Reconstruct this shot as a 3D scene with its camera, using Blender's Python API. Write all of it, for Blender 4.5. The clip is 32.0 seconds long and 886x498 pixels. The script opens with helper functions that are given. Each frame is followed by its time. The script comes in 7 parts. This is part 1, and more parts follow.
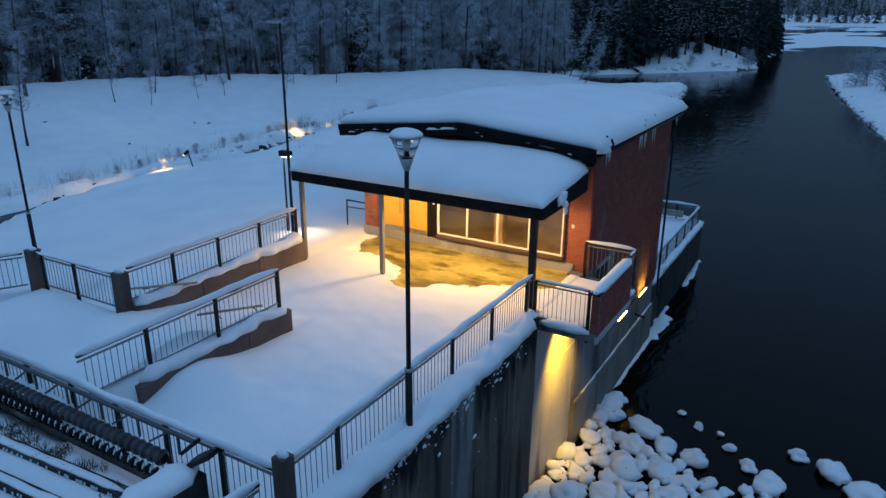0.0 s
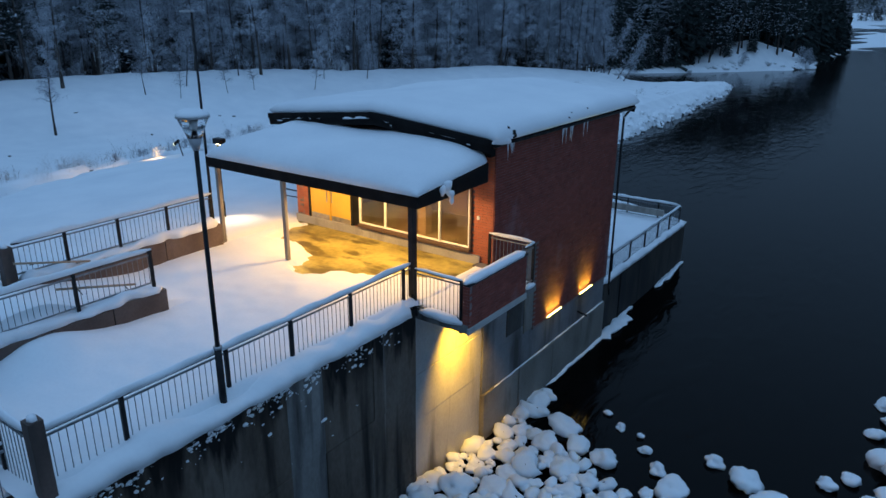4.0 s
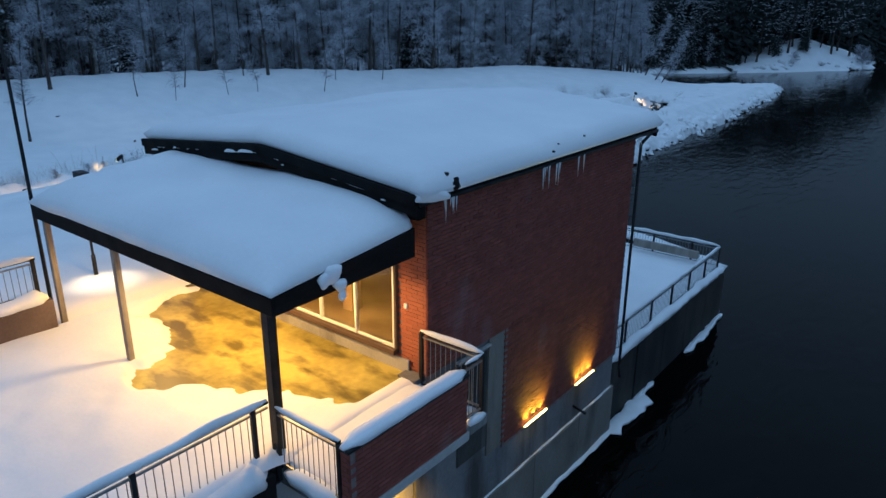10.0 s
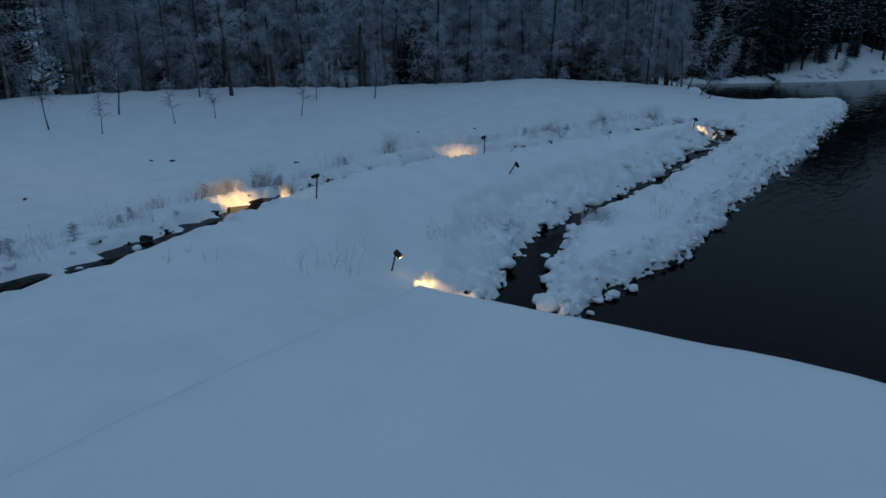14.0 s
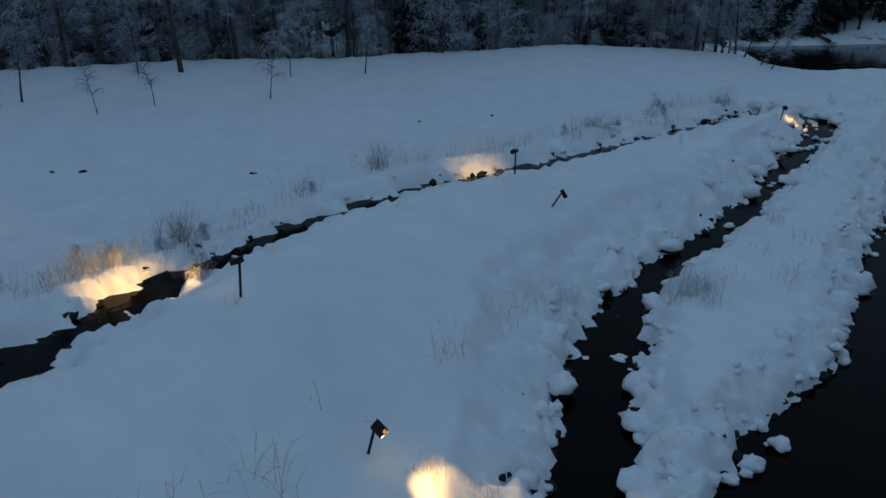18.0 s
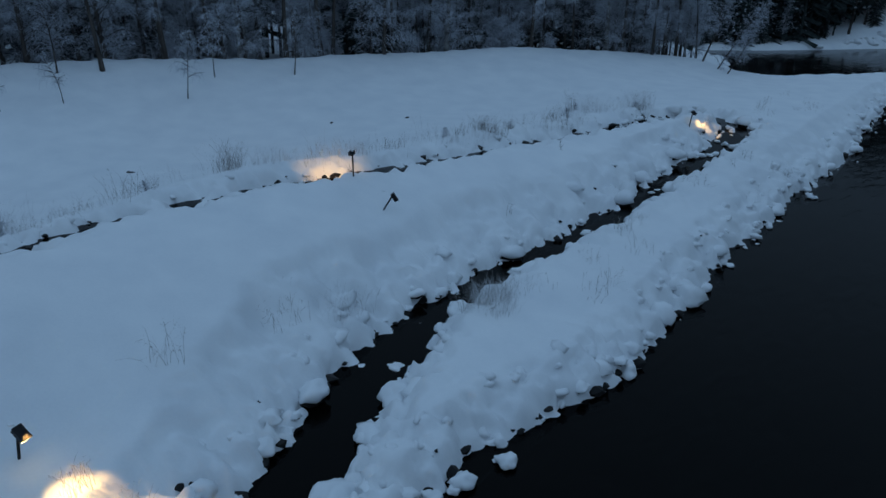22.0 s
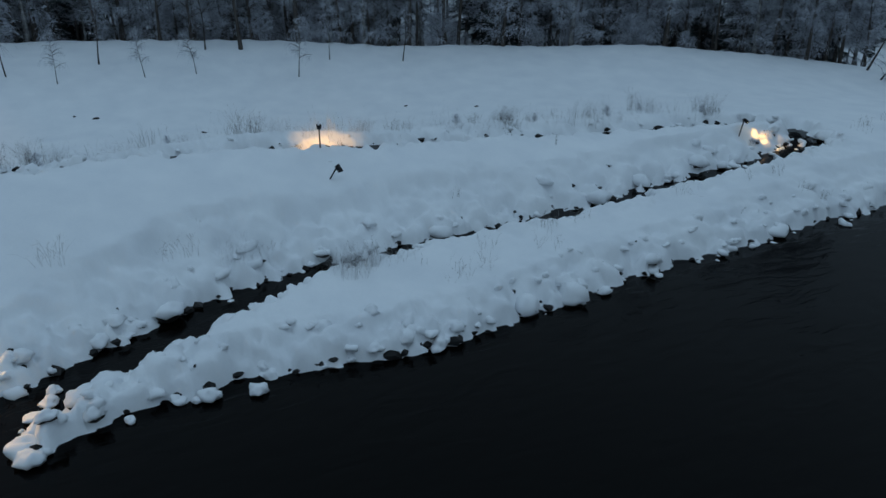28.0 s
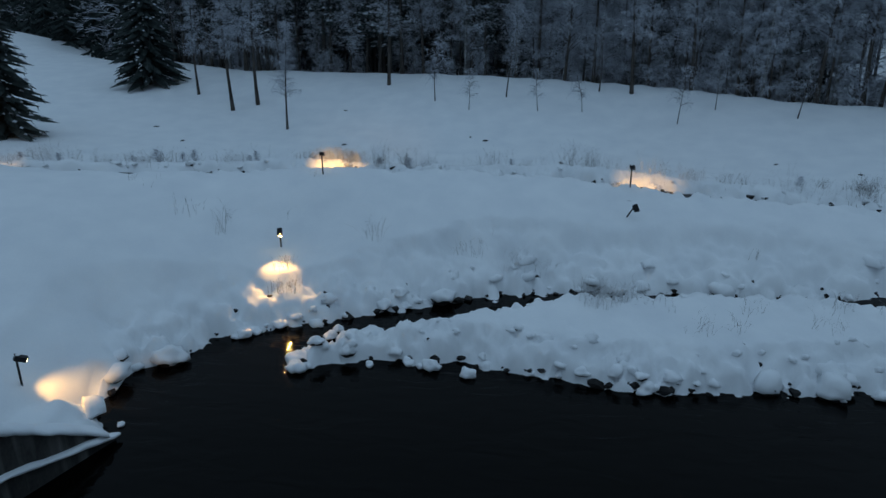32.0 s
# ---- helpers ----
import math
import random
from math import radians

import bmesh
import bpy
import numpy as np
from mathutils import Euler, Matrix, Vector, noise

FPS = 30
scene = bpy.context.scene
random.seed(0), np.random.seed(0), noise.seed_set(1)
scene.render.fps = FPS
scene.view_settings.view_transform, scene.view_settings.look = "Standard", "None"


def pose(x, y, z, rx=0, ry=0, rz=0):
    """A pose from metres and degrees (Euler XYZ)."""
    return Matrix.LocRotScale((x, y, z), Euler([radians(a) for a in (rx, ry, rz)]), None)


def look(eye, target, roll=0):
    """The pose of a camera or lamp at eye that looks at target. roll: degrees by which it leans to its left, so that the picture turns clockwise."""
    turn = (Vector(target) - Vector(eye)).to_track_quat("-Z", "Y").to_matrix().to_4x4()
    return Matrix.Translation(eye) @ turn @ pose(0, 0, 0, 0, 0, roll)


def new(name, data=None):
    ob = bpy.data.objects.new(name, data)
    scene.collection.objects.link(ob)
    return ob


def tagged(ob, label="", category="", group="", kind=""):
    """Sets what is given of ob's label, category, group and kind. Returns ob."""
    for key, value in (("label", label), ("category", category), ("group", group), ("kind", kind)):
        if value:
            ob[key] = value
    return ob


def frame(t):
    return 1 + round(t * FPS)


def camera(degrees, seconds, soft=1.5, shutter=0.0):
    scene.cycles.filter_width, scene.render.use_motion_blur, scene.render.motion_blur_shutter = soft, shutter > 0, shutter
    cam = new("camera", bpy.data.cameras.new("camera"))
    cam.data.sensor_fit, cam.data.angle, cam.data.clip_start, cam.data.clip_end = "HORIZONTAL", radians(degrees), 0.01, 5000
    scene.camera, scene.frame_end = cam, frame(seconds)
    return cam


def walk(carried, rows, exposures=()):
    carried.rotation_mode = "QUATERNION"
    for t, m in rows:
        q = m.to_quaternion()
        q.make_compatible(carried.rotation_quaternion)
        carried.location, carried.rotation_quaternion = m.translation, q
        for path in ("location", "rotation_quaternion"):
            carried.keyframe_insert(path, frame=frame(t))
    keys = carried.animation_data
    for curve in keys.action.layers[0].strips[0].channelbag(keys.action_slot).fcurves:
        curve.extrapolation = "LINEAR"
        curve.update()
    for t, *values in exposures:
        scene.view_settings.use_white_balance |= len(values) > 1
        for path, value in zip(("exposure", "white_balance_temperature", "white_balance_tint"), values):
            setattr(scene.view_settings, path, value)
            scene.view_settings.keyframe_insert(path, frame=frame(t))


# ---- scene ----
cam = camera(64.7, 32.0)
PATH = [
    (0, (0.553, 0.16, 6.832), (-0.403, 1.793, 6.185), 0.4),
    (0.5, (0.82, 0.302, 6.806), (-0.136, 1.935, 6.158), 0.4),
    (1, (1.135, 0.488, 6.786), (0.181, 2.121, 6.136), 0.4),
    (1.5, (1.519, 0.719, 6.751), (0.566, 2.352, 6.101), 0.5),
    (2, (1.951, 0.991, 6.736), (0.999, 2.626, 6.085), 0.4),
    (2.5, (2.431, 1.287, 6.694), (1.48, 2.922, 6.045), 0.4),
    (4.5, (4.579, 2.626, 6.618), (3.441, 4.135, 5.964), 0.4),
    (5, (5.099, 2.949, 6.583), (3.945, 4.445, 5.928), 0.4),
    (5.5, (5.582, 3.27, 6.529), (4.416, 4.757, 5.875), 0.4),
    (6, (6.012, 3.531, 6.489), (4.842, 5.015, 5.835), 0.4),
    (6.5, (6.318, 3.733, 6.486), (5.142, 5.212, 5.831), 0.5),
    (7, (6.429, 3.819, 6.469), (5.25, 5.294, 5.812), 0.5),
    (7.5, (6.421, 3.935, 6.422), (5.243, 5.411, 5.765), 0.5),
    (8, (5.99, 4.461, 6.418), (4.813, 5.939, 5.761), 0.6),
    (8.5, (5.215, 5.316, 6.387), (4.038, 6.794, 5.731), 0.6),
    (9, (4.288, 6.362, 6.379), (3.11, 7.84, 5.724), 0.4),
    (9.5, (3.229, 7.561, 6.361), (2.05, 9.039, 5.707), 0.4),
    (10, (2.074, 8.867, 6.392), (0.897, 10.344, 5.734), 0.3),
    (10.5, (0.893, 10.253, 6.379), (-0.286, 11.729, 5.721), 0.2),
    (11, (-0.337, 11.699, 6.399), (-1.514, 13.176, 5.74), 0.3),
    (11.5, (-1.631, 13.188, 6.443), (-2.808, 14.664, 5.784), 0.3),
    (12, (-2.883, 14.852, 6.442), (-4.063, 16.325, 5.781), 0.0),
    (12.5, (-4.153, 16.583, 6.417), (-5.338, 18.053, 5.759), 0.1),
    (13, (-5.576, 18.113, 6.42), (-6.76, 19.585, 5.764), 0.2),
    (13.5, (-6.988, 19.62, 6.547), (-8.17, 21.094, 5.889), 0.1),
    (15.5, (-12.229, 25.788, 6.552), (-13.414, 27.263, 5.903), 0.0),
    (16, (-13.43, 27.257, 6.63), (-14.617, 28.729, 5.979), -0.1),
    (16.5, (-14.616, 28.595, 6.628), (-15.799, 30.063, 5.961), 0.1),
    (17, (-15.653, 29.829, 6.623), (-16.821, 31.279, 5.893), 0.1),
    (17.5, (-16.596, 30.924, 6.631), (-17.755, 32.36, 5.859), 0.1),
    (18, (-17.098, 31.47, 6.553), (-18.256, 32.904, 5.777), 0.1),
    (18.5, (-17.051, 31.833, 6.522), (-18.212, 33.263, 5.744), 0.1),
    (19, (-16.5, 32.473, 6.451), (-17.665, 33.902, 5.676), 0.0),
    (19.5, (-15.756, 33.213, 6.412), (-16.923, 34.641, 5.637), 0.0),
    (20, (-14.897, 33.953, 6.417), (-16.064, 35.381, 5.643), 0.1),
    (20.5, (-14.06, 34.697, 6.418), (-15.228, 36.124, 5.644), 0.1),
    (21, (-13.229, 35.384, 6.381), (-14.445, 36.772, 5.61), 0.1),
    (21.5, (-12.366, 36.081, 6.431), (-13.587, 37.465, 5.66), 0.1),
    (22, (-11.543, 36.824, 6.409), (-12.764, 38.209, 5.64), 0.2),
    (22.5, (-10.677, 37.605, 6.378), (-11.901, 38.989, 5.611), 0.1),
    (23, (-9.762, 38.226, 6.498), (-10.982, 39.611, 5.73), 0.2),
    (23.5, (-8.939, 39.014, 6.428), (-10.162, 40.398, 5.662), 0.1),
    (24, (-8.1, 39.806, 6.44), (-9.324, 41.188, 5.671), -0.1),
    (24.5, (-7.168, 40.373, 6.588), (-8.401, 41.744, 5.814), 0.0),
    (26.5, (-4.047, 43.039, 6.579), (-5.486, 44.187, 5.798), 0.2),
    (27, (-3.377, 43.737, 6.576), (-4.877, 44.802, 5.793), 0.1),
    (27.5, (-2.787, 44.339, 6.559), (-4.348, 45.311, 5.775), 0.1),
    (28, (-2.244, 45.026, 6.48), (-3.866, 45.894, 5.697), 0.1),
    (28.5, (-1.724, 45.67, 6.493), (-3.386, 46.459, 5.71), 0.2),
    (29, (-1.256, 46.284, 6.503), (-2.952, 46.999, 5.721), 0.2),
    (29.5, (-0.856, 46.87, 6.507), (-2.595, 47.505, 5.75), 0.2),
    (30, (-0.429, 47.486, 6.536), (-2.217, 48.015, 5.814), 0.2),
    (30.5, (-0.072, 48.101, 6.534), (-1.92, 48.437, 5.847), 0.1),
    (31, (0.24, 48.771, 6.502), (-1.642, 48.9, 5.836), 0.1),
    (31.5, (0.457, 49.433, 6.461), (-1.427, 49.344, 5.797), 0.0),
    (32, (0.753, 50.137, 6.503), (-1.116, 49.892, 5.837), 0.1),
]
EXPOSURES = [(0, 0.05, 5300, 10), (2, 0.1, 5420, 10), (6, 0.32, 5620, 10), (9, 0.33, 5800, 10), (10.4, 0.22, 5560, 10), (11.3, 0.1, 4900, 10), (12.1, 0.0, 4850, 10), (12.9, -0.4, 5600, 10), (13.5, -0.42, 6000, 10), (15.5, -0.25, 6800, 10), (17.0, -0.35, 6500, 10), (18.3, -0.5, 6200, 10), (19.3, -0.45, 5300, 10), (20.2, -0.42, 5200, 10), (21.0, -0.35, 5600, 10), (22.0, -0.15, 6250, 10), (24.5, 0.0, 7150, 10), (28, 0.18, 7300, 10), (30.5, 0.05, 7200, 10), (32.0, -0.05, 6950, 10)]
walk(cam, [(t, look(eye, target, roll)) for t, eye, target, roll in PATH], EXPOSURES)

# ---- world and large lights ----
world = bpy.data.worlds.new("dusk_sky")
scene.world = world
world.use_nodes = True
wn, wl = world.node_tree.nodes, world.node_tree.links
wn.clear()
w_out, w_bg = wn.new("ShaderNodeOutputWorld"), wn.new("ShaderNodeBackground")
w_sky, w_mix = wn.new("ShaderNodeTexSky"), wn.new("ShaderNodeMix")
w_sky.sky_type, w_sky.sun_disc = "NISHITA", False
w_sky.sun_elevation, w_sky.sun_rotation = radians(4.0), radians(200.0)
w_sky.dust_density, w_sky.ozone_density = 0.3, 4.0
w_mix.data_type = "RGBA"
w_mix.inputs["Factor"].default_value = 0.93
wl.new(w_sky.outputs[0], w_mix.inputs["A"])
w_mix.inputs["B"].default_value = (1.92, 3.05, 4.42, 1.0)   # overcast of late dusk
w_co, w_xyz, w_dim, w_mul = wn.new("ShaderNodeTexCoord"), wn.new("ShaderNodeSeparateXYZ"), wn.new("ShaderNodeMapRange"), wn.new("ShaderNodeMix")
wl.new(w_co.outputs["Generated"], w_xyz.inputs[0])
wl.new(w_xyz.outputs["Z"], w_dim.inputs["Value"])
w_dim.inputs["To Min"].default_value, w_dim.inputs["To Max"].default_value = 0.1, 1.0   # an overcast sky is dimmer towards the horizon
w_mul.data_type, w_mul.blend_type = "RGBA", "MULTIPLY"
w_mul.inputs["Factor"].default_value = 1.0
wl.new(w_mix.outputs["Result"], w_mul.inputs["A"])
wl.new(w_dim.outputs[0], w_mul.inputs["B"])
wl.new(w_mul.outputs["Result"], w_bg.inputs["Color"])
w_bg.inputs["Strength"].default_value = 0.172
wl.new(w_bg.outputs[0], w_out.inputs["Surface"])

WARM = (1.0, 0.54, 0.15)
SODIUM = (1.0, 0.46, 0.03)


def lamp(name, kind, place, target, energy, colour, size=0.1, angle=100.0, blend=0.8):
    data = bpy.data.lights.new(name, kind)
    data.energy, data.color = energy, colour
    if kind == "SPOT":
        data.spot_size, data.spot_blend, data.shadow_soft_size = radians(angle), blend, size
    elif kind == "AREA":
        data.size = size
    else:
        data.shadow_soft_size = size
    ob = new(name, data)
    ob.matrix_world = look(place, target)
    return ob


# ---- materials ----
def material(name, dark, light, rough=0.7, metal=0.0, scale=3.0, fine=40.0, bump=0.15, stretch=(1, 1, 1), contrast=0.35, rand=0.0, streak=None):
    """Two scales of noise between a dark and a light colour, fine relief, optional vertical streaks of a third colour."""
    m = bpy.data.materials.new(name)
    m.use_nodes = True
    n, l = m.node_tree.nodes, m.node_tree.links
    b = n["Principled BSDF"]
    co, mp = n.new("ShaderNodeTexCoord"), n.new("ShaderNodeMapping")
    mp.inputs["Scale"].default_value = stretch
    l.new(co.outputs["Object"], mp.inputs["Vector"])
    big, small = n.new("ShaderNodeTexNoise"), n.new("ShaderNodeTexNoise")
    big.inputs["Scale"].default_value, small.inputs["Scale"].default_value = scale, fine
    big.inputs["Detail"].default_value, small.inputs["Detail"].default_value = 5, 4
    for k in (big, small):
        l.new(mp.outputs[0], k.inputs["Vector"])
    add = n.new("ShaderNodeMath")
    add.operation = "MULTIPLY_ADD"
    l.new(small.outputs["Fac"], add.inputs[0])
    add.inputs[1].default_value = 0.35
    l.new(big.outputs["Fac"], add.inputs[2])
    ramp = n.new("ShaderNodeMapRange")
    ramp.inputs["From Min"].default_value, ramp.inputs["From Max"].default_value = 0.675 - contrast / 2, 0.675 + contrast / 2
    l.new(add.outputs[0], ramp.inputs["Value"])
    mix = n.new("ShaderNodeMix")
    mix.data_type = "RGBA"
    mix.inputs["A"].default_value, mix.inputs["B"].default_value = (*dark, 1), (*light, 1)
    l.new(ramp.outputs[0], mix.inputs["Factor"])
    col = mix.outputs["Result"]
    if streak:
        sm, st, sr, mx = n.new("ShaderNodeMapping"), n.new("ShaderNodeTexNoise"), n.new("ShaderNodeMapRange"), n.new("ShaderNodeMix")
        sm.inputs["Scale"].default_value = streak[1]
        st.inputs["Scale"].default_value, st.inputs["Detail"].default_value = 1.0, 6
        l.new(n.new("ShaderNodeNewGeometry").outputs["Position"], sm.inputs["Vector"])
        l.new(sm.outputs[0], st.inputs["Vector"])
        sr.inputs["From Min"].default_value, sr.inputs["From Max"].default_value = streak[2], streak[3]
        l.new(st.outputs["Fac"], sr.inputs["Value"])
        mx.data_type = "RGBA"
        l.new(sr.outputs[0], mx.inputs["Factor"])
        l.new(col, mx.inputs["A"])
        mx.inputs["B"].default_value = (*streak[0], 1)
        col = mx.outputs["Result"]
    if rand:
        info, rr, mul = n.new("ShaderNodeObjectInfo"), n.new("ShaderNodeMapRange"), n.new("ShaderNodeMix")
        geo, sm2 = n.new("ShaderNodeNewGeometry"), n.new("ShaderNodeMath")
        sm2.operation = "ADD"
        l.new(info.outputs["Random"], sm2.inputs[0])
        l.new(geo.outputs["Random Per Island"], sm2.inputs[1])
        rr.inputs["From Max"].default_value = 2.0
        rr.inputs["To Min"].default_value, rr.inputs["To Max"].default_value = 1 - rand, 1 + rand
        l.new(sm2.outputs[0], rr.inputs["Value"])
        mul.data_type, mul.blend_type = "RGBA", "MULTIPLY"
        mul.inputs["Factor"].default_value = 1.0
        l.new(col, mul.inputs["A"])
        l.new(rr.outputs[0], mul.inputs["B"])
        col = mul.outputs["Result"]
    l.new(col, b.inputs["Base Color"])
    b.inputs["Roughness"].default_value, b.inputs["Metallic"].default_value = rough, metal
    if bump:
        bp = n.new("ShaderNodeBump")
        bp.inputs["Strength"].default_value, bp.inputs["Distance"].default_value = bump, 0.02
        l.new(add.outputs[0], bp.inputs["Height"])
        l.new(bp.outputs[0], b.inputs["Normal"])
    return m


def glow(name, colour, strength):
    m = bpy.data.materials.new(name)
    m.use_nodes = True
    b = m.node_tree.nodes["Principled BSDF"]
    b.inputs["Base Color"].default_value = (0.8, 0.75, 0.6, 1)
    b.inputs["Emission Color"].default_value = (*colour, 1)
    b.inputs["Emission Strength"].default_value = strength
    return m


SNOW = material("snow", (0.74, 0.76, 0.79), (0.86, 0.87, 0.88), 0.75, 0, 0.6, 14.0, 0.35, contrast=0.6)
FROST = material("frosted_twig", (0.26, 0.275, 0.31), (0.68, 0.70, 0.76), 0.9, 0, 0.8, 6.0, 0.0, contrast=0.5, rand=0.25)
BARK = material("bark", (0.035, 0.03, 0.027), (0.11, 0.095, 0.085), 0.9, 0, 3, 30, 0.4, (1, 1, 0.3))
BIRCH = material("birch_bark", (0.07, 0.066, 0.064), (0.27, 0.265, 0.26), 0.8, 0, 2, 18, 0.2, (1, 1, 2.5), 0.25)
NEEDLE = material("spruce_needles", (0.018, 0.026, 0.024), (0.065, 0.08, 0.078), 0.8, 0, 1.5, 12, 0.0, rand=0.3)
SNOWY = material("snow_on_needles", (0.20, 0.22, 0.25), (0.55, 0.57, 0.61), 0.85, 0, 1.5, 9, 0.2, rand=0.2)
FROSTREED = material("hoar_frosted_stems", (0.42, 0.42, 0.43), (0.74, 0.74, 0.75), 0.9, 0, 3, 20, 0.0, rand=0.15)
REED = material("frosted_reed", (0.10, 0.09, 0.085), (0.36, 0.35, 0.34), 0.9, 0, 3, 20, 0.0, rand=0.3)
ROCK = material("wet_rock", (0.007, 0.007, 0.0075), (0.03, 0.028, 0.027), 0.5, 0, 2.5, 22, 0.5)
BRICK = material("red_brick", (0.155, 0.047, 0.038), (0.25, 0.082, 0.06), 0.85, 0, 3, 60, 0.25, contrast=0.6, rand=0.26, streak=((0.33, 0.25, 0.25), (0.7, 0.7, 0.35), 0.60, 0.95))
# lit copy of the red brick: canopy lamplight put in as brighter orange
LAMPLIT_BRICK = material("sheltered_red_brick", (0.30, 0.085, 0.042), (0.44, 0.145, 0.07), 0.85, 0, 3, 60, 0.25, contrast=0.6, rand=0.22)
MORTAR = material("mortar", (0.12, 0.085, 0.08), (0.24, 0.18, 0.165), 0.95, 0, 6, 60, 0.3)
CONCRETE = material("weathered_concrete", (0.11, 0.105, 0.10), (0.24, 0.23, 0.215), 0.9, 0, 0.8, 18, 0.3, (1, 1, 0.55), 0.45, streak=((0.035, 0.033, 0.032), (2.2, 2.2, 0.22), 0.48, 0.66))
PALECON = material("grey_concrete", (0.26, 0.255, 0.25), (0.42, 0.41, 0.39), 0.85, 0, 0.9, 20, 0.2, (1, 1, 0.6), 0.5, streak=((0.13, 0.12, 0.11), (1.6, 1.6, 0.3), 0.56, 0.76))
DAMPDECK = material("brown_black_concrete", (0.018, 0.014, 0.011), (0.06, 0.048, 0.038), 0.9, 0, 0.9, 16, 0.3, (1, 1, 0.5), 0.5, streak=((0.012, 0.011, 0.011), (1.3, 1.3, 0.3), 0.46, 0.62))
DARKCON = material("dark_stained_concrete", (0.016, 0.0155, 0.015), (0.07, 0.066, 0.062), 0.9, 0, 0.9, 16, 0.3, (1, 1, 0.5), 0.45, streak=((0.19, 0.185, 0.175), (1.3, 1.3, 0.10), 0.56, 0.70))
# wet, stained concrete with the canopy lamps' golden light mixed into its colour
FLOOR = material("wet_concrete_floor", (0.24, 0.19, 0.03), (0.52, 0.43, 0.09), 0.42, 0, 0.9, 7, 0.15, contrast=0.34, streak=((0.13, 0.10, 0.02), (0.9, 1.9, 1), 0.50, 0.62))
SMOOTHCON = material("damp_grey_concrete", (0.12, 0.12, 0.125), (0.235, 0.233, 0.235), 0.85, 0, 0.8, 18, 0.2, (1, 1, 0.6), 0.5, streak=((0.06, 0.058, 0.055), (1.5, 1.5, 0.3), 0.5, 0.72))
RIVERCON = material("brown_grey_concrete", (0.14, 0.128, 0.112), (0.26, 0.24, 0.21), 0.9, 0, 0.8, 20, 0.25, (1, 1, 0.6), 0.5, streak=((0.07, 0.062, 0.055), (1.2, 1.2, 0.35), 0.52, 0.74))
RUSTCON = material("reddish_concrete", (0.085, 0.058, 0.048), (0.16, 0.115, 0.095), 0.9, 0, 1.2, 18, 0.25, contrast=0.45, streak=((0.05, 0.04, 0.035), (1.2, 1.2, 0.4), 0.55, 0.72))
def dull(m, level=0.15):
    m.node_tree.nodes["Principled BSDF"].inputs["Specular IOR Level"].default_value = level
    return m


BLACK = material("black_painted_steel", (0.012, 0.012, 0.013), (0.03, 0.03, 0.032), 0.45, 0.3, 4, 40, 0.05)
PIPE = material("black_ribbed_plastic", (0.03, 0.03, 0.032), (0.075, 0.075, 0.08), 0.4, 0, 4, 40, 0.05)
FASCIA = material("dark_fascia_boards", (0.005, 0.0045, 0.0045), (0.014, 0.012, 0.0115), 0.85, 0, 3, 40, 0.1, (1, 0.2, 1))
BAR = material("galvanised_bar", (0.16, 0.17, 0.18), (0.30, 0.31, 0.32), 0.45, 0.7, 8, 60, 0.05)
GREYPOST = material("grey_wood_post", (0.18, 0.16, 0.14), (0.34, 0.31, 0.27), 0.8, 0, 4, 40, 0.2, (1, 1, 0.15))
TANWOOD = material("tan_handrail", (0.28, 0.20, 0.13), (0.42, 0.31, 0.21), 0.6, 0, 4, 40, 0.1)
DOOR = material("ochre_door_paint", (0.62, 0.38, 0.02), (0.70, 0.44, 0.03), 0.5, 0, 1.2, 30, 0.03)
STEEL = material("brushed_steel", (0.32, 0.31, 0.30), (0.46, 0.45, 0.44), 0.35, 0.9, 6, 80, 0.05)
SURROUND = material("brown_window_surround", (0.05, 0.03, 0.02), (0.10, 0.06, 0.04), 0.7, 0, 4, 40, 0.1, (0.2, 1, 1))
WHITEFRAME = material("white_window_frame", (0.70, 0.69, 0.66), (0.80, 0.79, 0.76), 0.5, 0, 3, 30, 0.02)
ROOM = material("dim_room_plaster", (0.20, 0.12, 0.06), (0.34, 0.22, 0.12), 0.9, 0, 1, 20, 0.1)
LAMPGREY = material("lamp_housing", (0.30, 0.30, 0.31), (0.40, 0.40, 0.41), 0.4, 0.4, 4, 40, 0.03)
MUDDY = material("dry_grass_and_mud", (0.05, 0.04, 0.03), (0.16, 0.12, 0.09), 0.95, 0, 4, 30, 0.4)
ICE = material("clear_ice", (0.50, 0.53, 0.56), (0.70, 0.73, 0.76), 0.15, 0, 5, 30, 0.3)
for _m in (BLACK, FASCIA, DARKCON, CONCRETE, SMOOTHCON, RIVERCON, BRICK, NEEDLE, BARK, ROCK):
    dull(_m)
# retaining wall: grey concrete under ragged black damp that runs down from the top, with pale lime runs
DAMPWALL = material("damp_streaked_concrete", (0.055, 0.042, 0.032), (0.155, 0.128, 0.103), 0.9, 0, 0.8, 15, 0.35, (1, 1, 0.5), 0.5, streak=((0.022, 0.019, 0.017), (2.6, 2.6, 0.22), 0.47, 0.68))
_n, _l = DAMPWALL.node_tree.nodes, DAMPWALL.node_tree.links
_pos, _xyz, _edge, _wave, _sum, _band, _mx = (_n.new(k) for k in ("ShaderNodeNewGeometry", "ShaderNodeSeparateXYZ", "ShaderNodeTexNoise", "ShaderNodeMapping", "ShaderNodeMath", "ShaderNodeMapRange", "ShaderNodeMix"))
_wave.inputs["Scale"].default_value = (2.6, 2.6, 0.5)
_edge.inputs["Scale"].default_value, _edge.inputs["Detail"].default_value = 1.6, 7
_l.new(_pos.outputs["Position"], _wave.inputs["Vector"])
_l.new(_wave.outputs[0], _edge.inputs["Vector"])
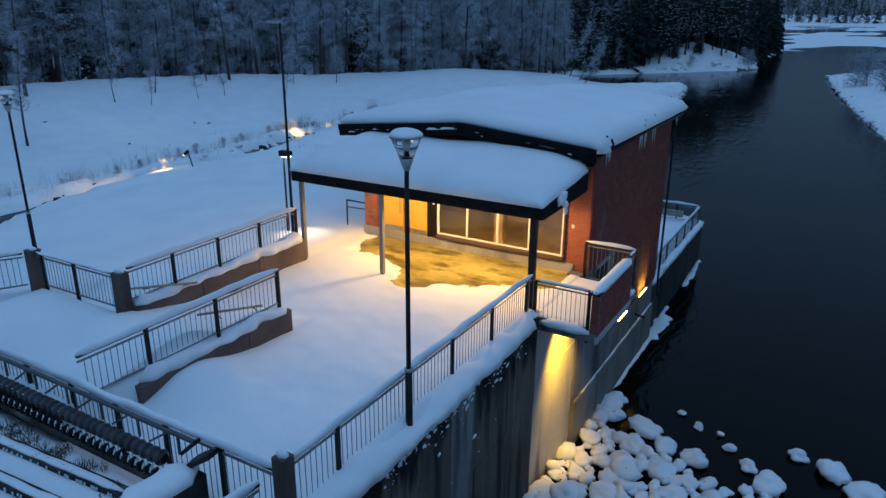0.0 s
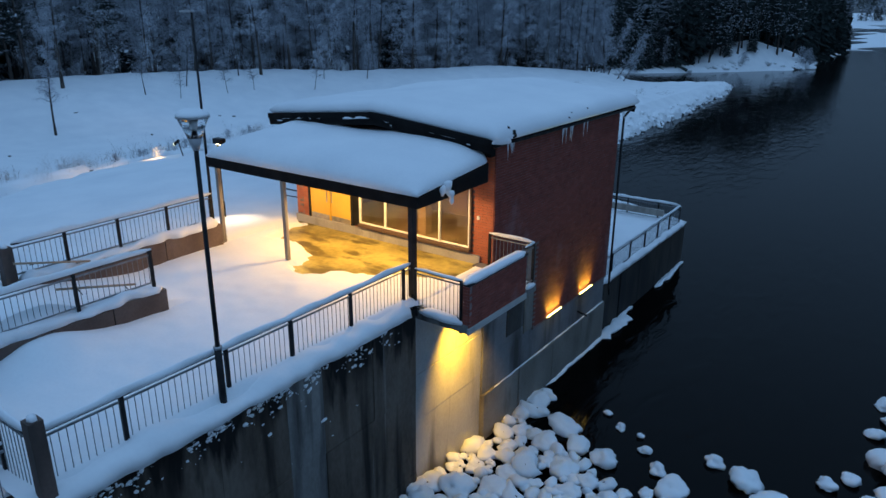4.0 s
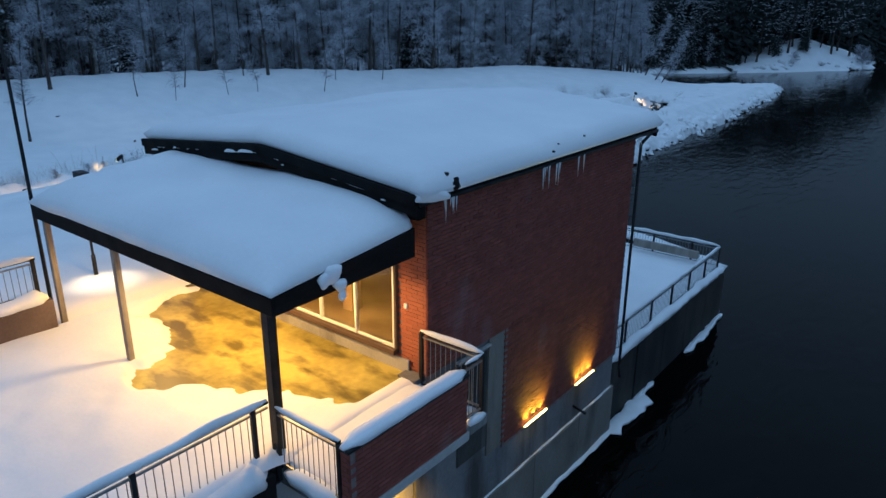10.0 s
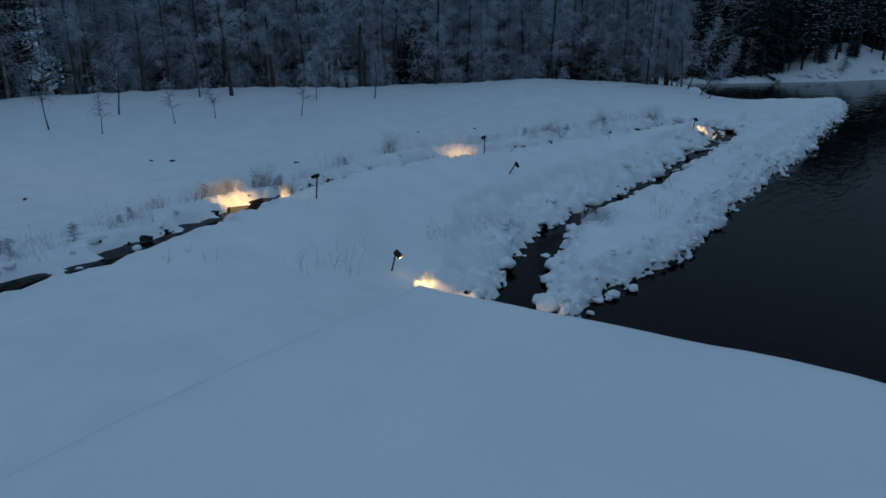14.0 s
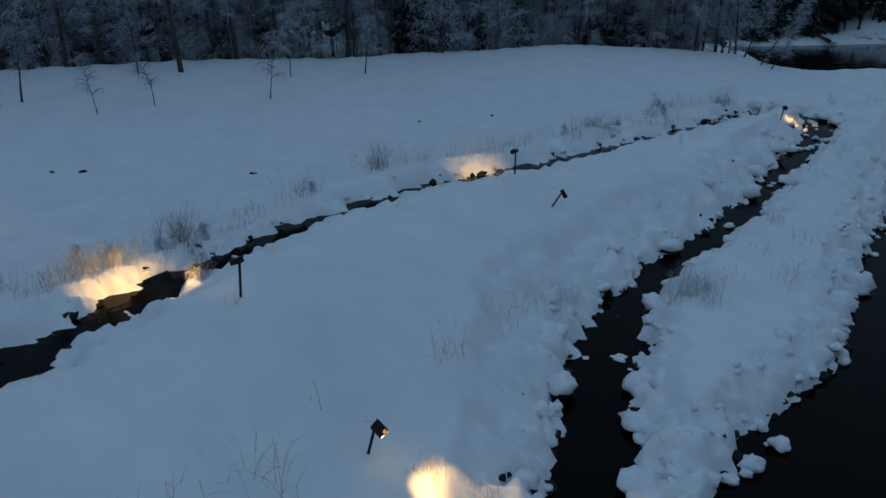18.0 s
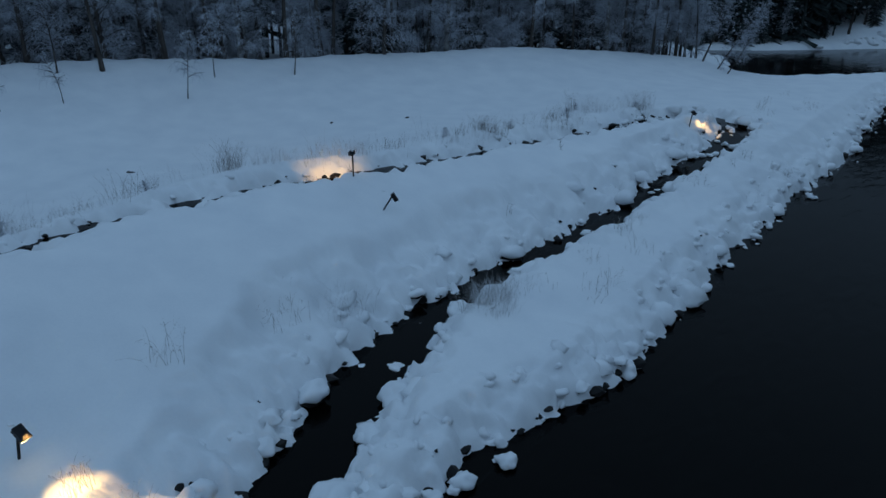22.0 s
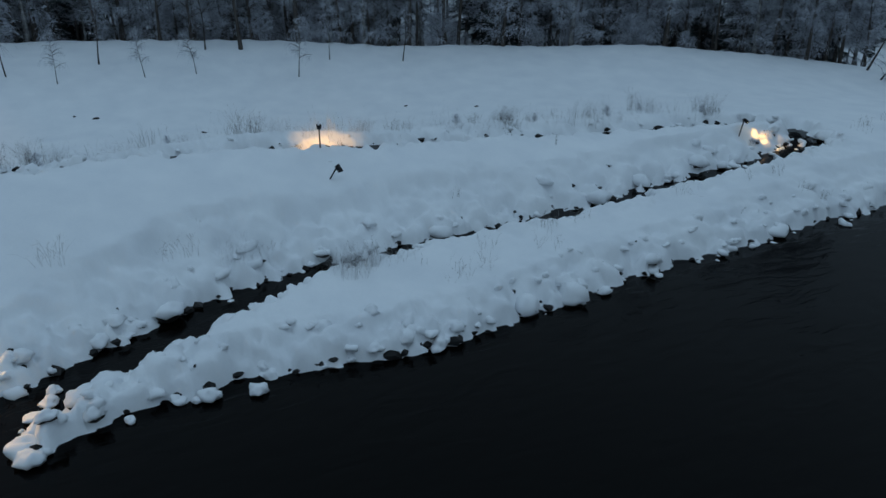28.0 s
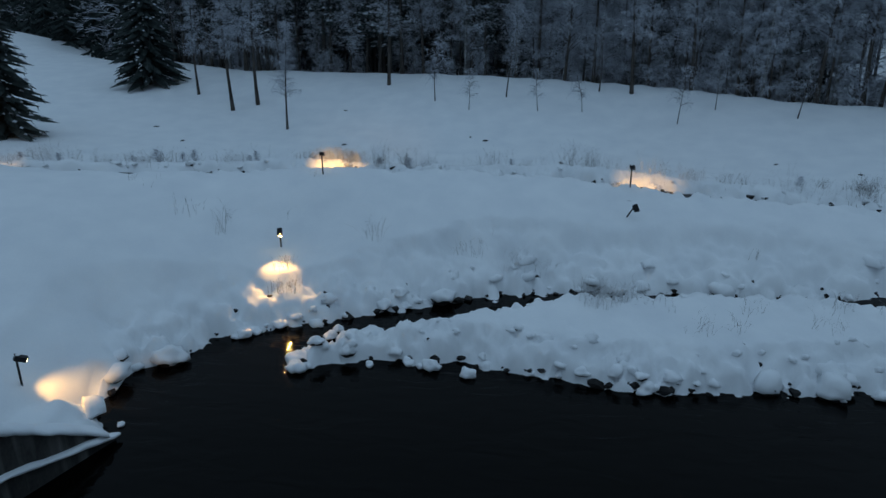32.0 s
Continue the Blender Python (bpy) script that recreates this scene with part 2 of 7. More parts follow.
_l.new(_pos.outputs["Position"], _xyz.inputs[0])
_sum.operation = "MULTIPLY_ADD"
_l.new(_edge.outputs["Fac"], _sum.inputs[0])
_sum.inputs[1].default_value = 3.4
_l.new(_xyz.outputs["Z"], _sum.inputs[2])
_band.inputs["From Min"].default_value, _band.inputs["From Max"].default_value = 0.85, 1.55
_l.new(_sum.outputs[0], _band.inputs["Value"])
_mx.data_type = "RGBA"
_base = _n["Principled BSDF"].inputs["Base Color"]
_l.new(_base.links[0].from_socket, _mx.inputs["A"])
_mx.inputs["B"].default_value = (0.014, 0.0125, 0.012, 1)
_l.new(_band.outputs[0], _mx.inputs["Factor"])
# thin pale lime runs
_thin, _run, _lime, _top = (_n.new(k) for k in ("ShaderNodeMapping", "ShaderNodeTexNoise", "ShaderNodeMapRange", "ShaderNodeMix"))
_thin.inputs["Scale"].default_value = (4.5, 4.5, 0.16)
_run.inputs["Scale"].default_value, _run.inputs["Detail"].default_value = 1.0, 3
_l.new(_pos.outputs["Position"], _thin.inputs["Vector"])
_l.new(_thin.outputs[0], _run.inputs["Vector"])
_lime.inputs["From Min"].default_value, _lime.inputs["From Max"].default_value, _lime.inputs["To Max"].default_value = 0.70, 0.80, 0.8
_l.new(_run.outputs["Fac"], _lime.inputs["Value"])
_top.data_type = "RGBA"
_l.new(_lime.outputs[0], _top.inputs["Factor"])
_l.new(_mx.outputs["Result"], _top.inputs["A"])
_top.inputs["B"].default_value = (0.30, 0.28, 0.26, 1)
_l.new(_top.outputs["Result"], _base)
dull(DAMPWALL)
LIT_TUBE = glow("lit_tube", (1.0, 0.66, 0.12), 14.0)
LIT_WARM = glow("lit_bulb", (1.0, 0.72, 0.30), 18.0)


def glass_material(name, tint, rough=0.02):
    m = bpy.data.materials.new(name)
    m.use_nodes = True
    b = m.node_tree.nodes["Principled BSDF"]
    b.inputs["Base Color"].default_value = (*tint, 1)
    b.inputs["Transmission Weight"].default_value, b.inputs["Roughness"].default_value, b.inputs["IOR"].default_value = 1.0, rough, 1.5
    return m


GLASS = glass_material("window_glass", (0.8, 0.82, 0.8))
LENS = glass_material("lamp_glass", (0.85, 0.88, 0.9), 0.12)


def water_material(name, ripple, scale, rough):
    m = bpy.data.materials.new(name)
    m.use_nodes = True
    n, l = m.node_tree.nodes, m.node_tree.links
    b = n["Principled BSDF"]
    b.inputs["Base Color"].default_value = (0.0022, 0.0017, 0.0014, 1)
    b.inputs["Roughness"].default_value, b.inputs["IOR"].default_value = rough, 1.14
    co, mp, nz, n2, add, bp = (n.new(k) for k in ("ShaderNodeTexCoord", "ShaderNodeMapping", "ShaderNodeTexNoise", "ShaderNodeTexNoise", "ShaderNodeMath", "ShaderNodeBump"))
    mp.inputs["Scale"].default_value = (1.0, 0.35, 1.0)
    l.new(co.outputs["Object"], mp.inputs["Vector"])
    nz.inputs["Scale"].default_value, nz.inputs["Detail"].default_value, nz.inputs["Distortion"].default_value = scale, 5, 0.8
    n2.inputs["Scale"].default_value, n2.inputs["Detail"].default_value = scale * 0.16, 3
    l.new(mp.outputs[0], nz.inputs["Vector"])
    l.new(mp.outputs[0], n2.inputs["Vector"])
    add.operation = "MULTIPLY"
    l.new(nz.outputs["Fac"], add.inputs[0])
    l.new(n2.outputs["Fac"], add.inputs[1])
    bp.inputs["Strength"].default_value, bp.inputs["Distance"].default_value = ripple, 0.1
    l.new(add.outputs[0], bp.inputs["Height"])
    l.new(bp.outputs[0], b.inputs["Normal"])
    return m


WATER = water_material("dark_river", 0.8, 1.6, 0.035)
BROOK = water_material("brook_water", 0.22, 3.0, 0.05)


# ---- building helpers ----
def mesh_ob(name, verts, faces, mat, parent=None, label="", smooth=False):
    me = bpy.data.meshes.new(name)
    me.from_pydata([tuple(v) for v in verts], [], faces)
    if smooth:
        me.shade_smooth()
    me.materials.append(mat)
    ob = new(name, me)
    ob.parent = parent
    if label:
        tagged(ob, label)
    return ob


def part(name, bm, mat, parent=None, label="", smooth=False):
    me = bpy.data.meshes.new(name)
    bm.normal_update()
    bm.to_mesh(me)
    bm.free()
    if smooth:
        me.shade_smooth()
    me.materials.append(mat)
    ob = new(name, me)
    ob.parent = parent
    if label:
        tagged(ob, label)
    return ob


def twin(ob, m, parent=None):
    """Another object on the same mesh."""
    o = new(ob.name.split(".")[0], ob.data)
    o.parent, o.matrix_basis = parent or ob.parent, m
    return o


def bm_box(bm, x0, x1, y0, y1, z0, z1, bevel=0.0):
    m = Matrix.LocRotScale(((x0 + x1) / 2, (y0 + y1) / 2, (z0 + z1) / 2), None, (abs(x1 - x0), abs(y1 - y0), abs(z1 - z0)))
    made = bmesh.ops.create_cube(bm, size=1.0, matrix=m)
    if bevel:
        es = {e for v in made["verts"] for e in v.link_edges}
        bmesh.ops.bevel(bm, geom=list(es), offset=bevel, segments=2, affect="EDGES", profile=0.5)
    return bm


def box(name, x0, x1, y0, y1, z0, z1, mat, parent=None, label="", bevel=0.012):
    return part(name, bm_box(bmesh.new(), x0, x1, y0, y1, z0, z1, bevel), mat, parent, label)


def bm_tube(bm, a, b, r0, r1=None, sides=8):
    a, b = Vector(a), Vector(b)
    r1 = r0 if r1 is None else r1
    m = Matrix.Translation((a + b) / 2) @ (b - a).to_track_quat("Z", "Y").to_matrix().to_4x4()
    bmesh.ops.create_cone(bm, cap_ends=True, segments=sides, radius1=r0, radius2=r1, depth=(b - a).length, matrix=m)
    return bm


def tube(name, a, b, r0, mat, parent=None, label="", r1=None, sides=10):
    return part(name, bm_tube(bmesh.new(), a, b, r0, r1, sides), mat, parent, label, True)


def bm_beam(bm, a, b, w, h):
    """A square bar from a to b, w wide and h high."""
    a, b = Vector(a), Vector(b)
    d = (b - a)
    up = Vector((0, 0, 1)) if abs(d.normalized().z) < 0.9 else Vector((0, 1, 0))
    s = d.cross(up).normalized() * w / 2
    u = s.cross(d).normalized() * h / 2
    v = [bm.verts.new(p + i * s + j * u) for p in (a, b) for i, j in ((-1, -1), (1, -1), (1, 1), (-1, 1))]
    for q in ((3, 2, 1, 0), (4, 5, 6, 7), (0, 1, 5, 4), (1, 2, 6, 5), (2, 3, 7, 6), (3, 0, 4, 7)):
        bm.faces.new([v[k] for k in q])
    return bm


def thing(name, place=(0, 0, 0), label="", category="", group="", kind=""):
    ob = new(name)
    ob.location = place
    return tagged(ob, label, category, group, kind)


def lump(p, scale=1.0, seed=0.0):
    return noise.noise(Vector((p[0] * scale + seed, p[1] * scale - seed, p[2] * scale + 0.37 * seed)))


def snow_strip(name, path, width, height, label, seed=1.0, step=0.12, lumpy=0.35, parent=None):
    """Snow lying along a line: a rounded, uneven ridge with a flat underside."""
    pts = []
    for a, b in zip(path, path[1:]):
        a, b = Vector(a), Vector(b)
        k = max(2, int((b - a).length / step))
        pts += [a.lerp(b, i / k) for i in range(k)]
    pts.append(Vector(path[-1]))
    verts, faces, n = [], [], 9
    for i, p in enumerate(pts):
        d = (pts[min(i + 1, len(pts) - 1)] - pts[max(i - 1, 0)]).normalized()
        s = Vector((d.y, -d.x, 0)).normalized()
        end = min(1.0, 0.35 + 0.65 * min(i, len(pts) - 1 - i) / 2.0)
        g = 1 + lumpy * 1.6 * lump(p, 1.7, seed)
        for j in range(n):
            a = math.pi * j / (n - 1)
            w = width / 2 * (1 + lumpy * lump(p + s * math.cos(a), 2.6, seed + 5)) * end
            verts.append(p + s * (-math.cos(a)) * w + Vector((0, 0, math.sin(a) ** 0.7 * height * g * end - (0.012 if j in (0, n - 1) else 0))))
        if i:
            o = (i - 1) * n
            faces += [(o + j, o + j + 1, o + n + j + 1, o + n + j) for j in range(n - 1)]
            faces.append((o + n - 1, o, o + n, o + 2 * n - 1))
    faces.append(tuple(range(n))[::-1])
    faces.append(tuple(range(len(verts) - n, len(verts))))
    ob = mesh_ob(name, verts, faces, SNOW, parent, "", True)
    return tagged(ob, label, "snow", "", "stuff")


def snow_slab(name, x0, x1, y0, y1, base, thick, label, seed=1.0, step=0.25, edge=0.35, lumpy=0.25, over=0.04):
    """A blanket of snow on a flat or sloping top: full in the middle, rounded at the rim."""
    nx, ny = max(4, int((x1 - x0) / step)), max(4, int((y1 - y0) / step))
    xs, ys = np.linspace(0, 1, nx + 1), np.linspace(0, 1, ny + 1)
    xs, ys = 0.5 - 0.5 * np.sign(0.5 - xs) * np.abs(1 - 2 * xs) ** 0.75, 0.5 - 0.5 * np.sign(0.5 - ys) * np.abs(1 - 2 * ys) ** 0.75
    verts, faces = [], []
    for j, v in enumerate(ys):
        for i, u in enumerate(xs):
            x, y = x0 + u * (x1 - x0), y0 + v * (y1 - y0)
            d = min(x - x0, x1 - x, y - y0, y1 - y)
            k = min(1.0, d / edge)
            rise = (1 - (1 - k) ** 2.4) ** 0.55 if k > 0 else 0.0
            g = 1 + lumpy * (lump((x, y, 0), 0.45, seed) + 0.5 * lump((x, y, 3), 1.5, seed))
            wob = over * (1 + 1.5 * lump((x, y, 7), 1.3, seed)) if d < 1e-6 else 0.0
            verts.append((x + wob * (1 if u > 0.99 else -1 if u < 0.01 else 0), y + wob * (1 if v > 0.99 else -1 if v < 0.01 else 0), base(x, y) + 0.35 * thick * (d < 1e-6) + thick * rise * g))
    w = nx + 1
    faces = [(j * w + i, j * w + i + 1, j * w + w + i + 1, j * w + w + i) for j in range(ny) for i in range(nx)]
    rim = [i for i in range(w)] + [j * w + nx for j in range(1, ny + 1)] + [ny * w + i for i in range(nx - 1, -1, -1)] + [j * w for j in range(ny - 1, 0, -1)]
    low = len(verts)
    for r in rim:
        x, y, z = verts[r]
        cx, cy = min(max(x, x0 + 0.03), x1 - 0.03), min(max(y, y0 + 0.03), y1 - 0.03)
        verts.append((cx, cy, base(cx, cy) + 0.003))
    faces += [(rim[k], low + k, low + (k + 1) % len(rim), rim[(k + 1) % len(rim)]) for k in range(len(rim))]
    ob = mesh_ob(name, verts, faces, SNOW, None, "", True)
    return tagged(ob, label, "snow", "", "stuff")

# ---- ground, river and brook ----
WATER_Z = -5.15
# shore of the near land: river side, mouth of the brook, spit, inlet, then round the back
SHORE = [(-6.3, -60), (-6.3, 35.0), (-14.6, 38.4), (-16.0, 37.2), (-18.6, 37.2), (-20.4, 38.5), (-22.0, 40.0), (-23.0, 42.0), (-22.2, 43.6), (-19.6, 42.7), (-20.45, 44.9),
         (-20.6, 48.4), (-19.75, 52.0), (-19.65, 55.0), (-19.95, 58.6), (-20.4, 62.0), (-20.9, 72.0), (-20.85, 83.0), (-22.4, 100.0), (-23.0, 112.0), (-24.4, 121.0), (-25.6, 124.6), (-27.0, 119.0), (-29.6, 113.5),
         (-33.2, 108.5), (-36.2, 108.0), (-39.2, 113.5), (-41.2, 120.0), (-44.0, 126.0), (-47.5, 130.5), (-120, 175), (-220, 150), (-220, -60)]
FAR_SHORE = [(-50, 134.5), (-45, 138.5), (-38, 146.5), (-31, 155), (-25.5, 164), (-21.2, 172.5), (-20.6, 176), (-22.5, 184), (-23.6, 205), (-23.6, 245), (-27, 271), (-60, 330), (-400, 420), (-400, 190), (-120, 190)]
RIGHT_SHORE = [(9.0, 12), (6.6, 22), (6.2, 30), (6.4, 50), (4.6, 75), (0.6, 102), (-3, 130), (-5.6, 158), (6, 190), (60, 215), (300, 240), (300, -60), (12, -60)]
# brook: x, y, level of its water, half width; it bends round the head of the island and back to the river
BROOK_LINE = np.array([(-21.2, 42.0, -5.3, 0.9), (-22.7, 44.3, -5.14, 0.97), (-24.0, 47.0, -5.1, 0.87), (-25.0, 49.3, -5.0, 0.82), (-25.7, 52.0, -4.95, 0.62), (-26.1, 56.0, -4.85, 0.62), (-25.6, 59.6, -4.6, 0.62), (-25.2, 63.0, -4.4, 0.57), (-25.6, 70.0, -4.1, 0.62), (-25.4, 76.0, -3.75, 0.72), (-26.2, 81.0, -3.45, 0.92), (-28.2, 82.5, -3.25, 0.6), (-29.9, 79.0, -3.05, 0.5), (-30.65, 74.0, -2.9, 0.38), (-32.05, 66.0, -2.7, 0.38), (-33.25, 58.0, -2.5, 0.48), (-34.95, 51.5, -2.35, 0.38), (-35.25, 46.0, -2.25, 0.38), (-34.15, 40.0, -2.1, 0.55), (-32.65, 34.4, -2.0, 0.55), (-31.75, 30.5, -2.0, 0.53), (-31.75, 22.0, -1.95, 0.48), (-31.05, 18.5, -1.9, 0.48), (-29.95, 15.0, -1.85, 0.48), (-23.0, 5.0, -1.7, 0.4)])
# heights of the snow surface
KNOWN = np.array([(-25.8, 39.8, -3.2), (-30.5, 40.2, -1.2), (-32.2, 54.7, -1.7), (-30.1, 54.4, -2.55), (-27.4, 76.2, -2.3), (-31.6, 34, -1.3), (-30.2, 27, -1.2), (-34.2, 48, -1.45), (-31.4, 62, -1.8), (-29.6, 71, -2.2),
                  (-21.6, 46.5, -4.2), (-22.3, 50, -4.0), (-22.6, 55, -3.9), (-22.6, 60, -3.85), (-22.8, 66, -3.75), (-22.8, 75, -3.55), (-24, 90, -3.3), (-30, 95, -3.3), (-30, 99, -3.5), (-28, 103, -3.6), (-25.5, 108, -3.6), (-24.5, 115, -4.0), (-34, 103, -3.6), (-37, 85, -3.1), (-37, 60, -2.6), (-38, 45, -2.6), (-38, 30, -2.5), (-50, 44, -3.9), (-48, 25, -3.4), (-47, 62, -3.8), (-41, 78, -3.5),
                  (-57.6, 64, -1.6), (-55.6, 70, -1.85), (-58, 50, -2.0), (-58, 44.6, -2.0), (-56.2, 61, -2.5), (-62, 58, -0.8), (-54.1, 30.1, -3.3), (-59, 41.6, -1.5), (-69, 24, -0.4), (-69, 36, -0.3), (-67, 48, -0.3), (-63, 59, -0.5), (-58.5, 69, -1.2), (-57.5, 78, -1.2),
                  (-51, 91, -1.2), (-44, 101, -2.0), (-38, 104, -2.8), (-46, 112, -2.0), (-62, 95, -0.4), (-46, 80, -3.0), (-80, 60, 0.4), (-85, 30, 0.4), (-85, 0, 0.0), (-66, 10, -1.2), (-110, 20, 2.5), (-90, 110, 1.0), (-130, 90, 3.0), (-160, 0, 5.0), (-27, 14, -0.8), (-20, 11, -0.2), (-16, 20, 0.0), (-13, 24, -0.3), (-14.5, 16, 0.15), (-13, 12, 0.35), (-14, 10, 0.5), (-15.4, 8, 0.6), (-20, 27, -0.7), (-22, 33, -1.6),
                  (-14.5, 35.5, -2.8), (-12, 31, -2.9), (-30, 24, -1.1), (-43, 14, -2.6), (-38, 18, -2.4), (-18, 35, -3.0), (-28, 47, -2.7), (-27.5, 62, -2.9), (-27.2, 69, -2.7), (-24, 3, 0.0), (-40, 0, -1), (-60, -20, 0), (-20, -20, 0)])


# crest of the meadow; behind it the wood's floor falls away
EDGE_LINE = [(-82, 4), (-71, 20), (-69.5, 36), (-67.5, 48), (-63.5, 59), (-59.5, 69), (-57.5, 78), (-51, 91), (-44, 101), (-38.5, 106.5)]


def spread(a, b):
    r = np.linalg.norm(a[:, None, :] - b[None, :, :], axis=2)
    return np.where(r > 0, r * r * np.log(np.maximum(r, 1e-9)), 0.0)


_n = len(KNOWN)
_sys = np.zeros((_n + 3, _n + 3))
_sys[:_n, :_n] = spread(KNOWN[:, :2], KNOWN[:, :2]) + np.eye(_n) * 0.05
_sys[:_n, _n], _sys[:_n, _n + 1:] = 1, KNOWN[:, :2]
_sys[_n, :_n], _sys[_n + 1:, :_n] = 1, KNOWN[:, :2].T
SURFACE = np.linalg.solve(_sys, np.r_[KNOWN[:, 2], 0, 0, 0])


def edge_distance(p, line, closed=True):
    """Distance from points to a polyline, with the place along it."""
    best, seg, at = np.full(len(p), 1e9), np.zeros(len(p), int), np.zeros(len(p))
    q = list(line) + ([line[0]] if closed else [])
    for k, (a, b) in enumerate(zip(q, q[1:])):
        a, b = np.array(a[:2]), np.array(b[:2])
        t = np.clip(((p - a) @ (b - a)) / ((b - a) @ (b - a)), 0, 1)
        d = np.linalg.norm(p - a - t[:, None] * (b - a), axis=1)
        m = d < best
        best[m], seg[m], at[m] = d[m], k, t[m]
    return best, seg, at


def inside(p, poly):
    res = np.zeros(len(p), bool)
    for (x0, y0), (x1, y1) in zip(poly, poly[1:] + poly[:1]):
        if y0 == y1:
            continue
        cross = ((y0 > p[:, 1]) != (y1 > p[:, 1])) & (p[:, 0] < (x1 - x0) * (p[:, 1] - y0) / (y1 - y0) + x0)
        res ^= cross
    return res


def bank(d):
    return np.where(d < 0, np.maximum(-0.6, d * 0.9), 0.20 * (1 - np.exp(-np.maximum(d, 0) / 0.07)) + 0.62 * (1 - np.exp(-np.maximum(d, 0) / 0.75)) + 0.22 * np.maximum(d, 0) + 0.10 * np.maximum(d, 0) ** 2)


def domes(x, y, freq):
    """Rounded cells, 1 at their middles, 0 in the gaps."""
    f1 = noise.voronoi(Vector((x * freq + 0.25 * lump((x, y, 0), 1.7, 6.0), y * freq, 0.0)))[0][0]
    return math.sqrt(max(0.0, 1 - (f1 * 1.25) ** 2))


def cells(x, y):
    """Lumps of three sizes."""
    return 0.48 * domes(x, y, 1.2) + 0.30 * domes(x + 9, y, 2.3) + 0.22 * domes(x - 5, y + 3, 3.5)


def heights(p, rough=True):
    """Snow surface at points."""
    p = np.asarray(p, float)
    base = spread(p, KNOWN[:, :2]) @ SURFACE[:_n] + SURFACE[_n] + p @ SURFACE[_n + 1:]
    base = np.clip(base, -4.6, 5.5)
    shore, _, _ = edge_distance(p, SHORE)
    d_b, seg, at = edge_distance(p, [tuple(r) for r in BROOK_LINE], False)
    nxt = np.minimum(seg + 1, len(BROOK_LINE) - 1)
    z_b = BROOK_LINE[seg, 2] * (1 - at) + BROOK_LINE[nxt, 2] * at
    w_b = BROOK_LINE[seg, 3] * (1 - at) + BROOK_LINE[nxt, 3] * at
    hug = np.minimum(shore, np.abs(d_b - w_b))
    cob = np.full(len(p), 0.55)
    wob = np.zeros(len(p))
    if rough:
        for k in np.nonzero(hug < 5.0)[0]:
            x, y = p[k]
            calm = 1 - 0.85 * math.exp(-((x + 24.3) ** 2 + (y - 40.4) ** 2) / 2.0)
            cob[k] = 0.56 + calm * (cells(x, y) - 0.56)
            wob[k] = 0.4 * lump((x, y, 0), 0.7, 3.0)
    swell = 0.5 * (cob - 0.5)
    out = np.full(len(p), WATER_Z - 0.9)
    for poly, hill in ((SHORE, None), (FAR_SHORE, 4.8), (RIGHT_SHORE, 2.0)):
        d, _, _ = edge_distance(p, poly)
        d = np.where(inside(p, poly), d, -d)
        d = d + (wob + swell) * np.exp(-np.abs(d) / 1.5)
        b = WATER_Z + bank(d)
        if hill is None:
            d_e, k_e, _ = edge_distance(p, EDGE_LINE, False)
            e0, e1 = np.array(EDGE_LINE)[k_e], np.array(EDGE_LINE)[np.minimum(k_e + 1, len(EDGE_LINE) - 1)]
            behind = ((e1 - e0)[:, 0] * (p - e0)[:, 1] - (e1 - e0)[:, 1] * (p - e0)[:, 0]) > 0
            h = np.minimum(base - np.where(behind, 2.6 * (1 - np.exp(-np.maximum(d_e - 0.4, 0) / 4.5)), 0.0), b)
        else:
            if hill > 4:
                du, dv = (p[:, 0] + 31.5) * 0.55 + (p[:, 1] - 167) * 0.83, -(p[:, 0] + 31.5) * 0.83 + (p[:, 1] - 167) * 0.55
                mound = 1.0 + 5.2 * np.exp(-(du / 14.0) ** 2 - (dv / 9.0) ** 2)
                h = np.minimum(b, WATER_Z + mound * (1 - np.exp(-np.maximum(d, 0) / 4.0)) + 0.35)
            else:
                h = np.minimum(b, WATER_Z + hill * (1 - np.exp(-np.maximum(d, 0) / 9.0)) + 0.4)
        out = np.maximum(out, np.where(d > -1.2, h, -9))
    near = d_b - w_b + wob * 0.7 + 0.6 * (cob - 0.68)
    out = np.minimum(out, z_b - 0.3 + np.where(near < 0, 0, np.where(seg < 12, 0.62, 0.5) * (1 - np.exp(-np.maximum(near, 0) / np.where(seg < 12, 0.32, 0.5))) + np.where(seg < 12, 0.4, 0.25) * np.maximum(near, 0) + 0.09 * np.maximum(near, 0) ** 2))
    if rough:
        out += np.array([0.05 * lump((x, y, 0), 0.3, 2.0) + 0.035 * lump((x, y, 0), 1.1, 4.0) for x, y in p])
        out += np.where(hug < 4.5, 0.10 * np.exp(-hug / 1.6) * (cob - 0.5), 0.0)
        near_bank = np.nonzero(hug < 4.5)[0]
        out[near_bank] += np.exp(-hug[near_bank] / 1.0) * np.array([0.07 * lump((x, y, 0), 2.3, 11.0) + 0.04 * lump((x, y, 0), 4.5, 7.0) for x, y in p[near_bank]]) if len(near_bank) else 0.0
        edge = np.exp(-(np.maximum(hug - 0.25, 0) / 1.1) ** 1.6)
        out += edge * (out > WATER_Z - 0.2) * 0.85 * (cob - 0.6)
    # cut level under the built structures
    t = (p[:, 0] > -12.2) & (p[:, 1] > 5.2) & (p[:, 1] < 25.4)
    out = np.where(t, np.minimum(out, -0.6), out)
    t = (p[:, 0] > -12.2) & (p[:, 1] >= 25.4) & (p[:, 1] < 37.5)
    out = np.where(t, np.minimum(out, -3.5), out)
    t = (p[:, 0] > -15.1) & (p[:, 1] <= 8.6)
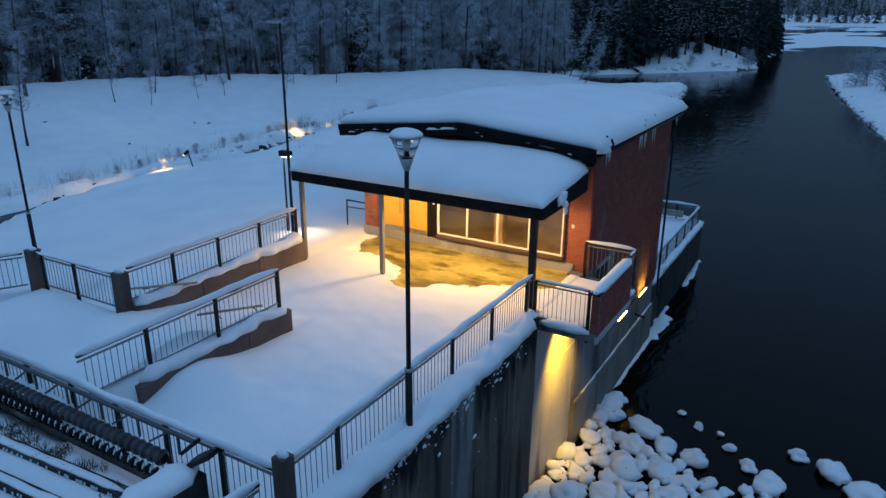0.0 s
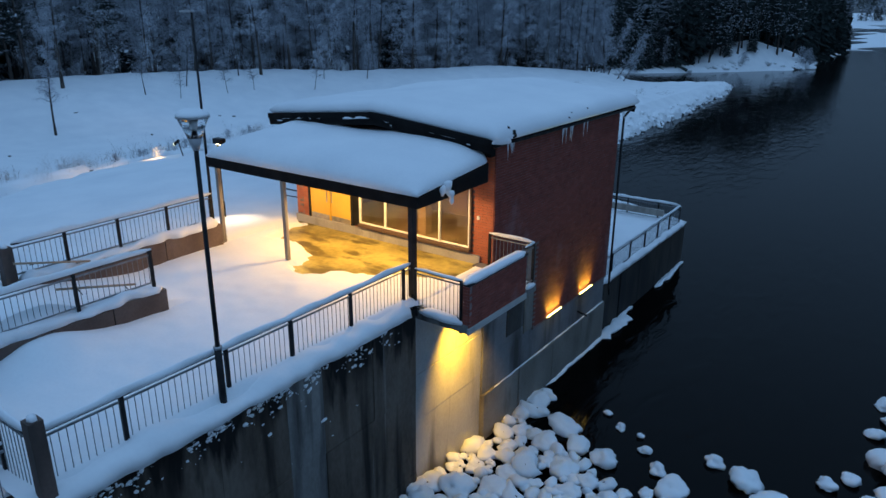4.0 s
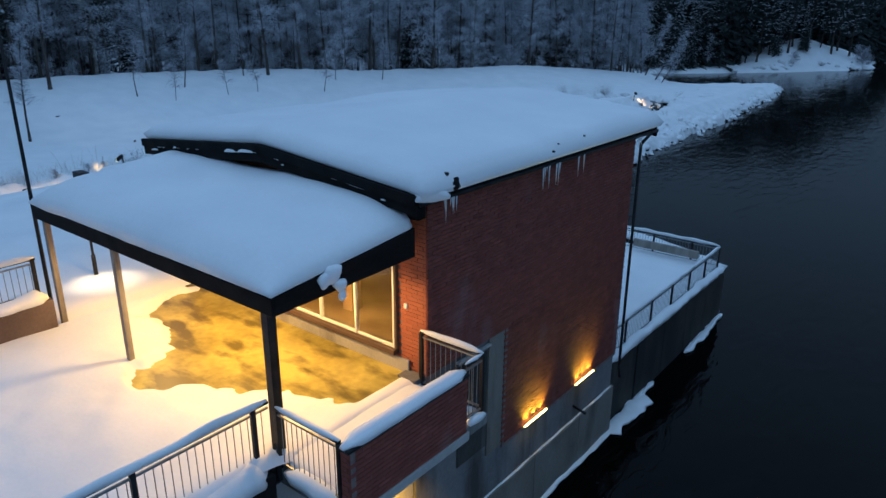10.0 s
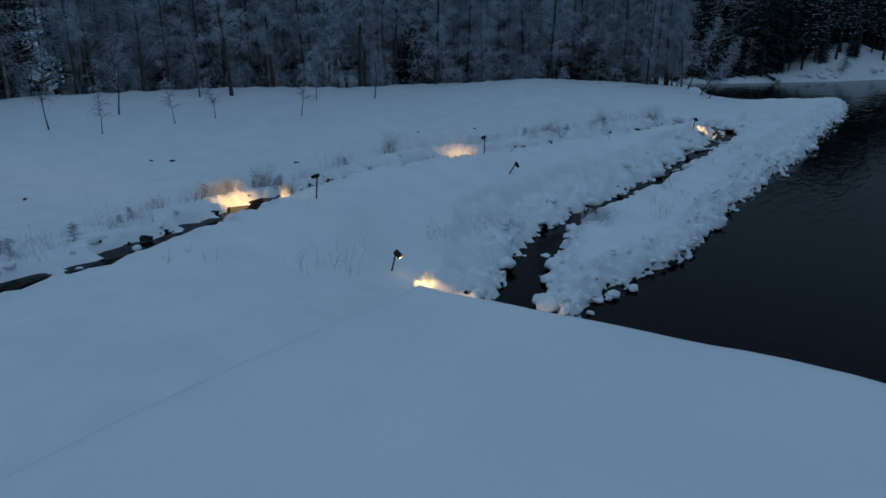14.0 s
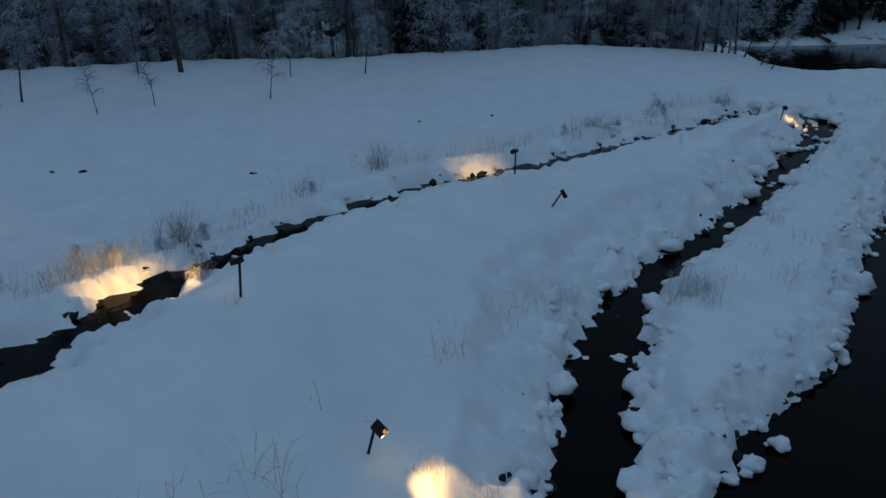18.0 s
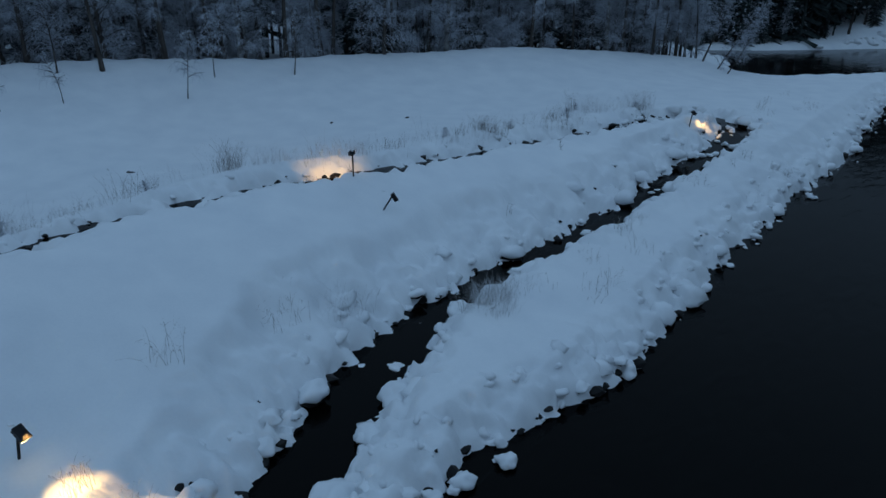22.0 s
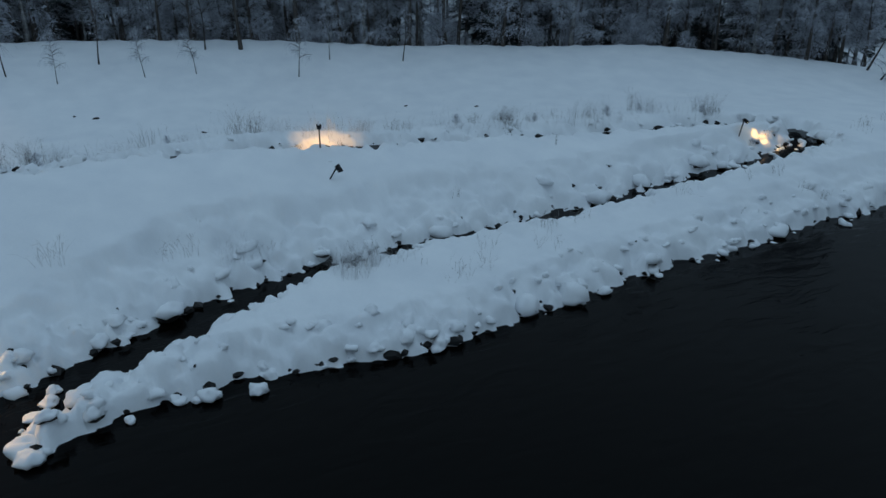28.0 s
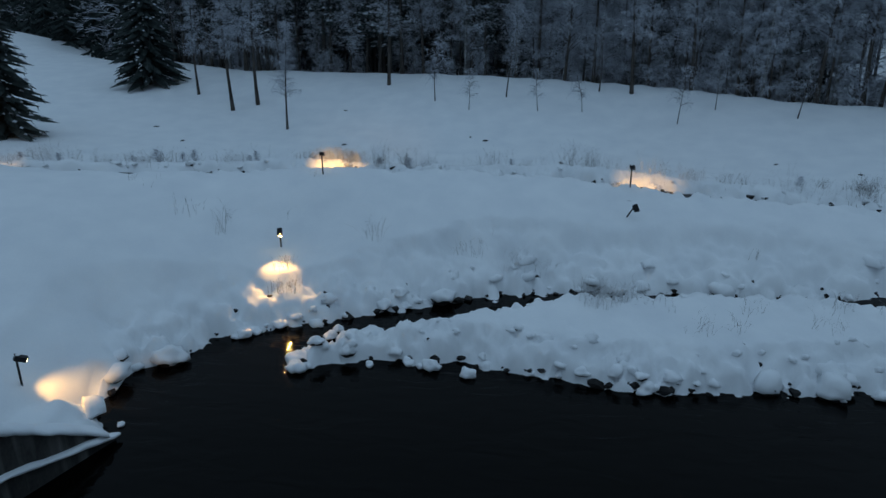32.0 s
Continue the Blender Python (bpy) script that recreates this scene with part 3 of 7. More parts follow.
    return np.where(t, np.minimum(out, -0.9), out)


def graded(stops):
    """Grid lines: (start, step) pairs up to the last start."""
    vals = []
    for (a, s), (b, _) in zip(stops, stops[1:]):
        vals += list(np.arange(a, b - s * 0.5, s))
    return np.array(vals + [stops[-1][0]])


GX = graded([(-3000, 900), (-300, 60), (-120, 8), (-80, 0.9), (-44, 0.6), (-37.5, 0.22), (-28.5, 0.14), (-18.0, 0.8), (-7, 0.45), (8, 2.5), (25, 10), (120, 60), (400, 900), (3000, 1)])
GY = graded([(-1500, 500), (-60, 15), (0, 2.5), (12, 0.7), (33, 0.3), (36.5, 0.14), (62, 0.22), (86, 0.4), (126, 1.2), (160, 8), (480, 40), (840, 800), (3240, 1)])
gx, gy = np.meshgrid(GX, GY)
flat = np.c_[gx.ravel(), gy.ravel()]
gz = heights(flat)
far_off = (np.abs(flat[:, 0]) > 290) | (flat[:, 1] > 330) | (flat[:, 1] < -70)
gz = np.where(far_off, WATER_Z + 3.0, gz)
# snowy ice with open leads on the wide water beyond the headland
reach = (flat[:, 1] > 262) & (flat[:, 0] > -90) & (flat[:, 0] < 300) & (flat[:, 1] < 830)
gz[reach] = [WATER_Z - 0.02 + 0.5 * lump((x * 0.035, y * 0.012, 0), 1.0, 4.0) + 0.25 * lump((x * 0.1, y * 0.03, 2), 1.0, 9.0) for x, y in flat[reach]]
gw = len(GX)
ground = mesh_ob("ground", np.c_[flat, gz], [(j * gw + i, j * gw + i + 1, j * gw + gw + i + 1, j * gw + gw + i) for j in range(len(GY) - 1) for i in range(gw - 1)], SNOW, None, "", True)
tagged(ground, "snow-covered banks, island and meadow", "ground", "", "structure")

_g = [np.linspace(-100, 320, 12), np.linspace(-70, 860, 20)]
river = mesh_ob("water", [(x, y, WATER_Z) for y in _g[1] for x in _g[0]], [(j * 12 + i, j * 12 + i + 1, j * 12 + 13 + i, j * 12 + 12 + i) for j in range(19) for i in range(11)], WATER)
tagged(river, "dark slow river with faint ripples", "river", "", "structure")

_v, _f = [], []
for k, (x, y, z, w) in enumerate(BROOK_LINE):
    a, b = BROOK_LINE[max(k - 1, 0), :2], BROOK_LINE[min(k + 1, len(BROOK_LINE) - 1), :2]
    d = (b - a) / np.linalg.norm(b - a)
    for s in (-1, -0.33, 0.33, 1):
        _v.append((x - d[1] * s * (w + (0.9 if k < 13 else 0.5)), y + d[0] * s * (w + (0.9 if k < 13 else 0.5)), z + 0.01))
    if k:
        o = 4 * (k - 1)
        _f += [(o + j, o + j + 1, o + 5 + j, o + 4 + j) for j in range(3)]
brook = mesh_ob("water", _v, _f, BROOK, None, "", True)
tagged(brook, "narrow dark brook between snowy stones", "brook", "", "structure")


def ground_at(x, y):
    return float(heights([(x, y)])[0])

# ---- retaining walls, terrace and deck ----
EDGE = -4.98     # river face of the walls
terrace = box("floor", -12.25, EDGE - 0.35, 5.3, 17.35, -0.75, 0.10, CONCRETE, None)
# thin sheet on the slab, coloured as the pool of warm lamplight there
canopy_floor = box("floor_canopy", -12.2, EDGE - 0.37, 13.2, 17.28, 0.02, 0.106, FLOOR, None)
tagged(canopy_floor, "wet concrete floor tinted with the golden light of the canopy lamps", "floor", "", "structure")
tagged(terrace, "weathered concrete terrace slab", "floor", "", "structure")


def wall_panels(name, x0, x1, edges, z0, z1, mat, label):
    """A concrete wall cast in panels, each a little proud of its neighbour, with open joints."""
    w = thing(name, (0, 0, 0), label, "wall", "", "structure")
    for k, (a, b) in enumerate(zip(edges, edges[1:])):
        box("panel", x0, x1 + 0.02 * (k % 2) + 0.012 * (k % 3), a + 0.012, b - 0.012, z0, z1, mat, w, bevel=0.02)
    box("wall_core", x0 - 0.2, x1 - 0.04, edges[0], edges[-1], z0 - 0.05, z1 - 0.02, mat, w)
    return w


wall_east = thing("wall_east", (0, 0, 0), "tall dark retaining wall of streaked weathered concrete", "wall", "", "structure")
_ys, _zs = (4.6, 6.9, 8.4, 9.95, 10.9, 12.4, 13.9), (-7.0, -4.3, -2.05, 0.10)
for _k, (_a, _b) in enumerate(zip(_ys, _ys[1:])):
    for _r, (_c, _d) in enumerate(zip(_zs, _zs[1:])):
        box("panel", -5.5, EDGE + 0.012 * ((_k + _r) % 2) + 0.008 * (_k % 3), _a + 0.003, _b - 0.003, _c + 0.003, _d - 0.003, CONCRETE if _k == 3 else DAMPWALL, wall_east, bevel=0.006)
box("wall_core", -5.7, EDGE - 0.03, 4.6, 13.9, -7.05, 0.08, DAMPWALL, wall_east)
ub = thing("wall_under_balcony", (0, 0, 0), "pale concrete wall with cast seams under the balcony", "wall", "", "structure")
for z0, z1, k in ((-7.0, -3.0, 0), (-2.99, -1.72, 1), (-1.71, -0.2, 0)):
    box("panel", -5.6, EDGE - 0.10 + 0.012 * k, 13.9, 16.98, z0, z1, PALECON, ub, bevel=0.008)
wall_panels("wall_powerhouse_base", -5.5, EDGE + 0.02, [17.0, 19.0, 21.2, 23.4, 25.4], -7.0, -3.66, RIVERCON, "low river wall of stained concrete with an icy ledge")
plinth = thing("wall_plinth", (0, 0, 0), "smooth grey concrete plinth of the brick powerhouse", "wall", "", "structure")
box("plinth_face", -5.45, EDGE - 0.06, 17.02, 25.38, -3.66, -2.62, SMOOTHCON, plinth)
box("plinth_face", -5.45, EDGE - 0.06, 17.02, 19.82, -2.62, 0.16, SMOOTHCON, plinth)
box("recess_frame", EDGE - 0.06, EDGE - 0.02, 19.25, 19.80, -2.62, 0.16, RIVERCON, plinth)
box("recess_panel", EDGE - 0.06, EDGE - 0.035, 18.25, 19.22, -2.35, -0.1, DARKCON, plinth, "dark blue-grey steel hatch")
box("hatch_sill", EDGE - 0.06, EDGE + 0.03, 18.2, 19.26, 0.0, 0.05, PALECON, plinth)
snow_strip("snow_on_ledge", [(EDGE - 0.01, 17.6, -3.66), (EDGE - 0.01, 25.35, -3.66)], 0.05, 0.016, "thin line of snow on the wall ledge", 4, 0.08, 0.9)
tube("drain_spout", (EDGE - 0.1, 23.2, -3.3), (EDGE + 0.32, 23.15, -3.36), 0.035, BLACK, plinth, "short iron drain spout")

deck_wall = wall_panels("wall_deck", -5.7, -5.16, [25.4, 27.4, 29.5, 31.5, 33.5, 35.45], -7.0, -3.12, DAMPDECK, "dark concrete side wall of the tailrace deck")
deck = box("floor_deck", -13.5, -5.35, 25.4, 35.4, -3.6, -3.14, CONCRETE)
tagged(deck, "concrete tailrace deck under snow", "deck", "", "structure")
end_wall = thing("wall_deck_end", (0, 0, 0), "dark concrete end wall stepping back to the bank", "wall", "", "structure")
_bm = bmesh.new()
bm_beam(_bm, (-5.45, 35.25, -5.0), (-11.9, 37.6, -5.0), 0.5, 3.75)
part("panel", _bm, DARKCON, end_wall)
_v = [(x + dx, y + dy, z) for dx, dy in ((0.09, 0.23), (-0.09, -0.23)) for x, y, z in ((-11.9, 37.6, -6.8), (-14.8, 38.6, -6.8), (-14.8, 38.6, -5.0), (-11.9, 37.6, -3.1))]
mesh_ob("sloping_panel", _v, [(0, 1, 2, 3), (7, 6, 5, 4), (3, 2, 6, 7), (1, 5, 6, 2), (0, 3, 7, 4)], DARKCON, end_wall)
_bm = bmesh.new()
bm_beam(_bm, (-5.3, 35.5, -5.15), (-9.6, 37.05, -5.15), 0.5, 0.2)
part("ice_shelf", _bm, ICE, end_wall, "shelf of ice along the water line", True)
snow_slab("deck_snow", -13.6, -5.12, 25.45, 35.55, lambda x, y: -3.14, 0.2, "smooth snow on the tailrace deck", 6, 0.3, 0.3, 0.15)
snow_strip("snow_on_wall", [(-5.24, 25.6, -3.13), (-5.22, 30.0, -3.11), (-5.24, 35.3, -3.12)], 0.34, 0.2, "snow rounded over the edge of the deck wall", 18, lumpy=0.3)
snow_strip("snow_on_wall", [(-5.45, 35.25, -3.12), (-9.5, 36.75, -3.10), (-11.9, 37.6, -3.12), (-13.4, 38.1, -4.05), (-14.7, 38.55, -4.95)], 0.8, 0.2, "deep snow rounded over the end wall", 8)
snow_strip("ice_shelf_snow", [(-9.0, 36.85, -4.0), (-11.8, 37.88, -4.3), (-13.3, 38.42, -4.65), (-14.8, 38.9, -5.0)], 0.3, 0.1, "snow on the ice shelf at the water line", 3)
snow_strip("ice_shelf_snow", [(EDGE - 0.02, 20.6, -5.1), (-4.9, 25.0, -5.1), (-5.0, 27.2, -5.1), (-5.05, 28.8, -5.1)], 0.2, 0.05, "snow on the ice shelf at the water line", 5, lumpy=0.9)
snow_strip("ice_shelf_snow", [(-4.95, 25.2, -5.11), (-4.8, 26.4, -5.11), (-4.95, 27.8, -5.11)], 0.5, 0.07, "ragged floe of snowy ice against the wall", 15, lumpy=1.0)
snow_strip("ice_shelf_snow", [(-5.0, 31.4, -5.1), (-5.0, 33.2, -5.1), (-5.1, 35.6, -5.1)], 0.24, 0.06, "snow on the ice shelf at the water line", 7, lumpy=0.7)

# snow on the terrace: a sheet with a swept, melted hollow under the canopy
def bare_patch(x, y):
    """1 where the floor is swept bare under the canopy, 0 on the snow."""
    if x > -5.4:
        return 0.0
    u = (x + 8.55) / 3.6
    v = (y - 16.7) / (2.2 + 0.5 * math.sin(1.3 * x))
    r = math.sqrt(u * u + v * v) + 0.22 * lump((x, y, 0), 1.1, 3) + 0.08 * lump((x, y, 0), 4, 5)
    return min(1.0, max(0.0, (1.0 - r) / 0.10))


_nx, _ny = 105, 140
_v, _f = [], []
for j in range(_ny + 1):
    for i in range(_nx + 1):
        x, y = -12.02 + i * (12.02 - 5.02) / _nx, 5.35 + j * (17.3 - 5.35) / _ny
        z = 0.24 + 0.05 * lump((x, y, 0), 0.6, 1) + 0.02 * lump((x, y, 0), 2.5, 2)
        z += 0.42 * math.exp(-((x + 9.0) ** 2 / 0.6 + (y - 7.7) ** 2 / 0.9))           # drift at the lower stair wall
        z += 0.10 * math.exp(-((x + 5.3) / 0.35) ** 2) * min(1.0, max(0.0, (14.3 - y) / 0.5)) - 0.1 * min(1.0, max(0.0, (y - 14.0) / 0.6)) * min(1.0, max(0.0, (x + 6.4) / 0.8))                                   # ridge along the parapet
        k = min(1, max(0, (11.2 - y) / 3.2)) if x < -9.4 else 0
        z += 0.62 * k                                                                    # snowed-over stair
        z -= (z - 0.085) * bare_patch(x, y)
        if x < -9.4 and y > 16.9:
            z = min(z, 0.09 + 0.15 * max(0, (17.3 - y)))
        z -= 0.10 * max(0.0, (x + 5.18) / 0.16) ** 2
        _v.append((x, y, z))
_w = _nx + 1
terrace_snow = mesh_ob("terrace_snow", _v, [(j * _w + i, j * _w + i + 1, j * _w + _w + i + 1, j * _w + _w + i) for j in range(_ny) for i in range(_nx)], SNOW, None, "", True)
tagged(terrace_snow, "trodden snow on the terrace, melted away under the canopy", "snow", "", "stuff")
snow_strip("parapet_snow", [(-5.14, 5.5, 0.02), (-5.12, 9.0, 0.05), (-5.16, 11.5, 0.03), (-5.2, 13.9, 0.02)], 0.62, 0.30, "snow ridge rounded over the wall edge", 12, lumpy=0.3)
_bm = bmesh.new()
random.seed(5)
_made = 0
while _made < 420:
    y, z = random.uniform(5, 13.85), -0.05 - abs(random.gauss(0, 0.20)) - (1.6 * random.random() ** 2 if random.random() < 0.08 else 0)
    if lump((y, z, 0), 1.6, 3) + 0.4 * lump((y, z, 0), 5.0, 8) < 0.05:
        continue
    _s = 0.009 + 0.034 * random.random() ** 2.2
    _r = bmesh.ops.create_icosphere(_bm, subdivisions=1, radius=_s, matrix=Matrix.Translation((EDGE + 0.015, y, z)) @ Matrix.Diagonal((0.6, random.uniform(0.8, 2.2), random.uniform(0.6, 1.3), 1)))
    for v in _r["verts"]:
        v.co += Vector((0, 1, 1)) * _s * 0.9 * lump(v.co, 14, 2)
    _made += 1
tagged(part("clinging_snow", _bm, SNOW, None, "", True), "clots of snow clinging to the wall", "snow", "", "stuff")

# ---- brick ----
BW, BH, GAP = 0.26, 0.075, 0.012


def unit_brick():
    v = [(x, y, z) for x in (0, 1) for y in (0, 1) for z in (0, 1)]
    return v, [(0, 1, 3, 2), (4, 6, 7, 5), (0, 4, 5, 1), (2, 3, 7, 6), (1, 5, 7, 3), (0, 2, 6, 4)]


def brick_wall(name, label, origin, along, outward, length, z0, z1, holes=(), depth=0.3, near=(0, 0, 0, 0), mat=None):
    """A wall with recessed mortar and real bricks in running bond; near: the stretch whose bricks stand singly."""
    wall = thing(name, (0, 0, 0), label, "wall", "", "structure")
    o, a, n = Vector(origin), Vector(along), Vector(outward)
    # mortar body, built round the holes
    xs = sorted({0.0, length, *[h[0] for h in holes], *[h[1] for h in holes]})
    zs = sorted({z0, z1, *[h[2] for h in holes], *[h[3] for h in holes]})
    bm = bmesh.new()
    for u0, u1 in zip(xs, xs[1:]):
        for w0, w1 in zip(zs, zs[1:]):
            if any(h[0] <= u0 and u1 <= h[1] and h[2] <= w0 and w1 <= h[3] for h in holes):
                continue
            p = [o + a * u + n * d + Vector((0, 0, w)) for u in (max(u0, 0.06), u1) for d in (-depth, -0.012) for w in (w0, w1)]
            v = [bm.verts.new(q) for q in p]
            for q in unit_brick()[1]:
                bm.faces.new([v[k] for k in q])
    bmesh.ops.recalc_face_normals(bm, faces=bm.faces)
    part("mortar", bm, MORTAR, wall)
    verts, faces, singles = [], [], 0
    shape = {}
    rnd = random.Random(name)
    rows = int((z1 - z0) / BH)
    for r in range(rows):
        w0 = z0 + r * BH + GAP / 2
        w1 = w0 + BH - GAP
        u = -(BW / 2) * (r % 2)
        while u < length:
            u0, u1 = max(u, 0) + GAP / 2, min(u + BW, length) - GAP / 2
            u += BW
            if u1 - u0 < 0.04 or any(h[0] < (u0 + u1) / 2 < h[1] and h[2] < (w0 + w1) / 2 < h[3] for h in holes):
                continue
            proud = rnd.uniform(-0.003, 0.004)
            c = o + a * u0 + Vector((0, 0, w0))
            if near[0] < u0 < near[1] and near[2] < w0 < near[3] and singles < 300:
                key = round(u1 - u0, 3)
                if key not in shape:
                    bv = [a * (x * key) + n * (0.0 if y else -0.05) + Vector((0, 0, z * (w1 - w0))) for x, y, z in unit_brick()[0]]
                    shape[key] = mesh_ob("brick", bv, unit_brick()[1], mat or BRICK, wall)
                    shape[key].location = c + n * proud
                else:
                    twin(shape[key], Matrix.Translation(c + n * proud))
                singles += 1
                continue
            k = len(verts)
            verts += [c + a * (x * (u1 - u0)) + n * (proud if y else -0.05) + Vector((0, 0, z * (w1 - w0))) for x, y, z in unit_brick()[0]]
            faces += [tuple(k + i for i in q) for q in unit_brick()[1]]
    rest = mesh_ob("brickwork", verts, faces, mat or BRICK, wall)
    tagged(rest, "", "", "", "stuff")
    return wall


FRONT, BACK, WEST = 17.3, 25.4, -12.35
brick_wall("wall_river", "tall red brick powerhouse wall with pale frost streaks", (EDGE, FRONT, 0), (0, 1, 0), (1, 0, 0), BACK - FRONT, -2.62, 3.42, [(0.0, 2.52, -2.7, 0.16)], 0.3, (0.3, 5.0, 0.2, 1.4))
# front wall takes the brick whose colour already holds the canopy light
brick_wall("wall_front", "red brick front wall beside door and windows", (WEST, FRONT, 0), (1, 0, 0), (0, -1, 0), EDGE - WEST - 0.03, 0.10, 3.42, [(0.55, 2.42, 0.0, 2.3), (2.42, 6.68, 0.4, 2.42)], 0.3, (6.6, 7.4, 0.3, 2.4), LAMPLIT_BRICK)
brick_wall("wall_back", "red brick rear wall of the powerhouse", (EDGE - 0.03, BACK, 0), (-1, 0, 0), (0, 1, 0), EDGE - WEST - 0.03, -2.62, 3.42)
brick_wall("wall_west", "red brick side wall towards the bank", (WEST, BACK, 0), (0, -1, 0), (-1, 0, 0), BACK - FRONT, 0.0, 3.42)
front_base = box("wall_front_base", WEST - 0.03, EDGE - 0.4, FRONT - 0.06, FRONT - 0.014, 0.0, 0.36, PALECON)
tagged(front_base, "low pale concrete base below the windows", "wall", "", "structure")
room = thing("wall_room", (0, 0, 0), "dim plastered room behind the windows", "wall", "", "structure")
box("room_floor", WEST + 0.3, EDGE - 0.32, FRONT + 0.32, 21.0, -0.1, 0.1, ROOM, room)
box("room_back", WEST + 0.3, EDGE - 0.32, 20.9, 21.0, 0.1, 3.2, ROOM, room)
box("room_beam", -8.4, -8.1, FRONT + 1.2, FRONT + 1.5, 0.1, 3.2, ROOM, room, "pillar inside the room")
ceil = box("ceiling", WEST + 0.25, EDGE - 0.28, FRONT + 0.25, BACK - 0.25, 3.2, 3.32, ROOM)
tagged(ceil, "plain room ceiling", "ceiling", "", "structure")

# door: two ochre leaves with steel kick plates
door = thing("door_1", (-11.75, FRONT, 0.1), "ochre double door with steel kick plates, closed", "door", "", "structure")
for x, hinge in ((0.0, 0), (0.87, 1)):
    leaf = box("door_leaf", x + 0.03, x + 0.86, -0.02, 0.04, 0.03, 2.12, DOOR, door)
    box("kick_plate", x + 0.06, x + 0.83, -0.032, -0.022, 0.06, 0.42, STEEL, leaf, "dull steel kick plate", 0.003)
    hx = x + (0.78 if hinge == 0 else 0.12)
    _bm = bmesh.new()
    bm_tube(_bm, (hx, -0.07, 0.85), (hx, -0.07, 1.35), 0.014)
    bm_tube(_bm, (hx, -0.02, 0.87), (hx, -0.07, 0.87), 0.011)
    bm_tube(_bm, (hx, -0.02, 1.33), (hx, -0.07, 1.33), 0.011)
    part("handle", _bm, STEEL, leaf, "long steel pull handle")
for x0, x1, z0, z1 in ((-0.05, 0.025, 0.0, 2.2), (1.735, 1.81, 0.0, 2.2), (0.025, 1.735, 2.125, 2.2)):
    box("door_frame", x0, x1, -0.05, 0.06, z0, z1, BLACK, door)
side_panel = box("trim_side_panel", -9.93, -9.66, FRONT - 0.05, FRONT + 0.02, 0.4, 2.42, FASCIA)
tagged(side_panel, "dark panel between door and windows", "panel", "", "structure")
box("intercom", 0.08, 0.15, -0.065, -0.05, 1.0, 1.16, WHITEFRAME, side_panel).matrix_parent_inverse = Matrix.Identity(4)
bpy.data.objects["intercom"].location = (-9.9, FRONT, 0.4)
top_panel = box("trim_over_door", -11.8, -9.94, FRONT - 0.03, FRONT + 0.02, 2.31, 2.42, FASCIA)
tagged(top_panel, "dark board over the door", "trim", "", "structure")

# window: four panes between white mullions in a dark surround
win = thing("window_1", (-9.66, FRONT, 0.4), "row of four tall panes with white mullions", "window", "", "structure")
box("window_sill", 0.0, 4.0, -0.14, 0.02, 0.0, 0.10, SURROUND, win)
box("window_head", 0.0, 4.0, -0.06, 0.04, 1.94, 2.02, FASCIA, win)
box("window_jamb", 3.95, 4.01, -0.07, 0.04, 0.10, 1.94, SURROUND, win)
for k in range(5):
    x = 0.0 + k * 0.975
    box("mullion", x, x + 0.05 - 0.002, -0.06, 0.03, 0.102, 1.938, WHITEFRAME, win)
    if k < 4:
        p = box("pane", x + 0.05, x + 0.973, -0.012, 0.0, 0.15, 1.90, GLASS, win, bevel=0)
        p.visible_shadow = False
        box("glazing_bar", x + 0.05, x + 0.973, -0.05, 0.02, 0.10, 0.148, WHITEFRAME, win)
        box("glazing_bar", x + 0.05, x + 0.973, -0.05, 0.02, 1.90, 1.938, WHITEFRAME, win)
wall_button = box("wall_switch", -5.50, -5.42, FRONT - 0.04, FRONT, 1.35, 1.45, WHITEFRAME)
tagged(wall_button, "small white box on the brick front wall", "switch")

# ---- main roof ----
RIDGE_X = -8.7


def roof_z(x):
    return 3.46 + 0.36 * (1 - abs(x - RIDGE_X) / 3.95)


roof = thing("roof", (0, 0, 0), "low gabled roof with deep dark fascia boards under snow", "roof", "", "structure")
for name, z0, z1, y0, grow in (("roof_deck", 0.0, 0.10, 16.92, 0.0), ("roof_lining", -0.12, 0.0, 17.1, -0.12)):
    verts = []
    xs = (-12.85 - grow, RIDGE_X, -4.86 + grow)
    for y in (y0, 26.3 + grow):
        for x in xs:
            verts += [(x, y, roof_z(x) + z0), (x, y, roof_z(x) + z1)]
    f = [(0, 2, 3, 1), (2, 4, 5, 3), (6, 7, 9, 8), (8, 9, 11, 10), (1, 3, 9, 7), (3, 5, 11, 9), (0, 6, 8, 2), (2, 8, 10, 4), (0, 1, 7, 6), (4, 10, 11, 5)]
    mesh_ob(name, verts, f, FASCIA, roof)
for y in (16.84, 26.31):
    for (xa, xb) in ((-12.9, RIDGE_X), (RIDGE_X, -4.84)):
        _bm = bmesh.new()
        for dz, h, dy in ((0.03, 0.16, 0.0), (-0.14, 0.19, 0.05)):
            bm_beam(_bm, (xa, y + dy, roof_z(xa) + dz), (xb, y + dy, roof_z(xb) + dz), 0.05, h)
        part("fascia_board", _bm, FASCIA, roof)
_bm = bmesh.new()
bm_beam(_bm, (-12.45, 17.17, 3.2), (-4.99, 17.17, 3.2), 0.2, 0.2)
part("soffit_beam", _bm, FASCIA, roof)
tube("gutter", (-4.82, 16.95, 3.42), (-4.82, 26.3, 3.39), 0.042, BLACK, roof)
tube("gutter", (-12.92, 16.95, 3.44), (-12.92, 26.3, 3.40), 0.055, BLACK, roof)
_bm = bmesh.new()
bm_tube(_bm, (-4.79, 25.9, 3.4), (-4.88, 25.5, 3.15), 0.04)
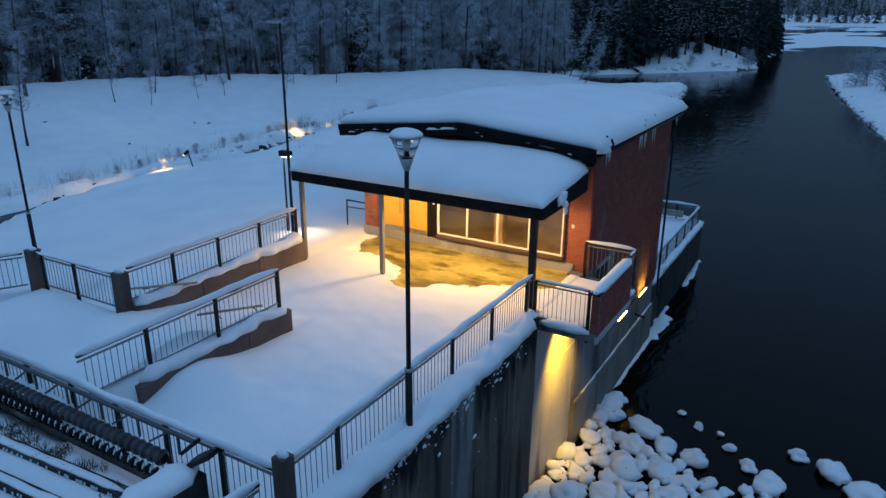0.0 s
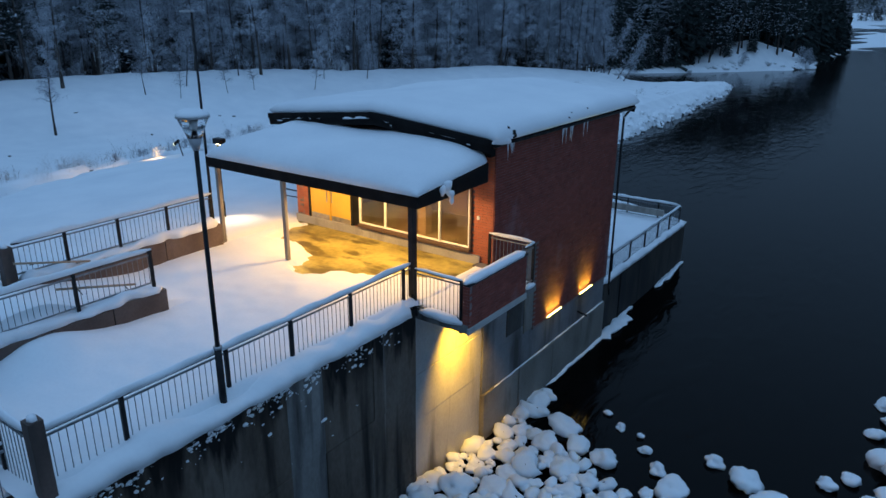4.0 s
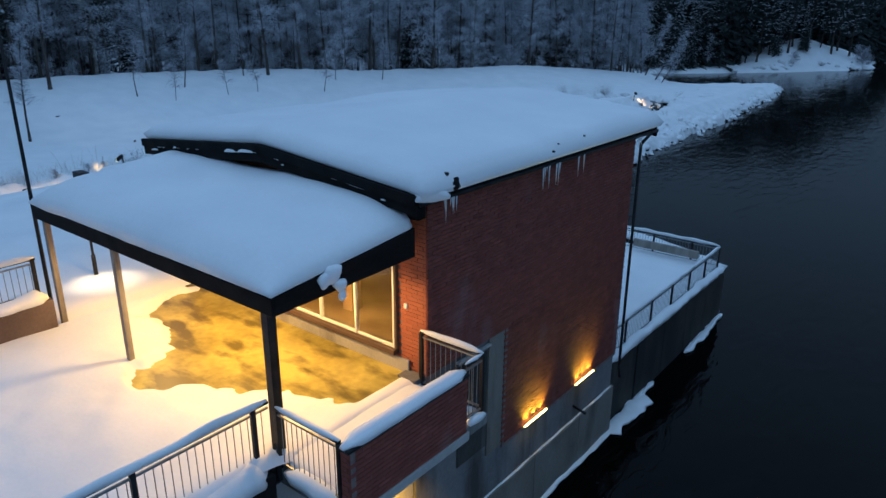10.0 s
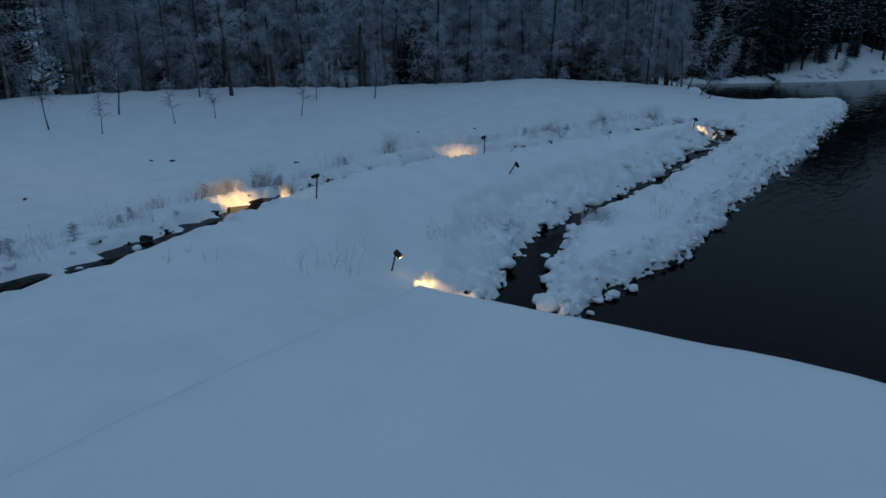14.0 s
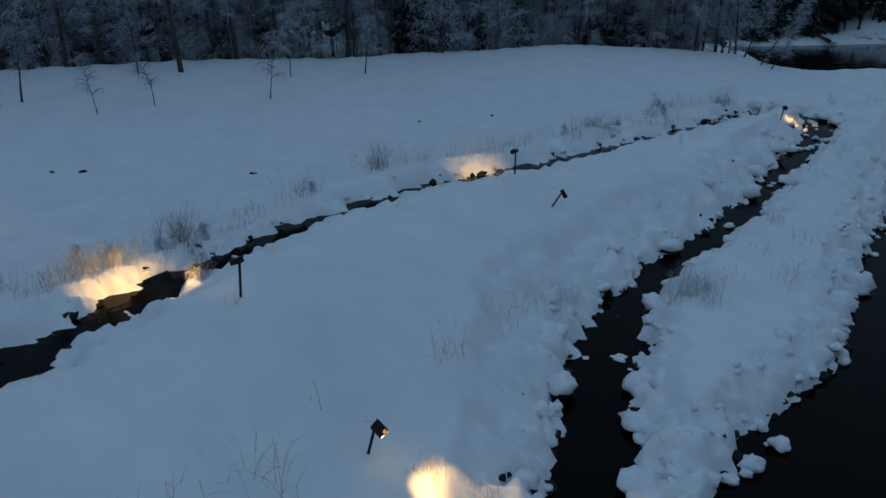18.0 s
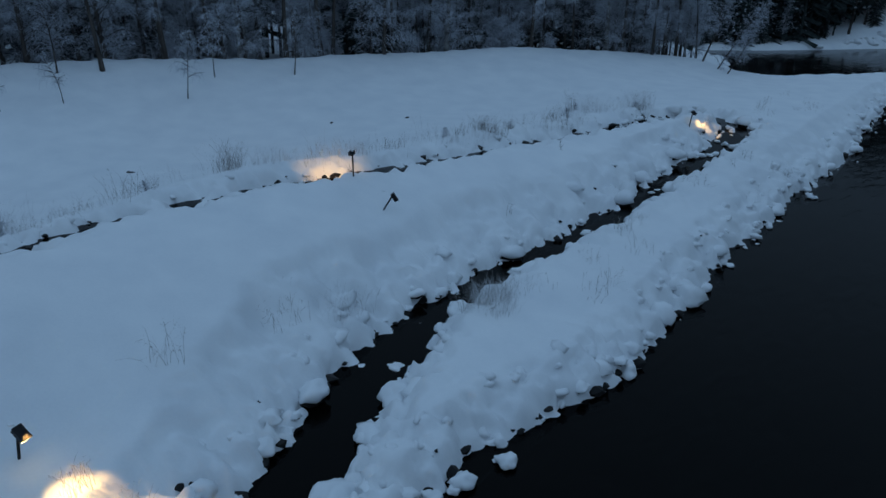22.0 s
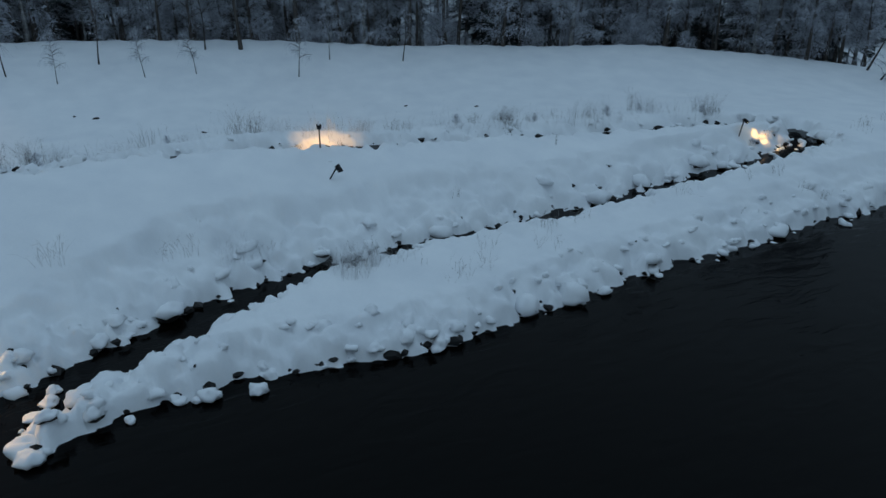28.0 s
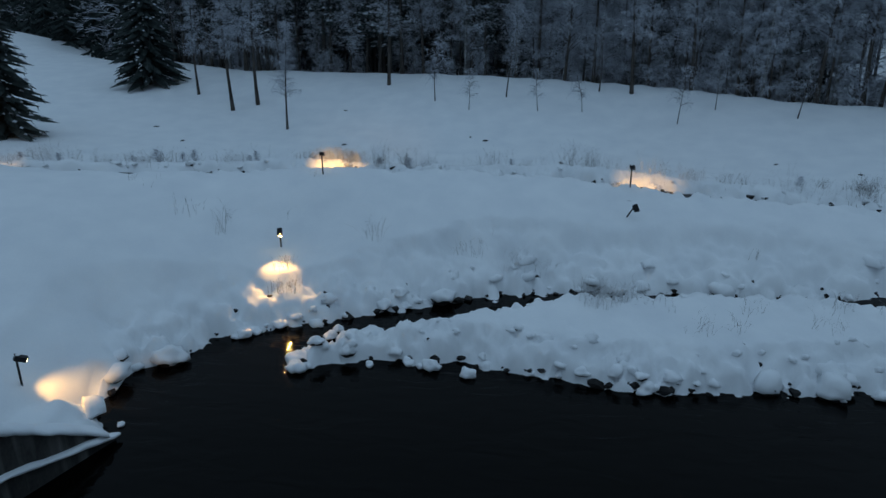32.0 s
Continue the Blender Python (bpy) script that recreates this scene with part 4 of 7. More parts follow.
bm_tube(_bm, (-4.88, 25.5, 3.15), (-4.88, 25.48, -3.0), 0.04)
bm_tube(_bm, (-4.88, 25.48, -3.0), (-4.84, 25.5, -3.4), 0.04)
part("downpipe", _bm, BLACK, roof, "", True)
snow_slab("roof_snow", -12.88, -4.73, 16.90, 26.38, lambda x, y: roof_z(x) + (0.105 if x < -4.95 else 0.105 - 0.3 * (x + 4.95)), 0.32, "thick smooth snow blanket on the main roof", 2, 0.2, 0.36, 0.2, 0.03)
random.seed(11)
guards = thing("snow_guard", (0, 0, 0), "dark snow guard hooks poking through the roof edge snow", "snow guard")
for y, h in ((17.6, 0.10), (21.2, 0.08), (21.45, 0.05), (21.9, 0.06), (22.3, 0.09), (24.9, 0.06)):
    _bm = bmesh.new()
    bm_tube(_bm, (-4.90, y, 3.5), (-4.86, y + 0.05, 3.66 + h * 1.6), 0.03, 0.045, 7)
    bmesh.ops.create_icosphere(_bm, subdivisions=1, radius=h * 0.6, matrix=Matrix.Translation((-4.85, y + 0.06, 3.69)))
    part("hook", _bm, BLACK, guards)
_bm = bmesh.new()
for k in range(26):
    y = random.choice((17.7, 20.6, 20.9, 21.1, 22.2, 22.4, 25.3)) + random.uniform(-0.2, 0.2)
    h = random.uniform(0.08, 0.55)
    bm_tube(_bm, (-4.79, y, 3.40 - h), (-4.79, y, 3.40), 0.002, 0.016, 6)
tagged(part("icicles", _bm, ICE, None, "", True), "thin icicles hanging from the gutter", "icicle", "", "stuff")
for k in range(16):
    x = random.uniform(-12.6, -5.3)
    e = min(x + 0.05 + 0.9 * random.random() ** 2, -4.95)
    if x < RIDGE_X < e:
        e = RIDGE_X
    drop = random.choice((0.045, 0.05, 0.055, 0.12))
    snow_strip("fascia_snow", [(x, 16.833, roof_z(x) - drop), (e, 16.833, roof_z(e) - drop)], random.uniform(0.03, 0.06), random.uniform(0.015, 0.035), "sliver of snow on the fascia board", k, 0.05, 0.9)
snow_strip("eave_snow", [(-4.86, 16.84, 3.50), (-4.80, 17.15, 3.46), (-4.78, 17.62, 3.45)], 0.24, 0.17, "round lump of snow hanging at the roof corner", 77, 0.06, 0.5)

# ---- canopy ----
canopy = thing("canopy", (0, 0, 0), "dark flat entrance canopy on four posts, deep with snow", "canopy", "", "structure")
CX0, CX1, CY0, CY1 = -12.45, -5.08, 14.16, 17.0
CTILT = 0.10


def canopy_top(x, y):
    return 2.665 + CTILT * (y - CY0)


_v = [(x, y, (2.44 if k == 0 else canopy_top(x, y) - 0.06)) for k in (0, 1) for x in (CX0 + 0.06, CX1 - 0.06) for y in (CY0 + 0.06, CY1)]
mesh_ob("canopy_deck", _v, [(0, 1, 3, 2), (4, 6, 7, 5), (0, 4, 5, 1), (2, 3, 7, 6), (0, 2, 6, 4), (1, 5, 7, 3)], FASCIA, canopy)
box("fascia_board", CX0, CX1, CY0, CY0 + 0.055, 2.40, 2.66, FASCIA, canopy)
for x in (CX0, CX1 - 0.055):
    _v = [(x + dx, y, z) for dx in (0, 0.055) for y, z in ((CY0 + 0.057, 2.40), (CY1 + 0.1, 2.46), (CY1 + 0.1, canopy_top(x, CY1)), (CY0 + 0.057, 2.66))]
    mesh_ob("fascia_board", _v, [(3, 2, 1, 0), (4, 5, 6, 7), (0, 1, 5, 4), (1, 2, 6, 5), (2, 3, 7, 6), (3, 0, 4, 7)], FASCIA, canopy)
for k in range(24):
    y = CY0 + 0.12 + k * 0.116
    if y < CY1 - 0.1:
        box("soffit_slat", CX0 + 0.08, CX1 - 0.08, y, y + 0.105, 2.42, 2.438, TANWOOD, canopy, bevel=0.004)
for x, y, w, m in ((-5.32, 14.27, 0.15, BLACK), (-9.55, 14.27, 0.11, GREYPOST), (-12.2, 14.27, 0.11, GREYPOST)):
    box("post", x - w / 2, x + w / 2, y - w / 2, y + w / 2, 0.05, 2.42, m, canopy, bevel=0.01)
_v, _nx, _ny = [], 60, 28
for j in range(_ny + 1):
    for i in range(_nx + 1):
        u, v = i / _nx, j / _ny
        u, v = 0.5 - 0.5 * math.copysign(abs(1 - 2 * u) ** 0.75, 1 - 2 * u), v ** 1.25
        x, y = CX0 - 0.03 + u * (CX1 - CX0 + 0.05), CY0 - 0.04 + v * (CY1 - CY0 + 0.06)
        rim = lambda d, r: (1 - (1 - min(1.0, max(d, 0.0) / r)) ** 2.2) ** 0.6
        k = rim(y - CY0 + 0.04, 0.9) * rim(x - CX0 + 0.03, 1.1) * rim(CX1 + 0.02 - x, 1.7)
        g = 1 + 0.10 * lump((x, y, 0), 0.6, 9) + 0.04 * lump((x, y, 0), 2.2, 4)
        tip = i in (0, _nx) or j in (0,)
        _v.append((x, y + (0.03 * lump((x, 0, 0), 1.5, 3) if j == 0 else 0), canopy_top(x, y) + (0.05 * (1 + lump((x, y, 0), 1.2, 1)) if tip else 0.09 + 0.42 * k * g)))
_w = _nx + 1
_f = [(j * _w + i, j * _w + i + 1, j * _w + _w + i + 1, j * _w + _w + i) for j in range(_ny) for i in range(_nx)]
_rim = list(range(_w)) + [j * _w + _nx for j in range(1, _ny + 1)] + [_ny * _w + i for i in range(_nx - 1, -1, -1)] + [j * _w for j in range(_ny - 1, 0, -1)]
_low = len(_v)
for r in _rim:
    x, y, z = _v[r]
    x, y = min(max(x, CX0 + 0.02), CX1 - 0.02), max(y, CY0 + 0.02)
    _v.append((x, y, canopy_top(x, y) + 0.003))
_f += [(_rim[k], _low + k, _low + (k + 1) % len(_rim), _rim[(k + 1) % len(_rim)]) for k in range(len(_rim))]
tagged(mesh_ob("canopy_snow", _v, _f, SNOW, None, "", True), "thick rounded snow on the canopy, drifted against the wall", "snow", "", "stuff")
_bm = bmesh.new()
for p, s in (((-5.05, 15.25, 2.72), 0.16), ((-5.02, 15.35, 2.52), 0.13), ((-5.0, 15.38, 2.36), 0.09), ((-5.06, 15.1, 2.66), 0.12)):
    bmesh.ops.create_icosphere(_bm, subdivisions=2, radius=s, matrix=Matrix.Translation(p) @ Matrix.Diagonal((0.55, 1, 1, 1)))
for v in _bm.verts:
    v.co += Vector((0.4, 1, 1)) * 0.05 * lump(v.co, 6, 2)
tagged(part("hanging_snow", _bm, SNOW, None, "", True), "clump of snow sliding off the canopy edge", "snow", "", "stuff")
for x in (-11.2, -8.9, -6.7):
    f = thing("canopy_light", (x, 15.7, 2.40), "small round lit downlight in the canopy soffit", "light", "canopy downlights")
    _bm = bmesh.new()
    bm_tube(_bm, (0, 0, -0.02), (0, 0, 0.02), 0.09, 0.09, 20)
    part("housing", _bm, LAMPGREY, f, "", True)
    _bm = bmesh.new()
    bm_tube(_bm, (0, 0, -0.028), (0, 0, -0.021), 0.07, 0.07, 20)
    part("diffuser", _bm, LIT_WARM, f, "glowing warm diffuser")
    lamp("canopy_lamp", "SPOT", (x, 15.7, 2.22), (x, 15.75, 0), (165 if x < -10 else 285), WARM, 0.19, 172, 0.25)


# torn places in the roof snow at the river eave
for x, y, r in ((-4.78, 17.75, 0.16), (-4.82, 20.95, 0.13), (-4.84, 21.45, 0.10), (-5.0, 22.6, 0.15), (-4.8, 21.2, 0.07)):
    _bm = bmesh.new()
    bmesh.ops.create_icosphere(_bm, subdivisions=2, radius=r)
    for v in _bm.verts:
        v.co = Vector((v.co.x * 0.8, v.co.y * 1.3, v.co.z * 0.9)) * (1 + 0.6 * lump(v.co, 6, y))
    o = part("roof_gap", _bm, FASCIA, None)
    o.location, o.scale = (x, y, 3.62), (0.7, 0.7, 0.7)
    tagged(o, "dark bare spot of roofing in the torn roof snow", "roof", "bare roof spots", "structure")


# ---- railings ----
def railing(label, a, b, height, posts, base=0.0, gap=0.115, sub=0.10, snow=0.09, seed=1.0, post_w=0.07, skip=()):
    """Steel railing from a to b: flat posts, top and bottom rail, upright bars, snow on the top rail."""
    a, b = Vector(a), Vector(b)
    r = thing("railing", a, label, "railing", "steel railings")
    d, up = b - a, Vector((0, 0, 1))
    length, way = d.length, d.normalized()
    bm = bmesh.new()
    bm_beam(bm, Vector((0, 0, height)), d + up * height, 0.06, 0.035)
    part("top_rail", bm, BLACK, r)
    bm = bmesh.new()
    bm_beam(bm, Vector((0, 0, height - 0.09)), d + up * (height - 0.09), 0.03, 0.03)
    part("under_rail", bm, BAR, r)
    bm = bmesh.new()
    bm_beam(bm, Vector((0, 0, sub)), d + up * sub, 0.03, 0.03)
    part("bottom_rail", bm, BAR, r)
    turn = Matrix.Rotation(math.atan2(way.y, way.x), 4, "Z")
    bm = bmesh.new()
    bm_box(bm, -post_w / 2, post_w / 2, -0.03, 0.03, base - 0.25, height - 0.02, 0.006)
    first = None
    for s in posts:
        m = Matrix.Translation(d * s) @ turn
        if first is None:
            first = part("post", bm, BLACK, r)
            first.matrix_basis = m
        else:
            twin(first, m)
    n = int(length / gap)
    bm = bmesh.new()
    bm_tube(bm, (0, 0, sub), (0, 0, height - 0.09), 0.0075, 0.0075, 5)
    bar = None
    for k in range(1, n):
        m = Matrix.Translation(d * (k / n))
        if bar is None:
            bar = part("baluster", bm, BAR, r)
            bar.matrix_basis = m
        else:
            twin(bar, m)
    if snow:
        lift = up * (height + 0.018)
        snow_strip("rail_snow", [a + lift, b + lift], 0.10, snow, "snow lying along a railing", seed)
    return r


def post_block(name, x, y, z0, z1, w, label):
    p = thing(name, (x, y, z0), label, "pillar", "terrace pillars")
    box("pillar_body", -w / 2, w / 2, -w / 2, w / 2, 0, z1 - z0, RUSTCON, p, bevel=0.015)
    snow_strip("pillar_snow", [(x - w * 0.4, y, z1), (x + w * 0.4, y, z1)], w * 0.95, 0.12, "cap of snow on a pillar", x, 0.08)
    return p


railing("black steel railing with thin bars above the river wall", (-5.22, 5.7, 0.08), (-5.22, 14.05, 0.08), 1.02, (0.155, 0.385, 0.562, 0.76, 0.97), seed=2)
post_block("concrete_pillar", -5.03, 5.68, -0.2, 1.44, 0.21, "square weathered concrete corner pillar")
railing("black steel railing along the intake side", (-5.1, 5.62, 0.08), (-15.2, 5.62, 0.08), 1.15, (0.10, 0.21, 0.32, 0.43, 0.55, 0.66, 0.78, 0.9), seed=5, snow=0.10)

# stair walls with railings
for nm, x, y0, y1, zt, lab in (("stair_wall", -9.4, 6.65, 10.45, 0.72, "low reddish concrete stair wall under snow"), ("stair_wall", -12.1, 8.6, 14.05, 0.84, "reddish concrete wall between stair and bank")):
    w = thing(nm, (x, y0, 0), lab, "wall", "", "structure")
    n = 3
    for k in range(n):
        a, b = (y1 - y0) * k / n, (y1 - y0) * (k + 1) / n
        box("panel", -0.17, 0.17, a + 0.008, b - 0.008, -0.3, zt - 0.05 * (k != n - 1), RUSTCON, w)
    snow_strip("wall_snow", [(x, y0 + 0.1, zt - 0.03), (x, y1 - 0.05, zt)], 0.42, 0.15, "thick snow on a low wall", x, 0.09, lumpy=0.6)
railing("black steel railing on the lower stair wall", (-9.4, 5.75, 0.72), (-9.4, 10.3, 0.72), 0.9, (0.28, 0.62, 0.99), seed=7, sub=0.18, snow=0.11)
railing("black steel railing on the upper stair wall", (-12.1, 8.65, 0.80), (-12.1, 13.9, 0.84), 0.86, (0.22, 0.47, 0.73, 0.99), seed=8, sub=0.16)
post_block("concrete_pillar", -12.14, 8.5, 0.4, 1.62, 0.26, "square weathered concrete pillar at the stair")
post_block("concrete_pillar", -15.1, 8.4, 0.3, 1.62, 0.26, "square weathered concrete pillar at the plateau")
railing("black steel railing between the plateau pillars", (-12.3, 8.45, 0.72), (-14.95, 8.4, 0.72), 0.85, (0.5, 0.93), seed=9, snow=0.03)
railing("black steel railing on the far side of the plateau", (-15.15, 8.2, 0.72), (-16.4, 6.0, 0.72), 0.85, (0.5,), seed=10, snow=0.05)
for x, z0 in ((-11.85, 1.25), (-9.65, 1.25)):
    h = thing("handrail", (x, 8.4 if x < -11 else 8.2, 0.5), "tan wooden stair handrail on steel brackets", "handrail", "stair handrails")
    _bm = bmesh.new()
    bm_tube(_bm, (0.05, 0.1, 0.82), (0.05, 1.75, 0.40), 0.025)
    part("rail_bar", _bm, TANWOOD, h, "", True)
    for s in (0.25, 0.85):
        _bm = bmesh.new()
        bm_tube(_bm, (0.05, 0.1 + 1.65 * s, 0.80 - 0.42 * s), (-0.18 if x < -11 else 0.22, 0.1 + 1.65 * s, 0.72 - 0.42 * s), 0.012)
        part("bracket", _bm, BLACK, h)
# plateau at the head of the stair
plateau = snow_slab("plateau_snow", -15.0, -9.45, 5.6, 8.55, lambda x, y: 0.45, 0.32, "smooth deep snow on the stair plateau", 14, 0.3, 0.4, 0.2)

# ---- balcony ----
balcony = thing("balcony", (0, 0, 0), "small river balcony with brick parapet and steel rails", "balcony", "", "structure")
box("balcony_slab", -5.6, -3.64, 14.08, 17.25, -0.22, -0.02, CONCRETE, balcony)
box("slab_edge", -3.66, -3.60, 14.06, 16.7, -0.24, -0.08, PALECON, balcony)
brick_wall("wall_parapet", "red brick balcony parapet", (-3.62, 14.1, 0), (0, 1, 0), (1, 0, 0), 2.55, -0.08, 0.92, (), 0.16)
brick_wall("wall_parapet_end", "red brick end of the balcony parapet", (-3.80, 14.1, 0), (1, 0, 0), (0, -1, 0), 0.18, -0.08, 0.92, (), 0.1)
box("coping", -3.84, -3.60, 14.06, 16.68, 0.92, 0.97, BLACK, balcony)
snow_strip("parapet_snow", [(-3.72, 14.06, 0.97), (-3.72, 16.68, 0.97)], 0.27, 0.12, "even ridge of snow on the brick parapet", 21, lumpy=0.12)
railing("short steel railing at the balcony end", (-5.15, 14.14, -0.02), (-3.85, 14.14, -0.02), 1.0, (0.0, 0.99), gap=0.105, seed=22, snow=0.05)
railing("short steel railing beside the brick wall", (-5.05, 17.2, -0.02), (-3.72, 17.2, -0.02), 1.08, (0.01, 0.99), gap=0.105, seed=23, snow=0.06)
railing("short steel railing closing the balcony corner", (-3.72, 17.15, -0.02), (-3.72, 16.72, -0.02), 1.08, (), gap=0.105, seed=24, snow=0.05)
snow_strip("balcony_snow", [(-5.0, 14.12, -0.03), (-3.8, 14.12, -0.03)], 0.3, 0.13, "snow on the balcony edge", 25)
snow_strip("balcony_snow", [(-3.68, 16.75, -0.03), (-3.68, 17.2, -0.03)], 0.25, 0.12, "snow on the balcony edge", 26)
snow_slab("balcony_snow", -5.35, -3.86, 14.2, 17.12, lambda x, y: -0.02, 0.13, "snow on the balcony floor", 41, 0.15, 0.2, 0.2)
tube("drain_pipe", (-5.32, 14.2, 0.28), (-5.02, 14.02, -0.12), 0.045, BLACK, balcony, "black drain elbow")

# deck rails
railing("grey steel railing along the tailrace deck", (-5.3, 25.6, -3.05), (-5.3, 34.9, -3.05), 0.86, (0.12, 0.32, 0.5, 0.67, 0.84, 0.995), seed=31, snow=0.09)
railing("grey steel railing across the tailrace deck", (-5.35, 35.0, -3.05), (-10.5, 35.0, -3.05), 0.86, (0.2, 0.5, 0.8), seed=33, snow=0.09)
timber = box("timber", -8.6, -6.0, 34.6, 34.75, -2.75, -2.45, GREYPOST)
tagged(timber, "old snowy timber board leaning on the deck rail", "board")

# entrance handrail at the corner of the front wall
hr = thing("entrance_rail", (-13.22, 17.5, 0.05), "bent black steel handrail by the corner of the building", "handrail")
_bm = bmesh.new()
bm_tube(_bm, (0, 0, -0.2), (0, 0, 0.95), 0.025)
bm_tube(_bm, (0, 0, 0.95), (0.7, 0.25, 0.85), 0.025)
bm_tube(_bm, (0, 0, 0.72), (0.7, 0.25, 0.65), 0.018)
part("rail_bar", _bm, BLACK, hr, "", True)

# ---- wall lamps ----
for y in (21.08, 23.45):
    t = thing("tube_light", (EDGE, y, -2.55), "lit sodium-coloured tube lamp at the foot of the brick wall", "wall lamp", "tube lamps")
    _bm = bmesh.new()
    bm_box(_bm, 0.0, 0.05, -0.5, 0.5, -0.06, 0.0, 0.01)
    part("housing", _bm, STEEL, t)
    _bm = bmesh.new()
    bm_tube(_bm, (0.075, -0.47, 0.012), (0.075, 0.47, 0.012), 0.021, 0.021, 12)
    part("lit_tube", _bm, LIT_TUBE, t, "glowing orange tube")
    for s in (-0.3, 0.0, 0.3):
        lamp("tube_lamp", "SPOT", (EDGE + 0.11, y + s, -2.52), (EDGE - 0.02, y + s, -2.15), 75.0, (1.0, 0.84, 0.05), 0.04, 96, 1.0)
flood = thing("wall_floodlight", (-4.27, 15.6, -0.32), "small floodlight under the balcony slab", "floodlight")
box("housing", -0.1, 0.1, -0.12, 0.12, 0.0, 0.08, BLACK, flood)
box("lens", -0.07, 0.07, -0.09, 0.09, -0.012, -0.002, LIT_WARM, flood, "glowing lens")
lamp("flood_lamp", "SPOT", (-4.22, 15.6, -0.36), (-5.08, 15.75, -1.7), 1500, (1.0, 0.5, 0.015), 0.08, 82, 1.0)

# ---- lamps outdoors ----
def lamp_post(x, y, z, h, label):
    p = thing("lamp_post", (x, y, z), label, "lamp post", "park lamps")
    tube("post", (0, 0, -0.4), (0, 0, h - 0.5), 0.042, BLACK, p, "", 0.035, 12)
    tube("sleeve", (0, 0, -0.4), (0, 0, 1.15), 0.065, BLACK, p, "", 0.06, 12)
    tube("collar", (0, 0, 1.15), (0, 0, 1.2), 0.07, LAMPGREY, p)
    head = tube("head_base", (0, 0, h - 0.52), (0, 0, h - 0.33), 0.045, LAMPGREY, p, "grey lamp cone foot", 0.11, 20)
    g = tube("glass_cone", (0, 0, h - 0.33), (0, 0, h - 0.03), 0.108, LENS, head, "clear glass cone", 0.23, 20)
    g.visible_shadow = False
    tube("reflector", (0, 0, h - 0.33), (0, 0, h - 0.2), 0.06, BLACK, head, "", 0.02)
    tube("bulb", (0, 0, h - 0.2), (0, 0, h - 0.1), 0.03, WHITEFRAME, head, "", 0.05)
    tube("lid", (0, 0, h - 0.03), (0, 0, h), 0.25, LAMPGREY, head, "", 0.24, 20)
    bm = bmesh.new()
    bmesh.ops.create_uvsphere(bm, u_segments=20, v_segments=10, radius=0.25, matrix=Matrix.Translation((0, 0, 0)) @ Matrix.Diagonal((1, 1, 0.42, 1)))
    for v in bm.verts:
        v.co.z = max(v.co.z, -0.005) * (1 + 0.2 * lump(v.co, 4, x))
    c = part("lamp_snow", bm, SNOW, None, "", True)
    c.location = (x, y, z + h)
    tagged(c, "cap of snow on a lamp head", "snow", "", "stuff")
    return p


lamp_post(-5.05, 8.65, 0.1, 5.0, "unlit black park lamp with a glass cone head by the railing")
lamp_post(-20.8, 11.5, -0.3, 4.75, "unlit black park lamp with a glass cone head on the bank")

mast = thing("light_mast", (-12.56, 14.22, 0.0), "tall thin black lighting mast beside the canopy", "light mast")
tube("pole", (0, 0, -0.3), (0, 0, 6.5), 0.045, BLACK, mast, "", 0.028, 10)
_bm = bmesh.new()
bm_box(_bm, -0.42, 0.04, -0.06, 0.06, 6.48, 6.54, 0.015)
part("luminaire", _bm, LAMPGREY, mast, "flat grey luminaire")


def bollard(x, y, aim, h=0.85, tilt=0.0, lit=True, label="", sink=0.0, z=None):
    """A path light: thin post with a boxy hooded head that looks down towards aim."""
    z = ground_at(x, y) - sink if z is None else z
    way = Vector((aim[0] - x, aim[1] - y, 0)).normalized()
    yaw = math.degrees(math.atan2(way.y, way.x))
    b = thing("path_light", (x, y, z), label, "path light", "path lights")
    b.rotation_euler = (0, radians(tilt), radians(yaw))
    tube("post", (0, 0, -0.35), (0, 0, h), 0.032, BLACK, b, "", None, 10)
    bm = bmesh.new()
    bm_box(bm, -0.08, 0.24, -0.10, 0.10, -0.07, 0.07, 0.02)
    head = part("head", bm, BLACK, b)
    head.matrix_basis = pose(0.02, 0, h + 0.04, 0, 28, 0)
    bm = bmesh.new()
    bm_box(bm, 0.241, 0.25, -0.075, 0.075, -0.05, 0.05, 0.004)
    part("lens", bm, LIT_WARM if lit else LENS, head, "glowing lens" if lit else "dark lens")
    bm = bmesh.new()
    bm_box(bm, -0.09, 0.27, -0.11, 0.11, 0.071, 0.082, 0.004)
    part("hood", bm, BLACK, head)
    snow_strip("light_snow", [Vector((x, y, z + h + 0.12)) - way * 0.05, Vector((x, y, z + h + 0.12)) + way * 0.12], 0.14, 0.04, "dab of snow on a path light", x, 0.05)
    if lit:
        eye = Vector((x, y, z + h + 0.0)) + way * 0.38
        lamp("path_lamp", "SPOT", eye, (aim[0], aim[1], aim[2]), lit * 0.75, (1.0, 0.56, 0.17), 0.05, aim[3] * 0.95, 1.0)
    return b


bollard(-25.85, 39.8, (-23.85, 40.45, -3.7, 62), 0.75, 14, 2000, "black path light leaning over the brook mouth, lit")
bollard(-30.6, 40.3, (-35.0, 39.65, -1.85, 46), 0.95, -6, 2700, "black path light on the island crest, lit")
bollard(-32.1, 54.7, (-34.6, 55.7, -2.05, 74), 0.9, 0, 430, "black path light upright in the snow, lit")
bollard(-30.1, 54.4, (-28.5, 56.0, -3.0, 80), 0.65, 32, 0, "black path light tilted over in the snow, unlit")
bollard(-27.6, 76.8, (-27.1, 78.2, -2.9, 58), 0.85, 10, 480, "black path light by the stony bend of the brook, lit")
bollard(-14.95, 36.05, (-15.6, 36.7, -3.8, 86), 0.8, 0, 300, "black path light beside the deck, lit")
